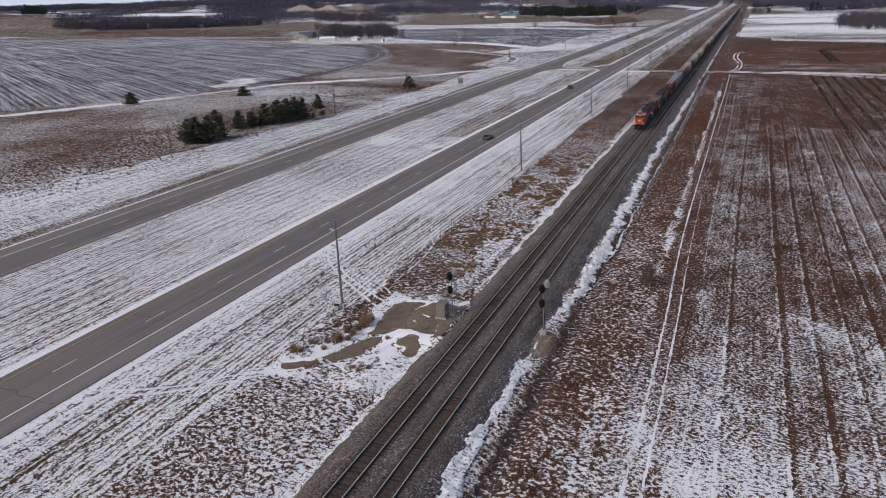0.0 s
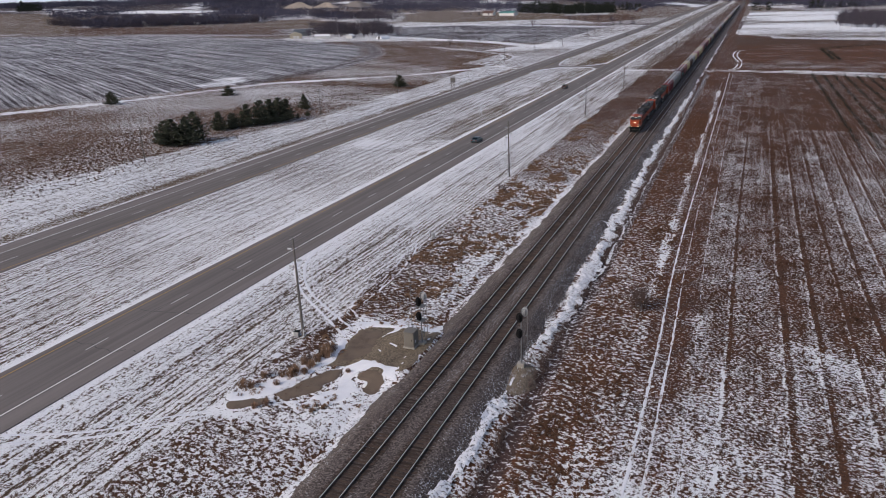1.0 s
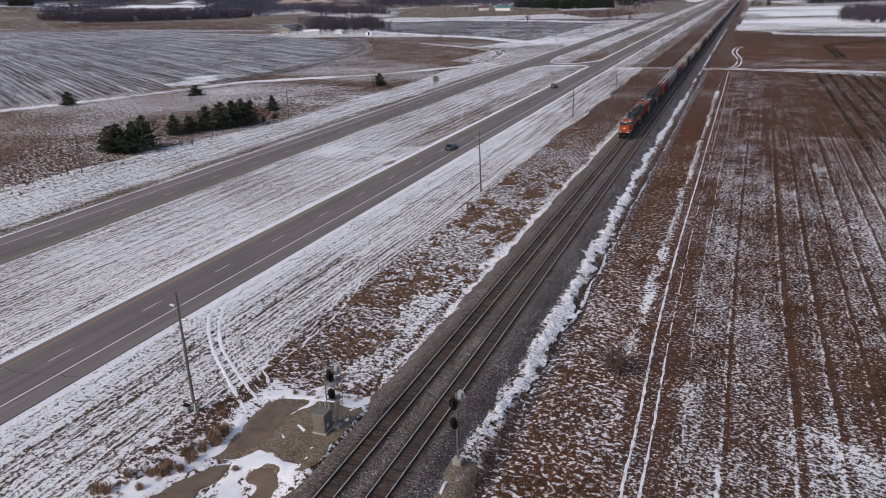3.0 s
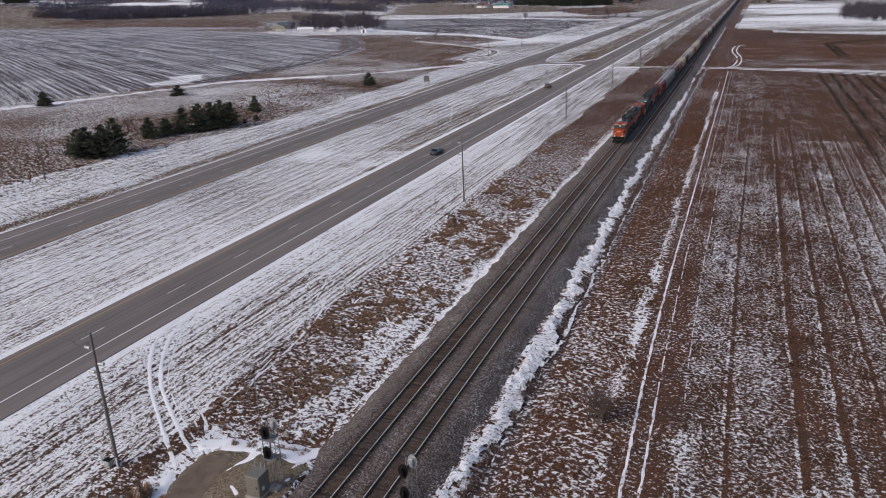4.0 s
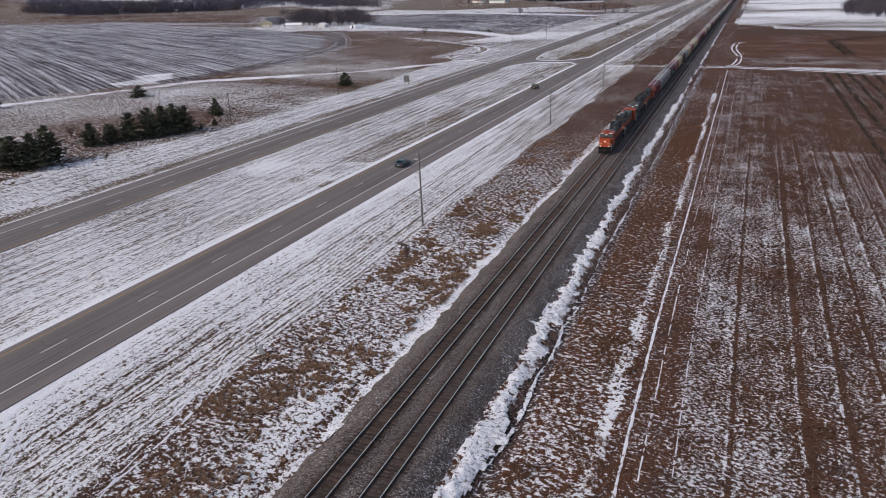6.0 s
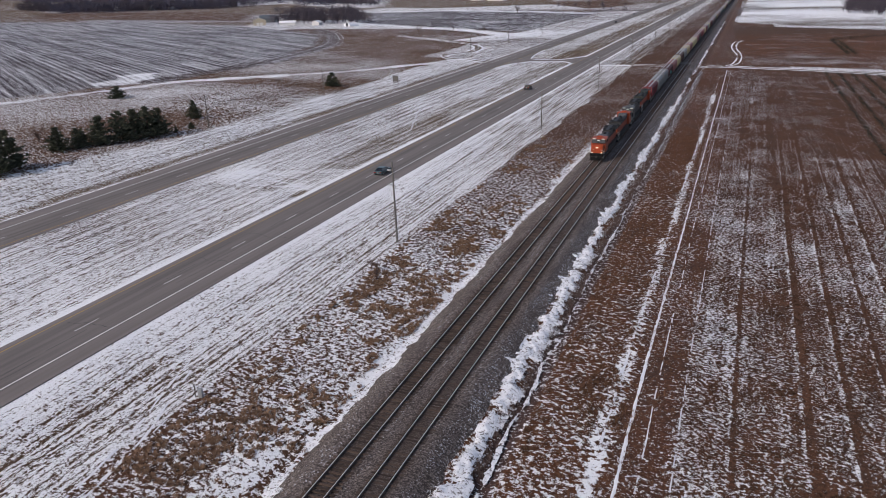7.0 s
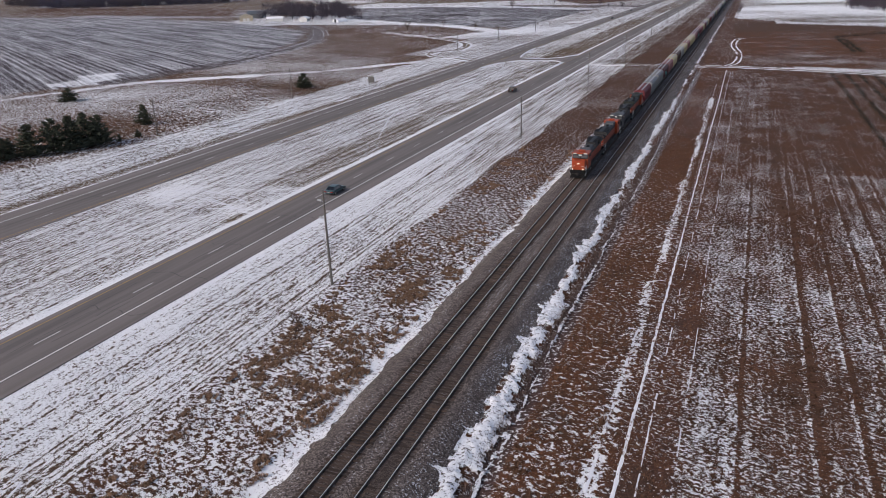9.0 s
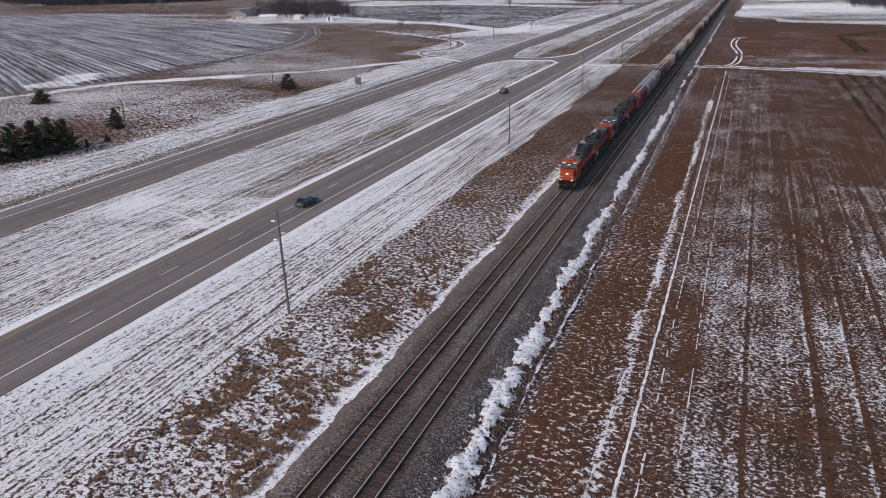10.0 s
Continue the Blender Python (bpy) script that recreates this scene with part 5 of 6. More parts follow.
# ---------------------------------------------------------------- road vehicles
def sedan(label, paint, m, suv=False):
    car = thing("car", label, "car", m, group="cars on the highway")
    L, W, H = (4.7, 0.93, 1.75) if suv else (5.0, 0.92, 1.42)
    belt = 1.05 if suv else 0.92
    bm = bmesh.new()
    prof = [(0.0, 0.35), (0.0, belt - 0.12), (0.12, belt), (L - 1.25, belt + 0.02), (L - 0.2, belt - 0.16), (L, belt - 0.3), (L, 0.35)]
    prism(bm, prof, "x", -W, W)
    bmesh.ops.bevel(bm, geom=bm.edges[:], offset=0.08, segments=2, affect="EDGES")
    body = part("body", bm, M[paint], car)
    r0, r1 = (0.15, L - 1.3) if suv else (0.55, L - 1.35)
    top0, top1 = (0.45, L - 1.95) if suv else (1.35, L - 2.2)
    bm = bmesh.new()
    a = [(-W + 0.06, r0, belt), (W - 0.06, r0, belt), (W - 0.06, r1, belt), (-W + 0.06, r1, belt)]
    b = [(-W + 0.24, top0, H - 0.04), (W - 0.24, top0, H - 0.04), (W - 0.24, top1, H - 0.04), (-W + 0.24, top1, H - 0.04)]
    va, vb = [bm.verts.new(p) for p in a], [bm.verts.new(p) for p in b]
    for i in range(4):
        bm.faces.new((va[i], va[(i + 1) % 4], vb[(i + 1) % 4], vb[i]))
    bm.faces.new(vb)
    part("window_glass", bm, M["glass_dark"], body, "dark tinted car glass")
    bm = box(bmesh.new(), 0, (top0 + top1) / 2, H, 2 * W - 0.44, top1 - top0 + 0.12, 0.07, 0.03)
    for s in (-1, 1):
        for (p, q) in ((0, 0), (1, 1)):
            rod(bm, (s * (W - 0.07), (r0, r1)[p], belt), (s * (W - 0.25), (top0, top1)[q], H), 0.045, n=5)
        rod(bm, (s * (W - 0.08), (r0 + r1) / 2, belt), (s * (W - 0.25), (top0 + top1) / 2, H), 0.04, n=5)
    part("roof", bm, M[paint], body)
    for y in (0.85, L - 0.95):
        for s in (-1, 1):
            bm = rod(bmesh.new(), (s * (W - 0.2), y, 0.34), (s * (W + 0.01), y, 0.34), 0.34, n=16)
            wheel = part("wheel", bm, M["tyre"], car)
            bm = rod(bmesh.new(), (s * (W + 0.0), y, 0.34), (s * (W + 0.025), y, 0.34), 0.2, n=12)
            part("rim", bm, M["galv"], wheel)
    for s in (-1, 1):
        part("tail_light", box(bmesh.new(), s * (W - 0.28), 0.0, belt - 0.22, 0.4, 0.05, 0.16, 0.01), M["red_lens"], body)
        part("headlamp", box(bmesh.new(), s * (W - 0.3), L, belt - 0.36, 0.36, 0.06, 0.14, 0.01), M["white_paint"], body)
        part("wing_mirror", box(bmesh.new(), s * (W + 0.08), r1 - 0.35, belt + 0.06, 0.16, 0.12, 0.12, 0.02), M[paint], body)
    part("bumper", box(bmesh.new(), 0, 0.02, 0.48, 2 * W - 0.1, 0.16, 0.26, 0.05), M[paint], body)
    part("bumper", box(bmesh.new(), 0, L - 0.02, 0.48, 2 * W - 0.1, 0.16, 0.26, 0.05), M["black"], body)
    part("plate", box(bmesh.new(), 0, -0.02, belt - 0.28, 0.32, 0.03, 0.14), M["white_paint"], body)
    return car


sedan("teal four-door saloon car on the grey highway", "teal_car", pose(-41.4, 201, -1.1))
sedan("charcoal sport utility car on the grey highway", "dark_car", pose(-45.2, 330, -1.1), suv=True)
sedan("small dark car far along the highway", "dark_car", pose(-81.5, 760, -1.1, 0, 0, 180))
sedan("silver car far along the highway", "silver_car", pose(-86, 905, -1.1, 0, 0, 180), suv=True)

# ---------------------------------------------------------------- signals beside the line
def signal_head(parent, x, y, z, face):
    bm = bmesh.new()
    prism(bm, [(x + 0.36 * math.cos(a), z + 0.58 * math.sin(a)) for a in np.linspace(0, 2 * math.pi, 16, endpoint=False)], "y", y - 0.03, y + 0.03)
    head = part("signal_head", bm, M["black"] if face < 0 else M["galv"], parent, "black signal background plate" if face < 0 else "grey back of a signal plate")
    bm = box(bmesh.new(), x, y - face * 0.16, z, 0.26, 0.26, 0.66, 0.03)
    part("lamp_case", bm, M["black"] if face < 0 else M["galv"], head)
    for dz in (-0.22, 0.0, 0.22):
        bm = bmesh.new()
        rod(bm, (x, y + face * 0.03, z + dz), (x, y + face * 0.30, z + dz), 0.11, n=10)
        part("visor", bm, M["black"], head)
    return head


def ladder_on(parent, x, y, z0, z1):
    bm = bmesh.new()
    for s in (-0.2, 0.2):
        rod(bm, (x + s, y, z0), (x + s, y, z1), 0.022, n=5)
    for k in range(int((z1 - z0) / 0.3)):
        rod(bm, (x - 0.2, y, z0 + 0.15 + 0.3 * k), (x + 0.2, y, z0 + 0.15 + 0.3 * k), 0.012, n=5)
    return part("ladder", bm, M["mast"], parent)


def signal_mast(label, x, y, ground, heads, platform):
    sig = thing("railway_signal", label, "railway signal", pose(x, y, ground), group="railway signals")
    top = heads[0] + 0.9
    part("mast", rod(bmesh.new(), (0, 0, 0.0), (0, 0, top), 0.075, 0.06, n=12), M["mast"], sig)
    part("base", box(bmesh.new(), 0, 0, 0.1, 0.8, 0.8, 0.5, 0.04), M["concrete"], sig)
    for z in heads:
        signal_head(sig, -0.12, -0.35, z, -1)
        part("bracket", box(bmesh.new(), -0.06, -0.16, z, 0.1, 0.36, 0.1, 0.01), M["galv"], sig)
    signal_head(sig, 0.30, 0.35, heads[0] + 0.45, 1)
    part("bracket", box(bmesh.new(), 0.15, 0.16, heads[0] + 0.45, 0.36, 0.3, 0.1, 0.01), M["galv"], sig)
    ladder_on(sig, 0.42, 0.28, 0.2, heads[0])
    if platform:
        for z in (heads[-1] - 0.55, heads[0] - 0.6):
            bm = box(bmesh.new(), 0, -0.05, z, 1.1, 1.0, 0.05, 0.0)
            part("platform", bm, M["mast"], sig)
            bm = bmesh.new()
            for sx in (-0.55, 0.55):
                for sy in (-0.5, 0.45):
                    rod(bm, (sx, sy, z), (sx, sy, z + 1.0), 0.022, n=5)
                for zz in (0.5, 1.0):
                    rod(bm, (sx, -0.5, z + zz), (sx, 0.45, z + zz), 0.02, n=5)
            for zz in (0.5, 1.0):
                rod(bm, (-0.55, 0.45, z + zz), (0.55, 0.45, z + zz), 0.02, n=5)
            part("guard_rail", bm, M["mast"], sig)
    return sig


signal_mast("tall railway signal with two black heads and caged platforms", -4.2, 76.45, -0.40, (5.45, 3.65), True)
signal_mast("railway signal with two black heads on a grey mast", 8.05, 75.3, -0.62, (5.8, 3.95), False)


def cabinet(label, x, y, z):
    c = thing("equipment_cabinet", label, "cabinet", pose(x, y, z))
    bm = box(bmesh.new(), 0, 0, 1.04, 1.25, 1.4, 1.8, 0.04)
    body = part("body", bm, M["cabinet"], c)
    part("roof", box(bmesh.new(), 0, 0, 1.97, 1.34, 1.5, 0.08, 0.02), M["cabinet"], body)
    door = part("door", box(bmesh.new(), 0, -0.71, 1.04, 1.08, 0.04, 1.6, 0.01), M["cabinet"], body)
    part("handle", box(bmesh.new(), 0.38, -0.75, 1.05, 0.05, 0.05, 0.22, 0.01), M["black"], door)
    part("vent", box(bmesh.new(), 0.635, -0.2, 0.75, 0.03, 0.28, 0.36, 0.01), M["white_paint"], body)
    part("plinth", box(bmesh.new(), 0, 0, 0.06, 1.5, 1.65, 0.2, 0.02), M["concrete"], c)
    for s in (-0.45, 0.1, 0.5):
        part("conduit", rod(bmesh.new(), (s, 0.5, 2.0), (s, 0.5, 2.5), 0.05, n=8), M["galv"], c)
    return c


cabinet("tall grey aluminium signal equipment cabinet on gravel", -5.25, 75.7, -0.42)
mast = thing("antenna_mast", "thin grey radio antenna mast beside the cabinet", "antenna mast", pose(-6.15, 78.06, -0.55))
part("pole", rod(bmesh.new(), (0, 0, 0), (0, 0, 9.6), 0.05, 0.035, n=10), M["mast"], mast)
part("whip", rod(bmesh.new(), (0, 0, 9.6), (0, 0, 12.3), 0.022, 0.010, n=8), M["mast"], mast)
part("clamp", box(bmesh.new(), 0, 0, 9.6, 0.16, 0.16, 0.2, 0.02), M["black"], mast)

# ---------------------------------------------------------------- poles, sign, small posts
def utility_pole(label, x, y, h, arms=True, lean=0.0, group="wooden poles beside the highway"):
    z = float(relief(x, y)) - 0.1
    p = thing("utility_pole", label, "utility pole", pose(x, y, z, 0, lean, 0), group=group)
    part("pole", rod(bmesh.new(), (0, 0, 0), (0, 0, h), 0.17, 0.11, n=12), M["pole"], p)
    if arms:
        part("cap", rod(bmesh.new(), (0, 0, h), (0, 0, h + 0.16), 0.075, 0.05, n=8), M["mast"], p)
        part("brace", rod(bmesh.new(), (0.1, 0, h - 1.5), (0.85, 0, h - 0.75), 0.022, n=6), M["mast"], p)
        for k, dz in enumerate((1.4, 2.75, 3.6)):
            s = -1 if k % 2 == 0 else 1
            arm = part("bracket", rod(bmesh.new(), (0, 0, h - dz - 0.06), (s * 0.42, 0, h - dz), 0.03, n=6), M["galv"], p)
            bm = rod(bmesh.new(), (s * 0.30, 0, h - dz + 0.05), (s * 0.86, 0, h - dz + 0.09), 0.15, 0.12, n=10)
            part("lamp_can", bm, M["galv"], arm)
    return p


POLE_YS = [75.7, 164.0, 258.3, 335.2, 418.2, 510, 592, 672, 754, 836, 920, 1004, 1088, 1180, 1270]
for k, y in enumerate(POLE_YS):
    x, h = {0: (-19.9, 12.7), 1: (-19.95, 12.7), 2: (-21.4, 10.1), 3: (-20.4, 12.7), 4: (-20.6, 12.6)}.get(k, (-20.7 - 0.003 * max(0, y - 600), 12.4))
    utility_pole("shorter weathered wooden utility pole standing in snowy grass" if k == 2 else "tall weathered wooden utility pole standing in snowy grass", x, y, h, lean=(-0.6, -0.9, 0.0, 0.4, -0.3)[k % 5])
for x, y, h in ((-115.4, 153.4, 9.4), (-112.3, 237.6, 9.2), (-110.2, 298.6, 10.0), (-112, 460, 9.0), (-111.5, 529, 9.0), (-110, 610, 9.0), (-108, 700, 9.0), (-106, 800, 9)):
    utility_pole("slim wooden line pole in brown grass", x, y, h, arms=False, group="slim poles west of the highway")


def pole_gear(x, y):
    z = float(relief(x, y)) - 0.02
    g = thing("ground_equipment", "small utility box and stakes at a pole foot", "utility box", pose(x, y, z))
    part("box", box(bmesh.new(), 0, 0, 0.35, 0.6, 0.5, 0.7, 0.03), M["galv"], g)
    part("lid", box(bmesh.new(), 0, 0, 0.73, 0.66, 0.56, 0.06, 0.01), M["black"], g)
    for dx in (-0.9, -0.6, 0.9):
        part("stake", rod(bmesh.new(), (dx, 0.1, 0), (dx, 0.1, 1.0), 0.07, n=8), M["white_paint"], g)


pole_gear(-20.6, 75.4)


def pedestal(x, y):
    z = float(relief(x, y)) - 0.02
    g = thing("cable_pedestal", "small grey cable pedestal in snowy grass", "cable pedestal", pose(x, y, z, 0, 0, 20))
    part("post", rod(bmesh.new(), (-0.35, 0, 0), (-0.35, 0, 1.5), 0.06, n=8), M["pole"], g)
    part("box", box(bmesh.new(), 0.15, 0, 0.5, 0.45, 0.35, 1.0, 0.04), M["galv"], g)


pedestal(-19.3, 116.5)


def road_sign(x, y, w, h):
    z = float(relief(x, y)) - 0.05
    s = thing("road_sign", "large roadside sign on two posts seen from behind", "road sign", pose(x, y, z, 0, 0, 8))
    for dx in (-w * 0.33, w * 0.33):
        part("post", box(bmesh.new(), dx, 0, 2.4, 0.13, 0.13, 4.8, 0.01), M["pole"], s)
    panel = part("panel", box(bmesh.new(), 0, -0.1, 3.7, w, 0.05, h, 0.02), M["sign_back"], s)
    for dz in (-0.6, 0.6):
        part("stiffener", box(bmesh.new(), 0, -0.05, 3.7 + dz, w * 0.96, 0.06, 0.08, 0.0), M["galv"], panel)


road_sign(-96.3, 329, 2.3, 2.2)



def delineator(x, y):
    z = float(relief(x, y)) - 0.05
    d = thing("marker_post", "slim white roadside marker post", "marker post", pose(x, y, z), group="marker posts")
    part("post", box(bmesh.new(), 0, 0, 0.6, 0.07, 0.03, 1.2), M["white_paint"], d)
    part("reflector", box(bmesh.new(), 0, -0.02, 1.08, 0.07, 0.02, 0.12), M["red_lens"], d)


for y in (170, 250, 330):
    delineator(-92.4, y)

# ---------------------------------------------------------------- plants
def blade_tuft(seed, n, spread_r, width, droop):
    """A clump of leaning blades of height about 1."""
    r = np.random.default_rng(seed)
    v, t = [], []
    for k in range(n):
        a, lean = r.uniform(0, 2 * math.pi), r.uniform(0.25, droop)
        bx, by = r.normal(0, spread_r, 2)
        h = r.uniform(0.6, 1.0)
        px, py = -math.sin(a) * width, math.cos(a) * width
        v += [(bx + px, by + py, -0.05), (bx - px, by - py, -0.05), (bx + math.cos(a) * lean, by + math.sin(a) * lean, h)]
        t.append((3 * k, 3 * k + 1, 3 * k + 2))
    return np.array(v), np.array(t)


def grass_mound(seed, n, width):
    """A low rounded clump of arching blades, about 1 across and 0.6 high."""
    r = np.random.default_rng(seed)
    v, t = [], []
    for k in range(n):
        a, out = r.uniform(0, 2 * math.pi), math.sqrt(r.uniform(0.0, 1.0))
        c, q = np.array([math.cos(a), math.sin(a), 0.0]), np.array([-math.sin(a), math.cos(a), 0.0]) * width * r.uniform(0.7, 1.3)
        foot = c * 0.34 * out + np.array([r.normal(0, 0.05), r.normal(0, 0.05), -0.05])
        top = c * (0.12 + 0.46 * out) + np.array([0.10, -0.04, 0.62 - 0.30 * out * out + r.normal(0, 0.05)])
        tip = top + c * r.uniform(0.05, 0.22) + np.array([0.10, -0.04, -r.uniform(0.05, 0.22)])
        b = len(v)
        v += [foot + q, foot - q, top - q, top + q, tip]
        t += [(b, b + 1, b + 2), (b, b + 2, b + 3), (b + 3, b + 2, b + 4)]
    return np.array(v), np.array(t)


TUFTS = [blade_tuft(s, 10, 0.28, 0.10, 0.9) for s in range(5)]
MOUND_GRASS = [grass_mound(s + 70, 22, 0.055) for s in range(6)]
WISPS = [blade_tuft(s + 20, 7, 0.2, 0.05, 0.6) for s in range(4)]


def grass(name, mat, label, areas, density, lo, hi, tufts=TUFTS, limit=0.55):
    pts = []
    for x0, x1, y0, y1 in areas:
        n = int((x1 - x0) * (y1 - y0) * density)
        pts.append(np.stack([RNG.uniform(x0, x1, n), RNG.uniform(y0, y1, n)], 1))
    p = np.concatenate(pts)
    cover = zones(p[:, 0].copy(), p[:, 1].copy())[0]
    lump = fbm(p[:, 0] / 1.6, p[:, 1] / 1.1, 81, 3)
    keep = (lump > 0.32 + 0.42 * np.clip(cover, 0, 0.8) * limit / 0.55) & ~inside(p[:, 0], p[:, 1], PAD)
    p = p[keep]
    z = relief(p[:, 0], p[:, 1])
    s = RNG.uniform(lo, hi, len(p)) * (0.6 + 0.8 * lump[keep])
    return stuff(name, scatter(tufts, np.stack([p[:, 0], p[:, 1], z], 1), s, RNG.uniform(0, 6.28, len(p))), mat, label, "grass")


grass("dry_grass", M["grass_stem"], "clumps of dry brown grass standing through snow", [(-19.5, -4.4, 34, 130), (-19.5, -4.4, 130, 240)], 3.4, 0.12, 0.26, limit=0.62)
grass("russet_grass", M["rust_stem"], "clumps of russet dead grass standing through snow", [(11.8, 24.4, 36, 130), (11.8, 24.4, 130, 260)], 3.6, 0.14, 0.32)
grass("ditch_weeds", M["brush"], "brown dead weeds beside the snow bank", [(9.5, 10.4, 36, 260)], 12.0, 0.3, 0.7, WISPS, 0.2)
grass("frosted_weeds", M["frost_stem"], "frost-whitened weeds along the snow bank", [(7.2, 9.6, 36, 300)], 3.0, 0.25, 0.5, WISPS, 0.2)
grass("stubble", M["field_stem"], "short broken crop stubble in a snowy field", [(24.8, 48, 62, 215)], 2.6, 0.18, 0.34, MOUND_GRASS, 0.45)
grass("stubble", M["field_stem"], "short broken crop stubble in a snowy field", [(25, 90, 215, 330), (48, 75, 110, 215)], 3.0, 0.12, 0.28, WISPS, 0.5)
grass("rough_grass", M["grass_stem"], "rough brown grass on the slope west of the highway", [(-150, -112, 100, 330)], 0.8, 0.25, 0.5, MOUND_GRASS, 0.45)




def tall_clumps():
    def grow(n, x0, x1, y0, y1, seed, limit):
        p = np.stack([RNG.uniform(x0, x1, n), RNG.uniform(y0, y1, n)], 1)
        lump = 0.55 * fbm(p[:, 0] / 3.2, p[:, 1] / 4.4, seed, 3) + 0.45 * fbm(p[:, 0] / 0.85, p[:, 1] / 0.85, seed + 4, 2)
        return p[(lump > limit) & ~inside(p[:, 0], p[:, 1], PAD)]
    for name, mat, label, p, lo, hi in (
            ("tall_grass", "tan_stem", "rounded tan-brown grass clumps above the snow", np.concatenate([grow(7000, -18.6, -5.4, 104, 158, 91, 0.56), grow(2400, -18.6, -5.4, 158, 178, 91, 0.60), grow(3200, -18.6, -5.4, 60, 104, 91, 0.58), grow(5000, -18.6, -5.4, 178, 250, 91, 0.60)]), 0.25, 0.62),
            ("tall_grass", "rust_stem", "low russet grass clumps in snowy stubble", np.concatenate([grow(5200, 11.9, 19.6, 38, 140, 93, 0.56), grow(2400, 11.9, 18.6, 140, 270, 93, 0.56)]), 0.22, 0.5)):
        k = len(p)
        stuff(name, scatter(MOUND_GRASS, np.stack([p[:, 0], p[:, 1], relief(p[:, 0], p[:, 1])], 1), RNG.uniform(lo, hi, k), RNG.uniform(-0.5, 0.5, k), RNG.uniform(lo, hi, k) * 0.9), M[mat], label, "grass")


tall_clumps()


def twig_tree(seed, levels, spread_a, thick, n0=3):
    """Arrays of a bare tree of height about 1: tapered three-sided limbs."""
    r = random.Random(seed)
    v, t = [], []

    def limb(a, b, r1, r2):
        d = (b - a).normalized()
        u = d.orthogonal().normalized()
        w = d.cross(u)
        base = len(v)
        for p, rad in ((a, r1), (b, r2)):
            for k in range(3):
                an = k * 2.094
                v.append(tuple(p + (u * math.cos(an) + w * math.sin(an)) * rad))
        for k in range(3):
            j = (k + 1) % 3
            t.extend([(base + k, base + j, base + 3 + j), (base + k, base + 3 + j, base + 3 + k)])

    def grow(p, d, length, rad, level):
        q = p + d * length
        limb(p, q, rad, rad * 0.62)
        if level == 0:
            return
        for k in range(r.choice((2, 3, 3)) if level < levels else n0 + 1):
            a = r.uniform(0, 6.283)
            side = d.orthogonal().normalized()
            side.rotate(Matrix.Rotation(a, 3, d))
            nd = (d + side * r.uniform(spread_a * 0.5, spread_a) + Vector((0, 0, 0.12))).normalized()
            start = p + d * length * r.uniform(0.55, 1.0)
            grow(start, nd, length * r.uniform(0.62, 0.85), rad * 0.58, level - 1)
    grow(Vector((0, 0, -0.02)), Vector((r.uniform(-0.06, 0.06), r.uniform(-0.06, 0.06), 1)).normalized(), 0.32, thick, levels)
    v = np.array(v)
    return v / max(0.2, v[:, 2].max()), np.array(t)


BARE = [twig_tree(s, 4, 0.85, 0.022) for s in range(4)]


def crown_blob(seed, n, flat=0.45, size=0.085):
    """A ragged clump of twig sprays for a far tree, height about 1."""
    r = np.random.default_rng(seed)
    v, t = [], []
    for k in range(n):
        a, h = r.uniform(0, 6.283), r.uniform(0.15, 1.0)
        rad = flat * math.sqrt(max(0.05, 1 - ((h - 0.55) / 0.5) ** 2)) * r.uniform(0.3, 1.0)
        c = np.array([math.cos(a) * rad, math.sin(a) * rad, h * 0.93])
        d = r.normal(0, size, (3, 3)) + np.array([0, 0, 0.02])
        v += list(c + d)
        t.append((3 * k, 3 * k + 1, 3 * k + 2))
    return np.array(v), np.array(t)


def bare_crown(seed, n, flat=0.36):
    """A leafless far tree, height about 1: trunk, rising limbs and thin upright twigs."""
    r = np.random.default_rng(seed)
    v, t = [], []

    def sliver(a, b, w):
        k = len(v)
        q = np.array([r.normal(), r.normal(), 0.0])
        q = q / (np.linalg.norm(q) + 1e-6) * w
        v.extend([a + q, a - q, b])
        t.append((k, k + 1, k + 2))
    for _ in range(3):
        sliver(np.array([0, 0, -0.03]), np.array([r.normal(0, 0.03), r.normal(0, 0.03), 0.75]), 0.018)
    for _ in range(n):
        a, h = r.uniform(0, 6.283), r.uniform(0.16, 0.80)
        rad = flat * r.uniform(0.2, 1.0) * math.sqrt(max(0.12, 1 - ((h - 0.5) / 0.55) ** 2))
        c = np.array([math.cos(a), math.sin(a), 0.0])
        sliver(c * rad * 0.45 + np.array([0, 0, h]), c * rad * 1.15 + np.array([0, 0, h + r.uniform(0.08, 0.20)]), r.uniform(0.007, 0.015))
    return np.array(v), np.array(t)


FAR_CROWN = [bare_crown(s, 130, 0.42) for s in range(6)]
FINE_CROWN = [bare_crown(s + 40, 170, 0.44) for s in range(5)]
FAR_PINE = []
for s in range(4):
    r = np.random.default_rng(s + 90)
    v, t = [], []
    for k in range(30):
        h = r.uniform(0.05, 1.0)
        rad, a = 0.26 * (1.05 - h) * r.uniform(0.4, 1.1), r.uniform(0, 6.283)
        c = np.array([math.cos(a) * rad, math.sin(a) * rad, h * 0.95])
        v += list(c + r.normal(0, 0.07, (3, 3)))
        t.append((3 * k, 3 * k + 1, 3 * k + 2))
    FAR_PINE.append((np.array(v), np.array(t)))


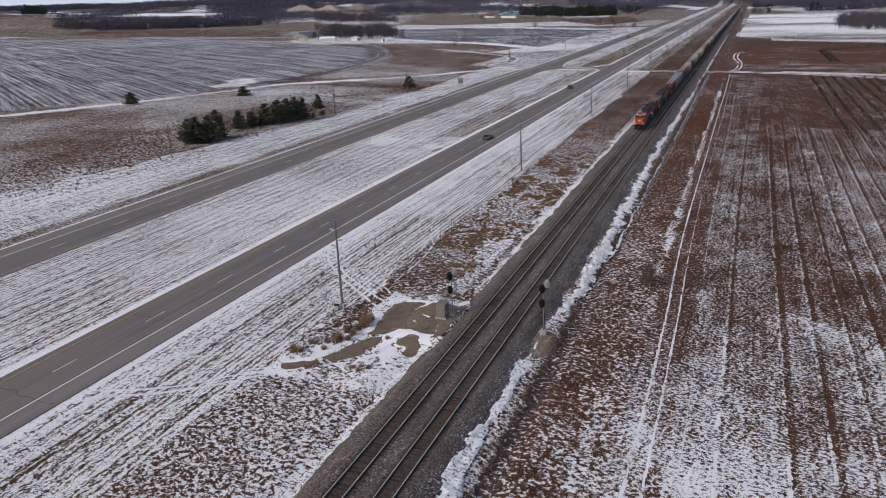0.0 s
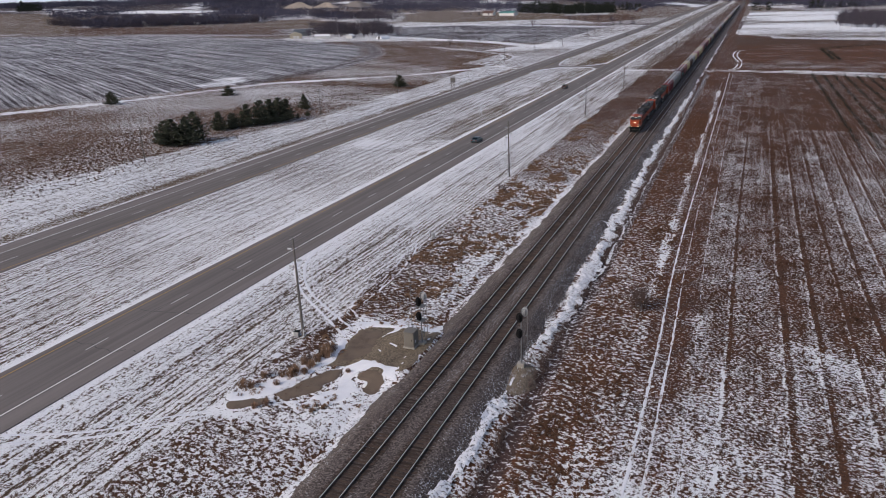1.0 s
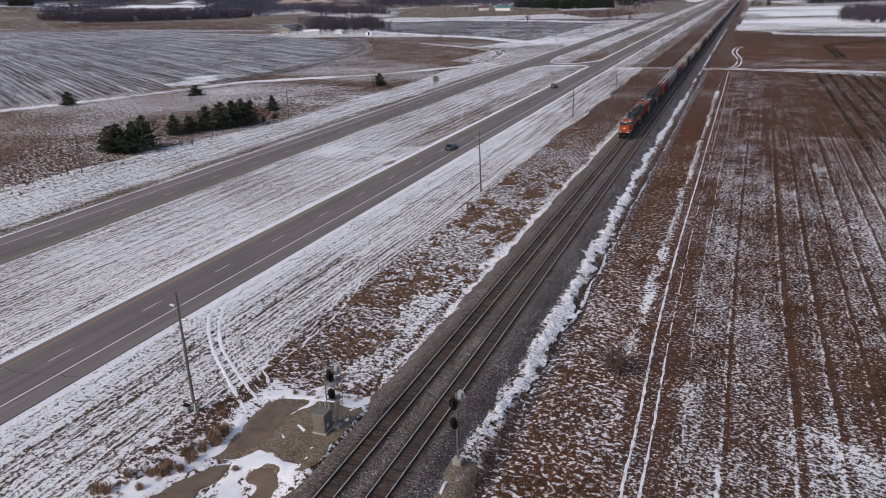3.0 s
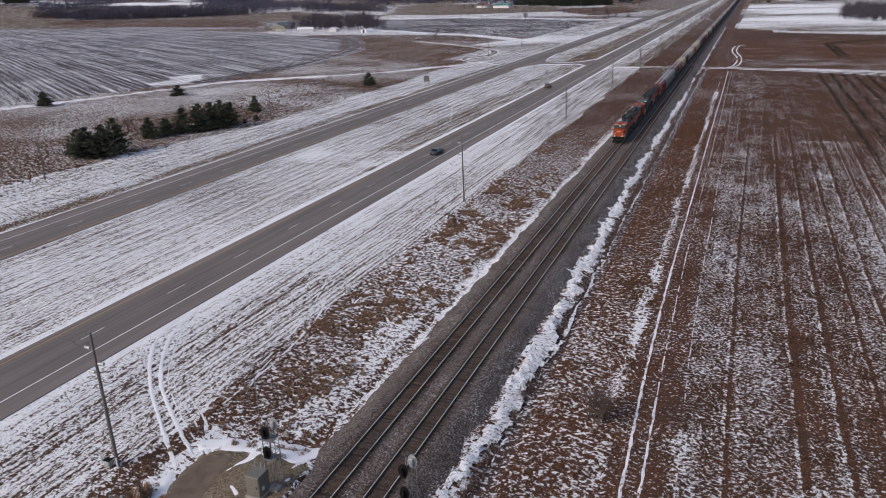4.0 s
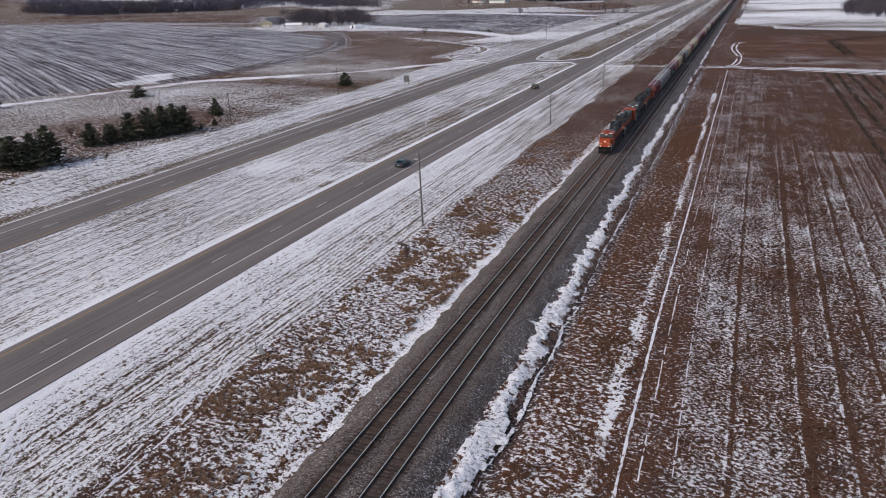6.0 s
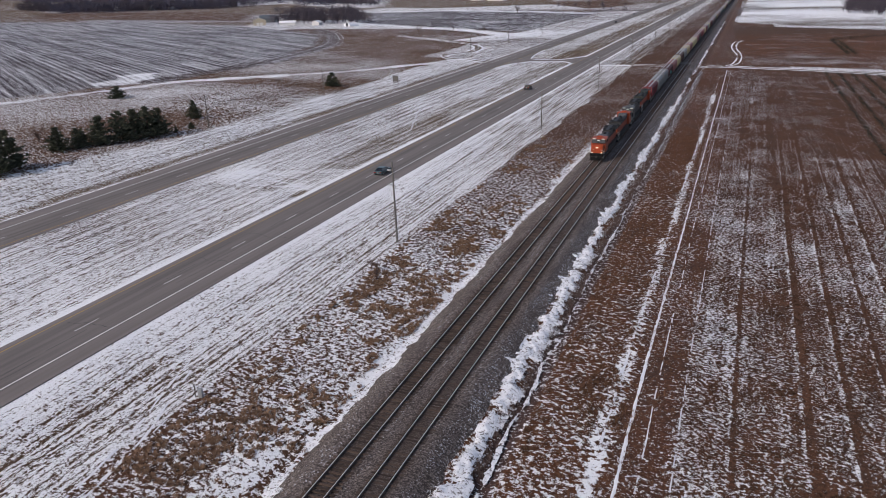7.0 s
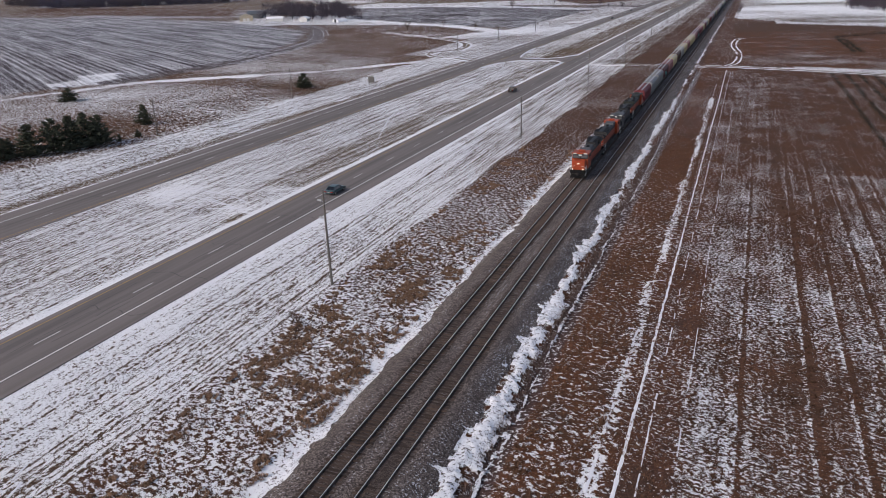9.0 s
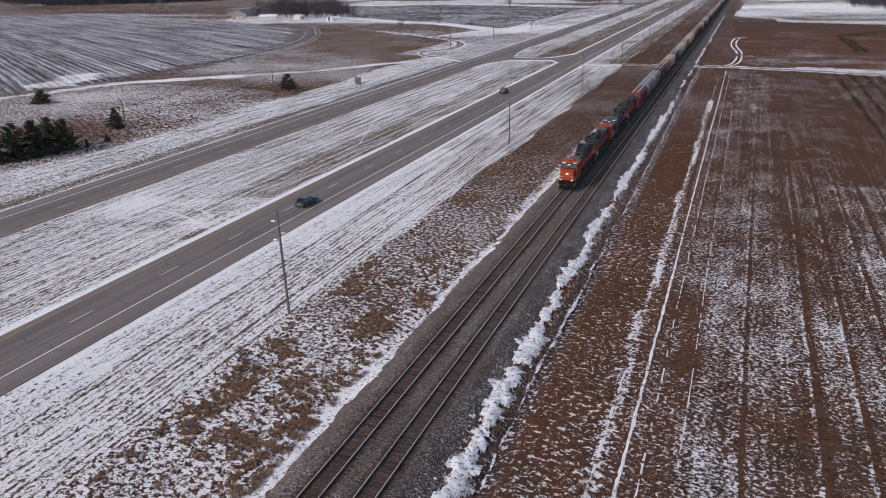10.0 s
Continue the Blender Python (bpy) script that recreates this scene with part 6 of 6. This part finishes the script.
def wood(name, mat, templates, label, polys, spacing, lo, hi):
    pts = []
    for poly in polys:
        xs, ys = [q[0] for q in poly], [q[1] for q in poly]
        n = int((max(xs) - min(xs)) * (max(ys) - min(ys)) / spacing ** 2)
        p = np.stack([RNG.uniform(min(xs), max(xs), n), RNG.uniform(min(ys), max(ys), n)], 1)
        pts.append(p[inside(p[:, 0], p[:, 1], poly)])
    p = np.concatenate(pts)
    h = RNG.uniform(lo, hi, len(p)) * (0.45 + 1.0 * fbm(p[:, 0] / 22, p[:, 1] / 22, 83, 2))
    return stuff(name, scatter(templates, np.stack([p[:, 0], p[:, 1], relief(p[:, 0], p[:, 1]) - 0.2], 1), h, RNG.uniform(0, 6.28, len(p))), mat, label, "woods")


wood("bare_wood", M["twig"], FAR_CROWN, "belt of leafless grey woods behind the ploughed field",
     [[(-1300, 1180), (-1180, 1138), (-1050, 1142), (-980, 1234), (-861, 1351), (-940, 1375), (-1120, 1290), (-1290, 1230)], [(-887, 1492), (-698, 1385), (-566, 1286), (-600, 1340), (-720, 1440), (-860, 1540)]], 7.5, 11, 19)
wood("bare_wood", M["twig"], FINE_CROWN, "leafless farmyard trees round the sheds", [[(-418, 734), (-352, 722), (-325, 745), (-335, 783), (-430, 790)], [(-330, 722), (-300, 716), (-300, 726), (-330, 734)], [(-412, 716), (-398, 712), (-396, 722), (-410, 728)]], 7.5, 10, 19)
wood("bare_wood", M["twig"], FAR_CROWN, "leafless woodlot beyond the snowy field", [[(107, 886), (144, 812), (420, 735), (520, 1000), (146, 1090)]], 6.5, 10, 15)
wood("bare_wood", M["twig"], FINE_CROWN, "scattered leafless trees along field edges",
     [[(107, 652), (160, 636), (165, 648), (110, 664)], [(-250, 1060), (-120, 1150), (-120, 1160), (-250, 1075)], [(-140, 985), (-95, 985), (-95, 1005), (-140, 1005)], [(-500, 1430), (-380, 1420), (-380, 1435), (-500, 1450)]], 14.0, 6, 11)
wood("pine_wood", M["dark_needle"], FAR_PINE, "dark band of far conifers",
     [[(-425, 1560), (-362, 1484), (-297, 1445), (-214, 1508), (-240, 1640), (-400, 1640)], [(-1800, 1527), (-1726, 1543), (-1850, 1660), (-1960, 1690)], [(-225, 1642), (-183, 1690), (-200, 1730), (-240, 1690)],
      [(26, 1572), (69, 1528), (72, 1538), (28, 1586)], [(125, 1574), (210, 1593), (210, 1630), (125, 1610)]], 7.0, 12, 18)
wood("bare_wood", M["hazy_twig"], FAR_CROWN, "far belt of leafless woods east of the line", [[(14, 1947), (102, 1790), (300, 1470), (620, 1330), (760, 1700), (300, 2000), (60, 2150)]], 14.0, 13, 20)


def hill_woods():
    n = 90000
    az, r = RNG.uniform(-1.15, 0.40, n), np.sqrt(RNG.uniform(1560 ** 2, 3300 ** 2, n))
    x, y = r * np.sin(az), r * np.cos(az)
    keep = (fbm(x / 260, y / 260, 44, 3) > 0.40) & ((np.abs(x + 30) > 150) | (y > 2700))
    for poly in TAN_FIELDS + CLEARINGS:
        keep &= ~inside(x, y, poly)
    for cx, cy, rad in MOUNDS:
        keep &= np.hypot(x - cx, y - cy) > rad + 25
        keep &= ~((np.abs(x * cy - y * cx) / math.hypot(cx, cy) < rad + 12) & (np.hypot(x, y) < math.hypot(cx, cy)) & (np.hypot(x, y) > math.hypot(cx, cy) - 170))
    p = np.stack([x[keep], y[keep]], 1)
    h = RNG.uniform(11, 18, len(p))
    return stuff("hill_woods", scatter([crown_blob(s + 60, 12, 0.85) for s in range(4)], np.stack([p[:, 0], p[:, 1], relief(p[:, 0], p[:, 1]) - 1], 1), h, RNG.uniform(0, 6.28, len(p))), M["hazy_twig"], "leafless woods covering the distant hills", "woods")


MOUNDS = [(-1067, 1760, 32), (-1015, 1815, 28), (-950, 1866, 32)]


def gravel_mound(cx, cy, rad, high, mat, label):
    v, f, n, rings = [], [], 28, 8
    for k in range(rings + 1):
        q = k / rings
        for i in range(n):
            a = 2 * math.pi * i / n
            rr = rad * q * (1 + 0.25 * math.sin(3 * a + cx) + 0.15 * math.sin(5 * a + cy))
            x, y = cx + rr * math.cos(a) * 1.25, cy + rr * math.sin(a)
            v.append((x, y, float(relief(x, y)) - 0.5 + high * min(1.0, 1.25 * (1 - q)) * (0.9 + 0.15 * math.sin(4 * a + 7 * q))))
    for k in range(rings):
        f += [(k * n + i, k * n + (i + 1) % n, (k + 1) * n + (i + 1) % n, (k + 1) * n + i) for i in range(n)]
    return tagged(new("gravel_mound", mesh_from("gravel_mound", v, f, [M[mat]], smooth=True)), label, "gravel heap", group="gravel heaps")


for (cx, cy, rad), high, mat, label in zip(MOUNDS, (15, 12, 13), ("heap", "heap", "shoulder"), ("large tan gravel heap at the foot of the hills", "tan gravel heap flecked with snow", "dark grey gravel heap at the foot of the hills")):
    gravel_mound(cx, cy, rad, high, mat, label)
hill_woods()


def pine_crown(seed, levels=13, lean=0.0):
    """Arrays of a ragged pine crown of height 1."""
    r = np.random.default_rng(seed)
    v, t = [], []
    for k in range(levels):
        q = k / (levels - 1)
        h = 0.06 + 0.92 * q
        rad = (0.40 * (1 - q) ** 0.62 + 0.04) * r.uniform(0.75, 1.15)
        for b in range(max(4, int(11 * (1 - q) + 4))):
            a = r.uniform(0, 6.283)
            reach = rad * r.uniform(0.45, 1.1)
            for s in range(13):
                f = r.uniform(0.2, 1.0)
                c = np.array([math.cos(a) * reach * f, math.sin(a) * reach * f, h + 0.05 * f + r.normal(0, 0.012)])
                d = r.normal(0, 0.030, (3, 3)) * np.array([1, 1, 0.8])
                d[1] += np.array([math.cos(a), math.sin(a), 0.8]) * 0.05
                n = len(v)
                v += list(c + d)
                t.append((n, n + 1, n + 2))
    return np.array(v), np.array(t)


PINES = [tri_mesh("crown", *pine_crown(s), M["needle"]) for s in range(4)]


def pine(x, y, h, wide, k, label):
    z = float(relief(x, y)) - 0.1
    tree = thing("pine_tree", label, "tree", pose(x, y, z), group="pines west of the highway")
    part("trunk", rod(bmesh.new(), (0, 0, 0), (0, 0, h * 0.9), 0.022 * h + 0.04, 0.03, n=8), M["bark"], tree)
    crown = new("crown", PINES[k % 4])
    crown.parent, crown.scale, crown.rotation_euler = tree, (h * wide, h * wide, h * 0.96), (0, 0, k * 1.3)


for k, (x, y, h, w) in enumerate(((-126.2, 173.8, 6.8, 1.6), (-123.3, 173.4, 7.6, 1.5), (-120.6, 176.2, 7.8, 1.35), (-122.0, 181.6, 8.6, 1.3), (-126.6, 198.6, 5.8, 1.4), (-125.0, 203.4, 5.0, 1.2),
                                  (-125.6, 205.6, 4.4, 1.1), (-122.8, 208.6, 7.2, 1.4), (-120.8, 213.2, 7.8, 1.25), (-119.6, 217.2, 7.9, 1.2), (-118.4, 220.6, 8.0, 1.25), (-117.4, 223.8, 7.2, 1.35), (-116.0, 228.4, 1.8, 1.0), (-115.4, 234.0, 2.0, 1.3),
                                  (-124.7, 246.8, 5.4, 1.2), (-119.4, 321.0, 5.4, 1.7), (-175.5, 269.5, 4.2, 2.2), (-203.4, 232.2, 5.0, 1.8))):
    pine(x, y, h, w, k, "dark green bushy pine in snow-flecked grass" if h > 3 else "small dark pine sapling in snow-flecked grass")


BUSH_STEMS = [tri_mesh("stem", *BARE[k], M["brush"]) for k in range(4)]


def bare_bush(x, y, h, k, label, n=1):
    z = float(relief(x, y)) - 0.05
    bush = thing("bare_bush", label, "bush", pose(x, y, z, 0, 0, 37 * k))
    for j in range(n):
        stem = new("stem", BUSH_STEMS[(k + j) % 4])
        q = h * (1 - 0.6 * j / (n + 2))
        stem.parent, stem.scale = bush, (q * 1.15, q * 1.15, q)
        reach = h * (0.26 if n > 5 else 0.10) * (j > 0) * (0.4 + 0.6 * (j % 5) / 4)
        stem.location, stem.rotation_euler = (reach * math.cos(j * 2.4), reach * math.sin(j * 2.4), 0), (0, 0, 2.1 * j)


bare_bush(18.0, 95.8, 3.9, 0, "leafless brown bush in russet grass", 11)
for k, (x, y, h) in enumerate(((-17.4, 70.5, 1.0), (-15.4, 69.8, 1.3), (-15.4, 72.1, 1.1), (-16.3, 67.0, 1.1), (-17.7, 67.3, 0.9), (-15.3, 73.6, 1.2), (-17.4, 65.8, 0.9), (-16.6, 71.6, 1.0), (-17.6, 152.0, 1.5), (-16.9, 150.4, 1.3), (-18.9, 153.2, 1.3), (-16.0, 149.0, 1.0), (-16.4, 67.2, 1.2), (-15.2, 69.2, 1.3), (-17.6, 65.2, 1.0), (-13.9, 73.0, 1.0), (9.7, 77.0, 1.5), (10.4, 75.4, 1.3), (-157, 158, 1.8), (-140, 205, 4.0))):
    bare_bush(x, y, h, k + 1, "low leafless brush standing in snow", 4)
for k, (x, y, h) in enumerate(((-198, 590, 7.5), (-192, 646, 4.5), (-157, 620, 4.5), (-219, 925, 11), (-128, 705, 4))):
    bare_bush(x, y, h, k, "lone leafless tree at a field edge", 2)


WEED = [grass_mound(s + 140, 90, 0.022) for s in range(3)]
WEED_MESH = [tri_mesh("weed_clump", v * np.array([1, 1, 1.5]), t, M["tan_stem"]) for v, t in WEED]
for k, (x, y, q) in enumerate(((-19.3, 62.4, 1.1), (-18.4, 62.6, 0.9), (-18.3, 64.9, 0.8), (-15.9, 63.8, 0.7), (-16.4, 65.7, 0.9), (-15.5, 66.1, 1.2), (-15.5, 67.1, 1.1), (-15.8, 69.3, 1.0), (-14.6, 68.6, 1.1), (-15.0, 72.0, 1.3), (-14.0, 71.4, 1.2), (-14.5, 73.1, 1.2), (-14.6, 70.3, 1.0), (-14.3, 67.0, 0.8), (-9.7, 68.5, 0.6), (-14.7, 60.0, 0.8), (-15.5, 59.1, 0.7))):
    clump = new("weed_clump", WEED_MESH[k % 3])
    clump.matrix_basis = pose(x, y, float(relief(x, y)), 0, 0, 47 * k) @ Matrix.Diagonal((q, q, q, 1))
    tagged(clump, "tall tan dry weed clump standing in snow", "weeds", group="weed clumps beside the gravel pad")


def shrub_rows():
    """Young conifers in rows in the east field."""
    pts, rr = [], np.random.default_rng(12)
    for k in range(20):
        x, y = 56.2 + 4.3 * k, 212.0 + rr.uniform(-8, 20)
        while y < 405 - 0.3 * (x - 20):
            if rr.random() < 0.95:
                pts.append((x + rr.normal(0, 0.15), y))
            y += rr.uniform(1.2, 2.0)
    for a, b, n in (((71, 553), (82, 564), 12), ((82, 564), (115, 598), 30), ((115, 598), (190, 640), 50), ((71, 546), (71.5, 465), 30), ((74, 547), (74.5, 465), 30)):
        for q in np.linspace(0, 1, n):
            pts.append((a[0] + (b[0] - a[0]) * q + rr.normal(0, 0.2), a[1] + (b[1] - a[1]) * q + rr.normal(0, 0.8)))
    p = np.array(pts)
    big = np.where(p[:, 1] > 430, 1.6, 1.0)
    return stuff("young_conifers", scatter([crown_blob(s + 80, 30, 0.5) for s in range(4)], np.stack([p[:, 0], p[:, 1], relief(p[:, 0], p[:, 1])], 1), RNG.uniform(0.9, 1.5, len(p)) * big, RNG.uniform(0, 6.28, len(p))), M["dark_needle"], "rows of small dark conifers in a brown field", "shrubs")


shrub_rows()

# ---------------------------------------------------------------- farms
def building(name, label, x, y, turn, w, d, h, rise, wall, roof, doors=1, arched=False):
    z = float(relief(x, y)) - 0.3
    b = thing(name, label, "building", pose(x, y, z, 0, 0, turn))
    if arched:
        out = [(w / 2 * math.cos(a), h * math.sin(a)) for a in np.linspace(0, math.pi, 14)]
        part("roof", prism(bmesh.new(), out, "y", -d / 2, d / 2), M[roof], b)
    else:
        part("wall", prism(bmesh.new(), [(-w / 2, 0), (-w / 2, h), (0, h + rise), (w / 2, h), (w / 2, 0)], "y", -d / 2, d / 2), M[wall], b)
        bm = bmesh.new()
        e = 0.5
        k = rise / (w / 2)
        prism(bm, [(-w / 2 - e, h - k * e), (-w / 2 - e, h - k * e + 0.25), (0, h + rise + 0.25), (w / 2 + e, h - k * e + 0.25), (w / 2 + e, h - k * e), (0, h + rise + 0.02)], "y", -d / 2 - e, d / 2 + e)
        part("roof", bm, M[roof], b)
    for k in range(doors):
        part("door", box(bmesh.new(), (k - (doors - 1) / 2) * 3.4, -d / 2 - 0.06, 1.5, 2.4, 0.12, 3.0, 0.02), M["glass_dark" if arched else "white_siding"], b)
    if not arched:
        for k in range(3):
            win = part("window", box(bmesh.new(), w / 2 + 0.04, (k - 1) * d / 4, h * 0.6, 0.08, 1.3, 1.1, 0.02), M["white_siding"], b)
            part("pane", box(bmesh.new(), w / 2 + 0.09, (k - 1) * d / 4, h * 0.6, 0.04, 1.1, 0.9), M["glass_dark"], win)
    return b


building("farm_shed", "low tan metal farm shed with pale roof", -423, 716, 35, 12, 18, 4.5, 2.2, "tan_siding", "tan_siding", 2)
building("barn", "old barn with dark metal roof among trees", -446, 766, 100, 11, 17, 4.5, 3.0, "barn_roof", "barn_roof")
building("farmhouse", "low white farmhouse with snowy roof", -388, 712, 118, 8, 15, 2.7, 1.5, "white_siding", "snow")
building("machine_shed", "open arched machine shed under snow", -309, 694, -20, 8, 11, 3.4, 0, "barn_roof", "snow", 1, True)
building("farm_shed", "small grey farm shed with snowy roof", -352, 706, 10, 7, 9, 3, 1.6, "white_siding", "snow")
building("farmhouse", "white farmhouse in front of bare woods", -1086, 1222, 10, 10, 14, 6, 4, "white_siding", "barn_roof")
building("barn", "grey barn in front of bare woods", -1018, 1236, 60, 12, 22, 5, 4, "barn_roof", "barn_roof")
building("farm_shed", "long pale farm shed in front of bare woods", -996, 1262, 60, 9, 24, 4, 2, "white_siding", "snow")
building("farm_shed", "far farm shed with teal metal roof", -404, 1436, 75, 14, 34, 5, 3, "white_siding", "teal_roof")
building("barn", "far farm building with reddish roof", -447, 1450, 75, 10, 24, 5, 4, "white_siding", "red_siding")
building("barn", "far red barn beside dark conifers", -178, 1560, 25, 10, 16, 5, 4, "red_siding", "barn_roof")

# ---------------------------------------------------------------- sleepers, last
def sleeper_mesh():
    bm = box(bmesh.new(), 0, 0, -0.26, 2.6, 0.22, 0.18, 0.012)
    me = bpy.data.meshes.new("sleeper")
    bm.to_mesh(me)
    bm.free()
    me.materials.append(M["sleeper"])
    return me


SLEEPER = sleeper_mesh()
for tx, tr, seed in zip(TRACKS, tracks, (3, 4)):
    rnd = random.Random(seed)
    y = 36.0
    for _ in range(290):
        s = new("sleeper", SLEEPER)
        s.parent = tr
        s.matrix_basis = pose(tx + rnd.gauss(0, 0.05), y + rnd.gauss(0, 0.02), rnd.gauss(-0.012, 0.016) - (0.015 if seed == 4 else 0), 0, rnd.gauss(0, 0.5), rnd.gauss(0, 0.6))
        y += 0.5
    vs, ts = [], []
    cube = np.array([(sx * 1.3, sy * 0.11, z) for z in (-0.35, -0.172) for sx, sy in ((-1, -1), (1, -1), (1, 1), (-1, 1))])
    tri = np.array([(4, 5, 6), (4, 6, 7), (0, 1, 5), (0, 5, 4), (1, 2, 6), (1, 6, 5), (2, 3, 7), (2, 7, 6), (3, 0, 4), (3, 4, 7)])
    for k, yy in enumerate(np.concatenate([np.arange(-20, 36, 0.5), np.arange(y, 900, 0.5)])):
        vs.append(cube + np.array([tx + rnd.gauss(0, 0.05), yy, rnd.gauss(-0.012, 0.014)]))
        ts.append(tri + 8 * k)
    far = new("sleeper_row", tri_mesh("sleeper_row", np.concatenate(vs), np.concatenate(ts), M["sleeper"]))
    far.parent = tr
    tagged(far, kind="stuff")
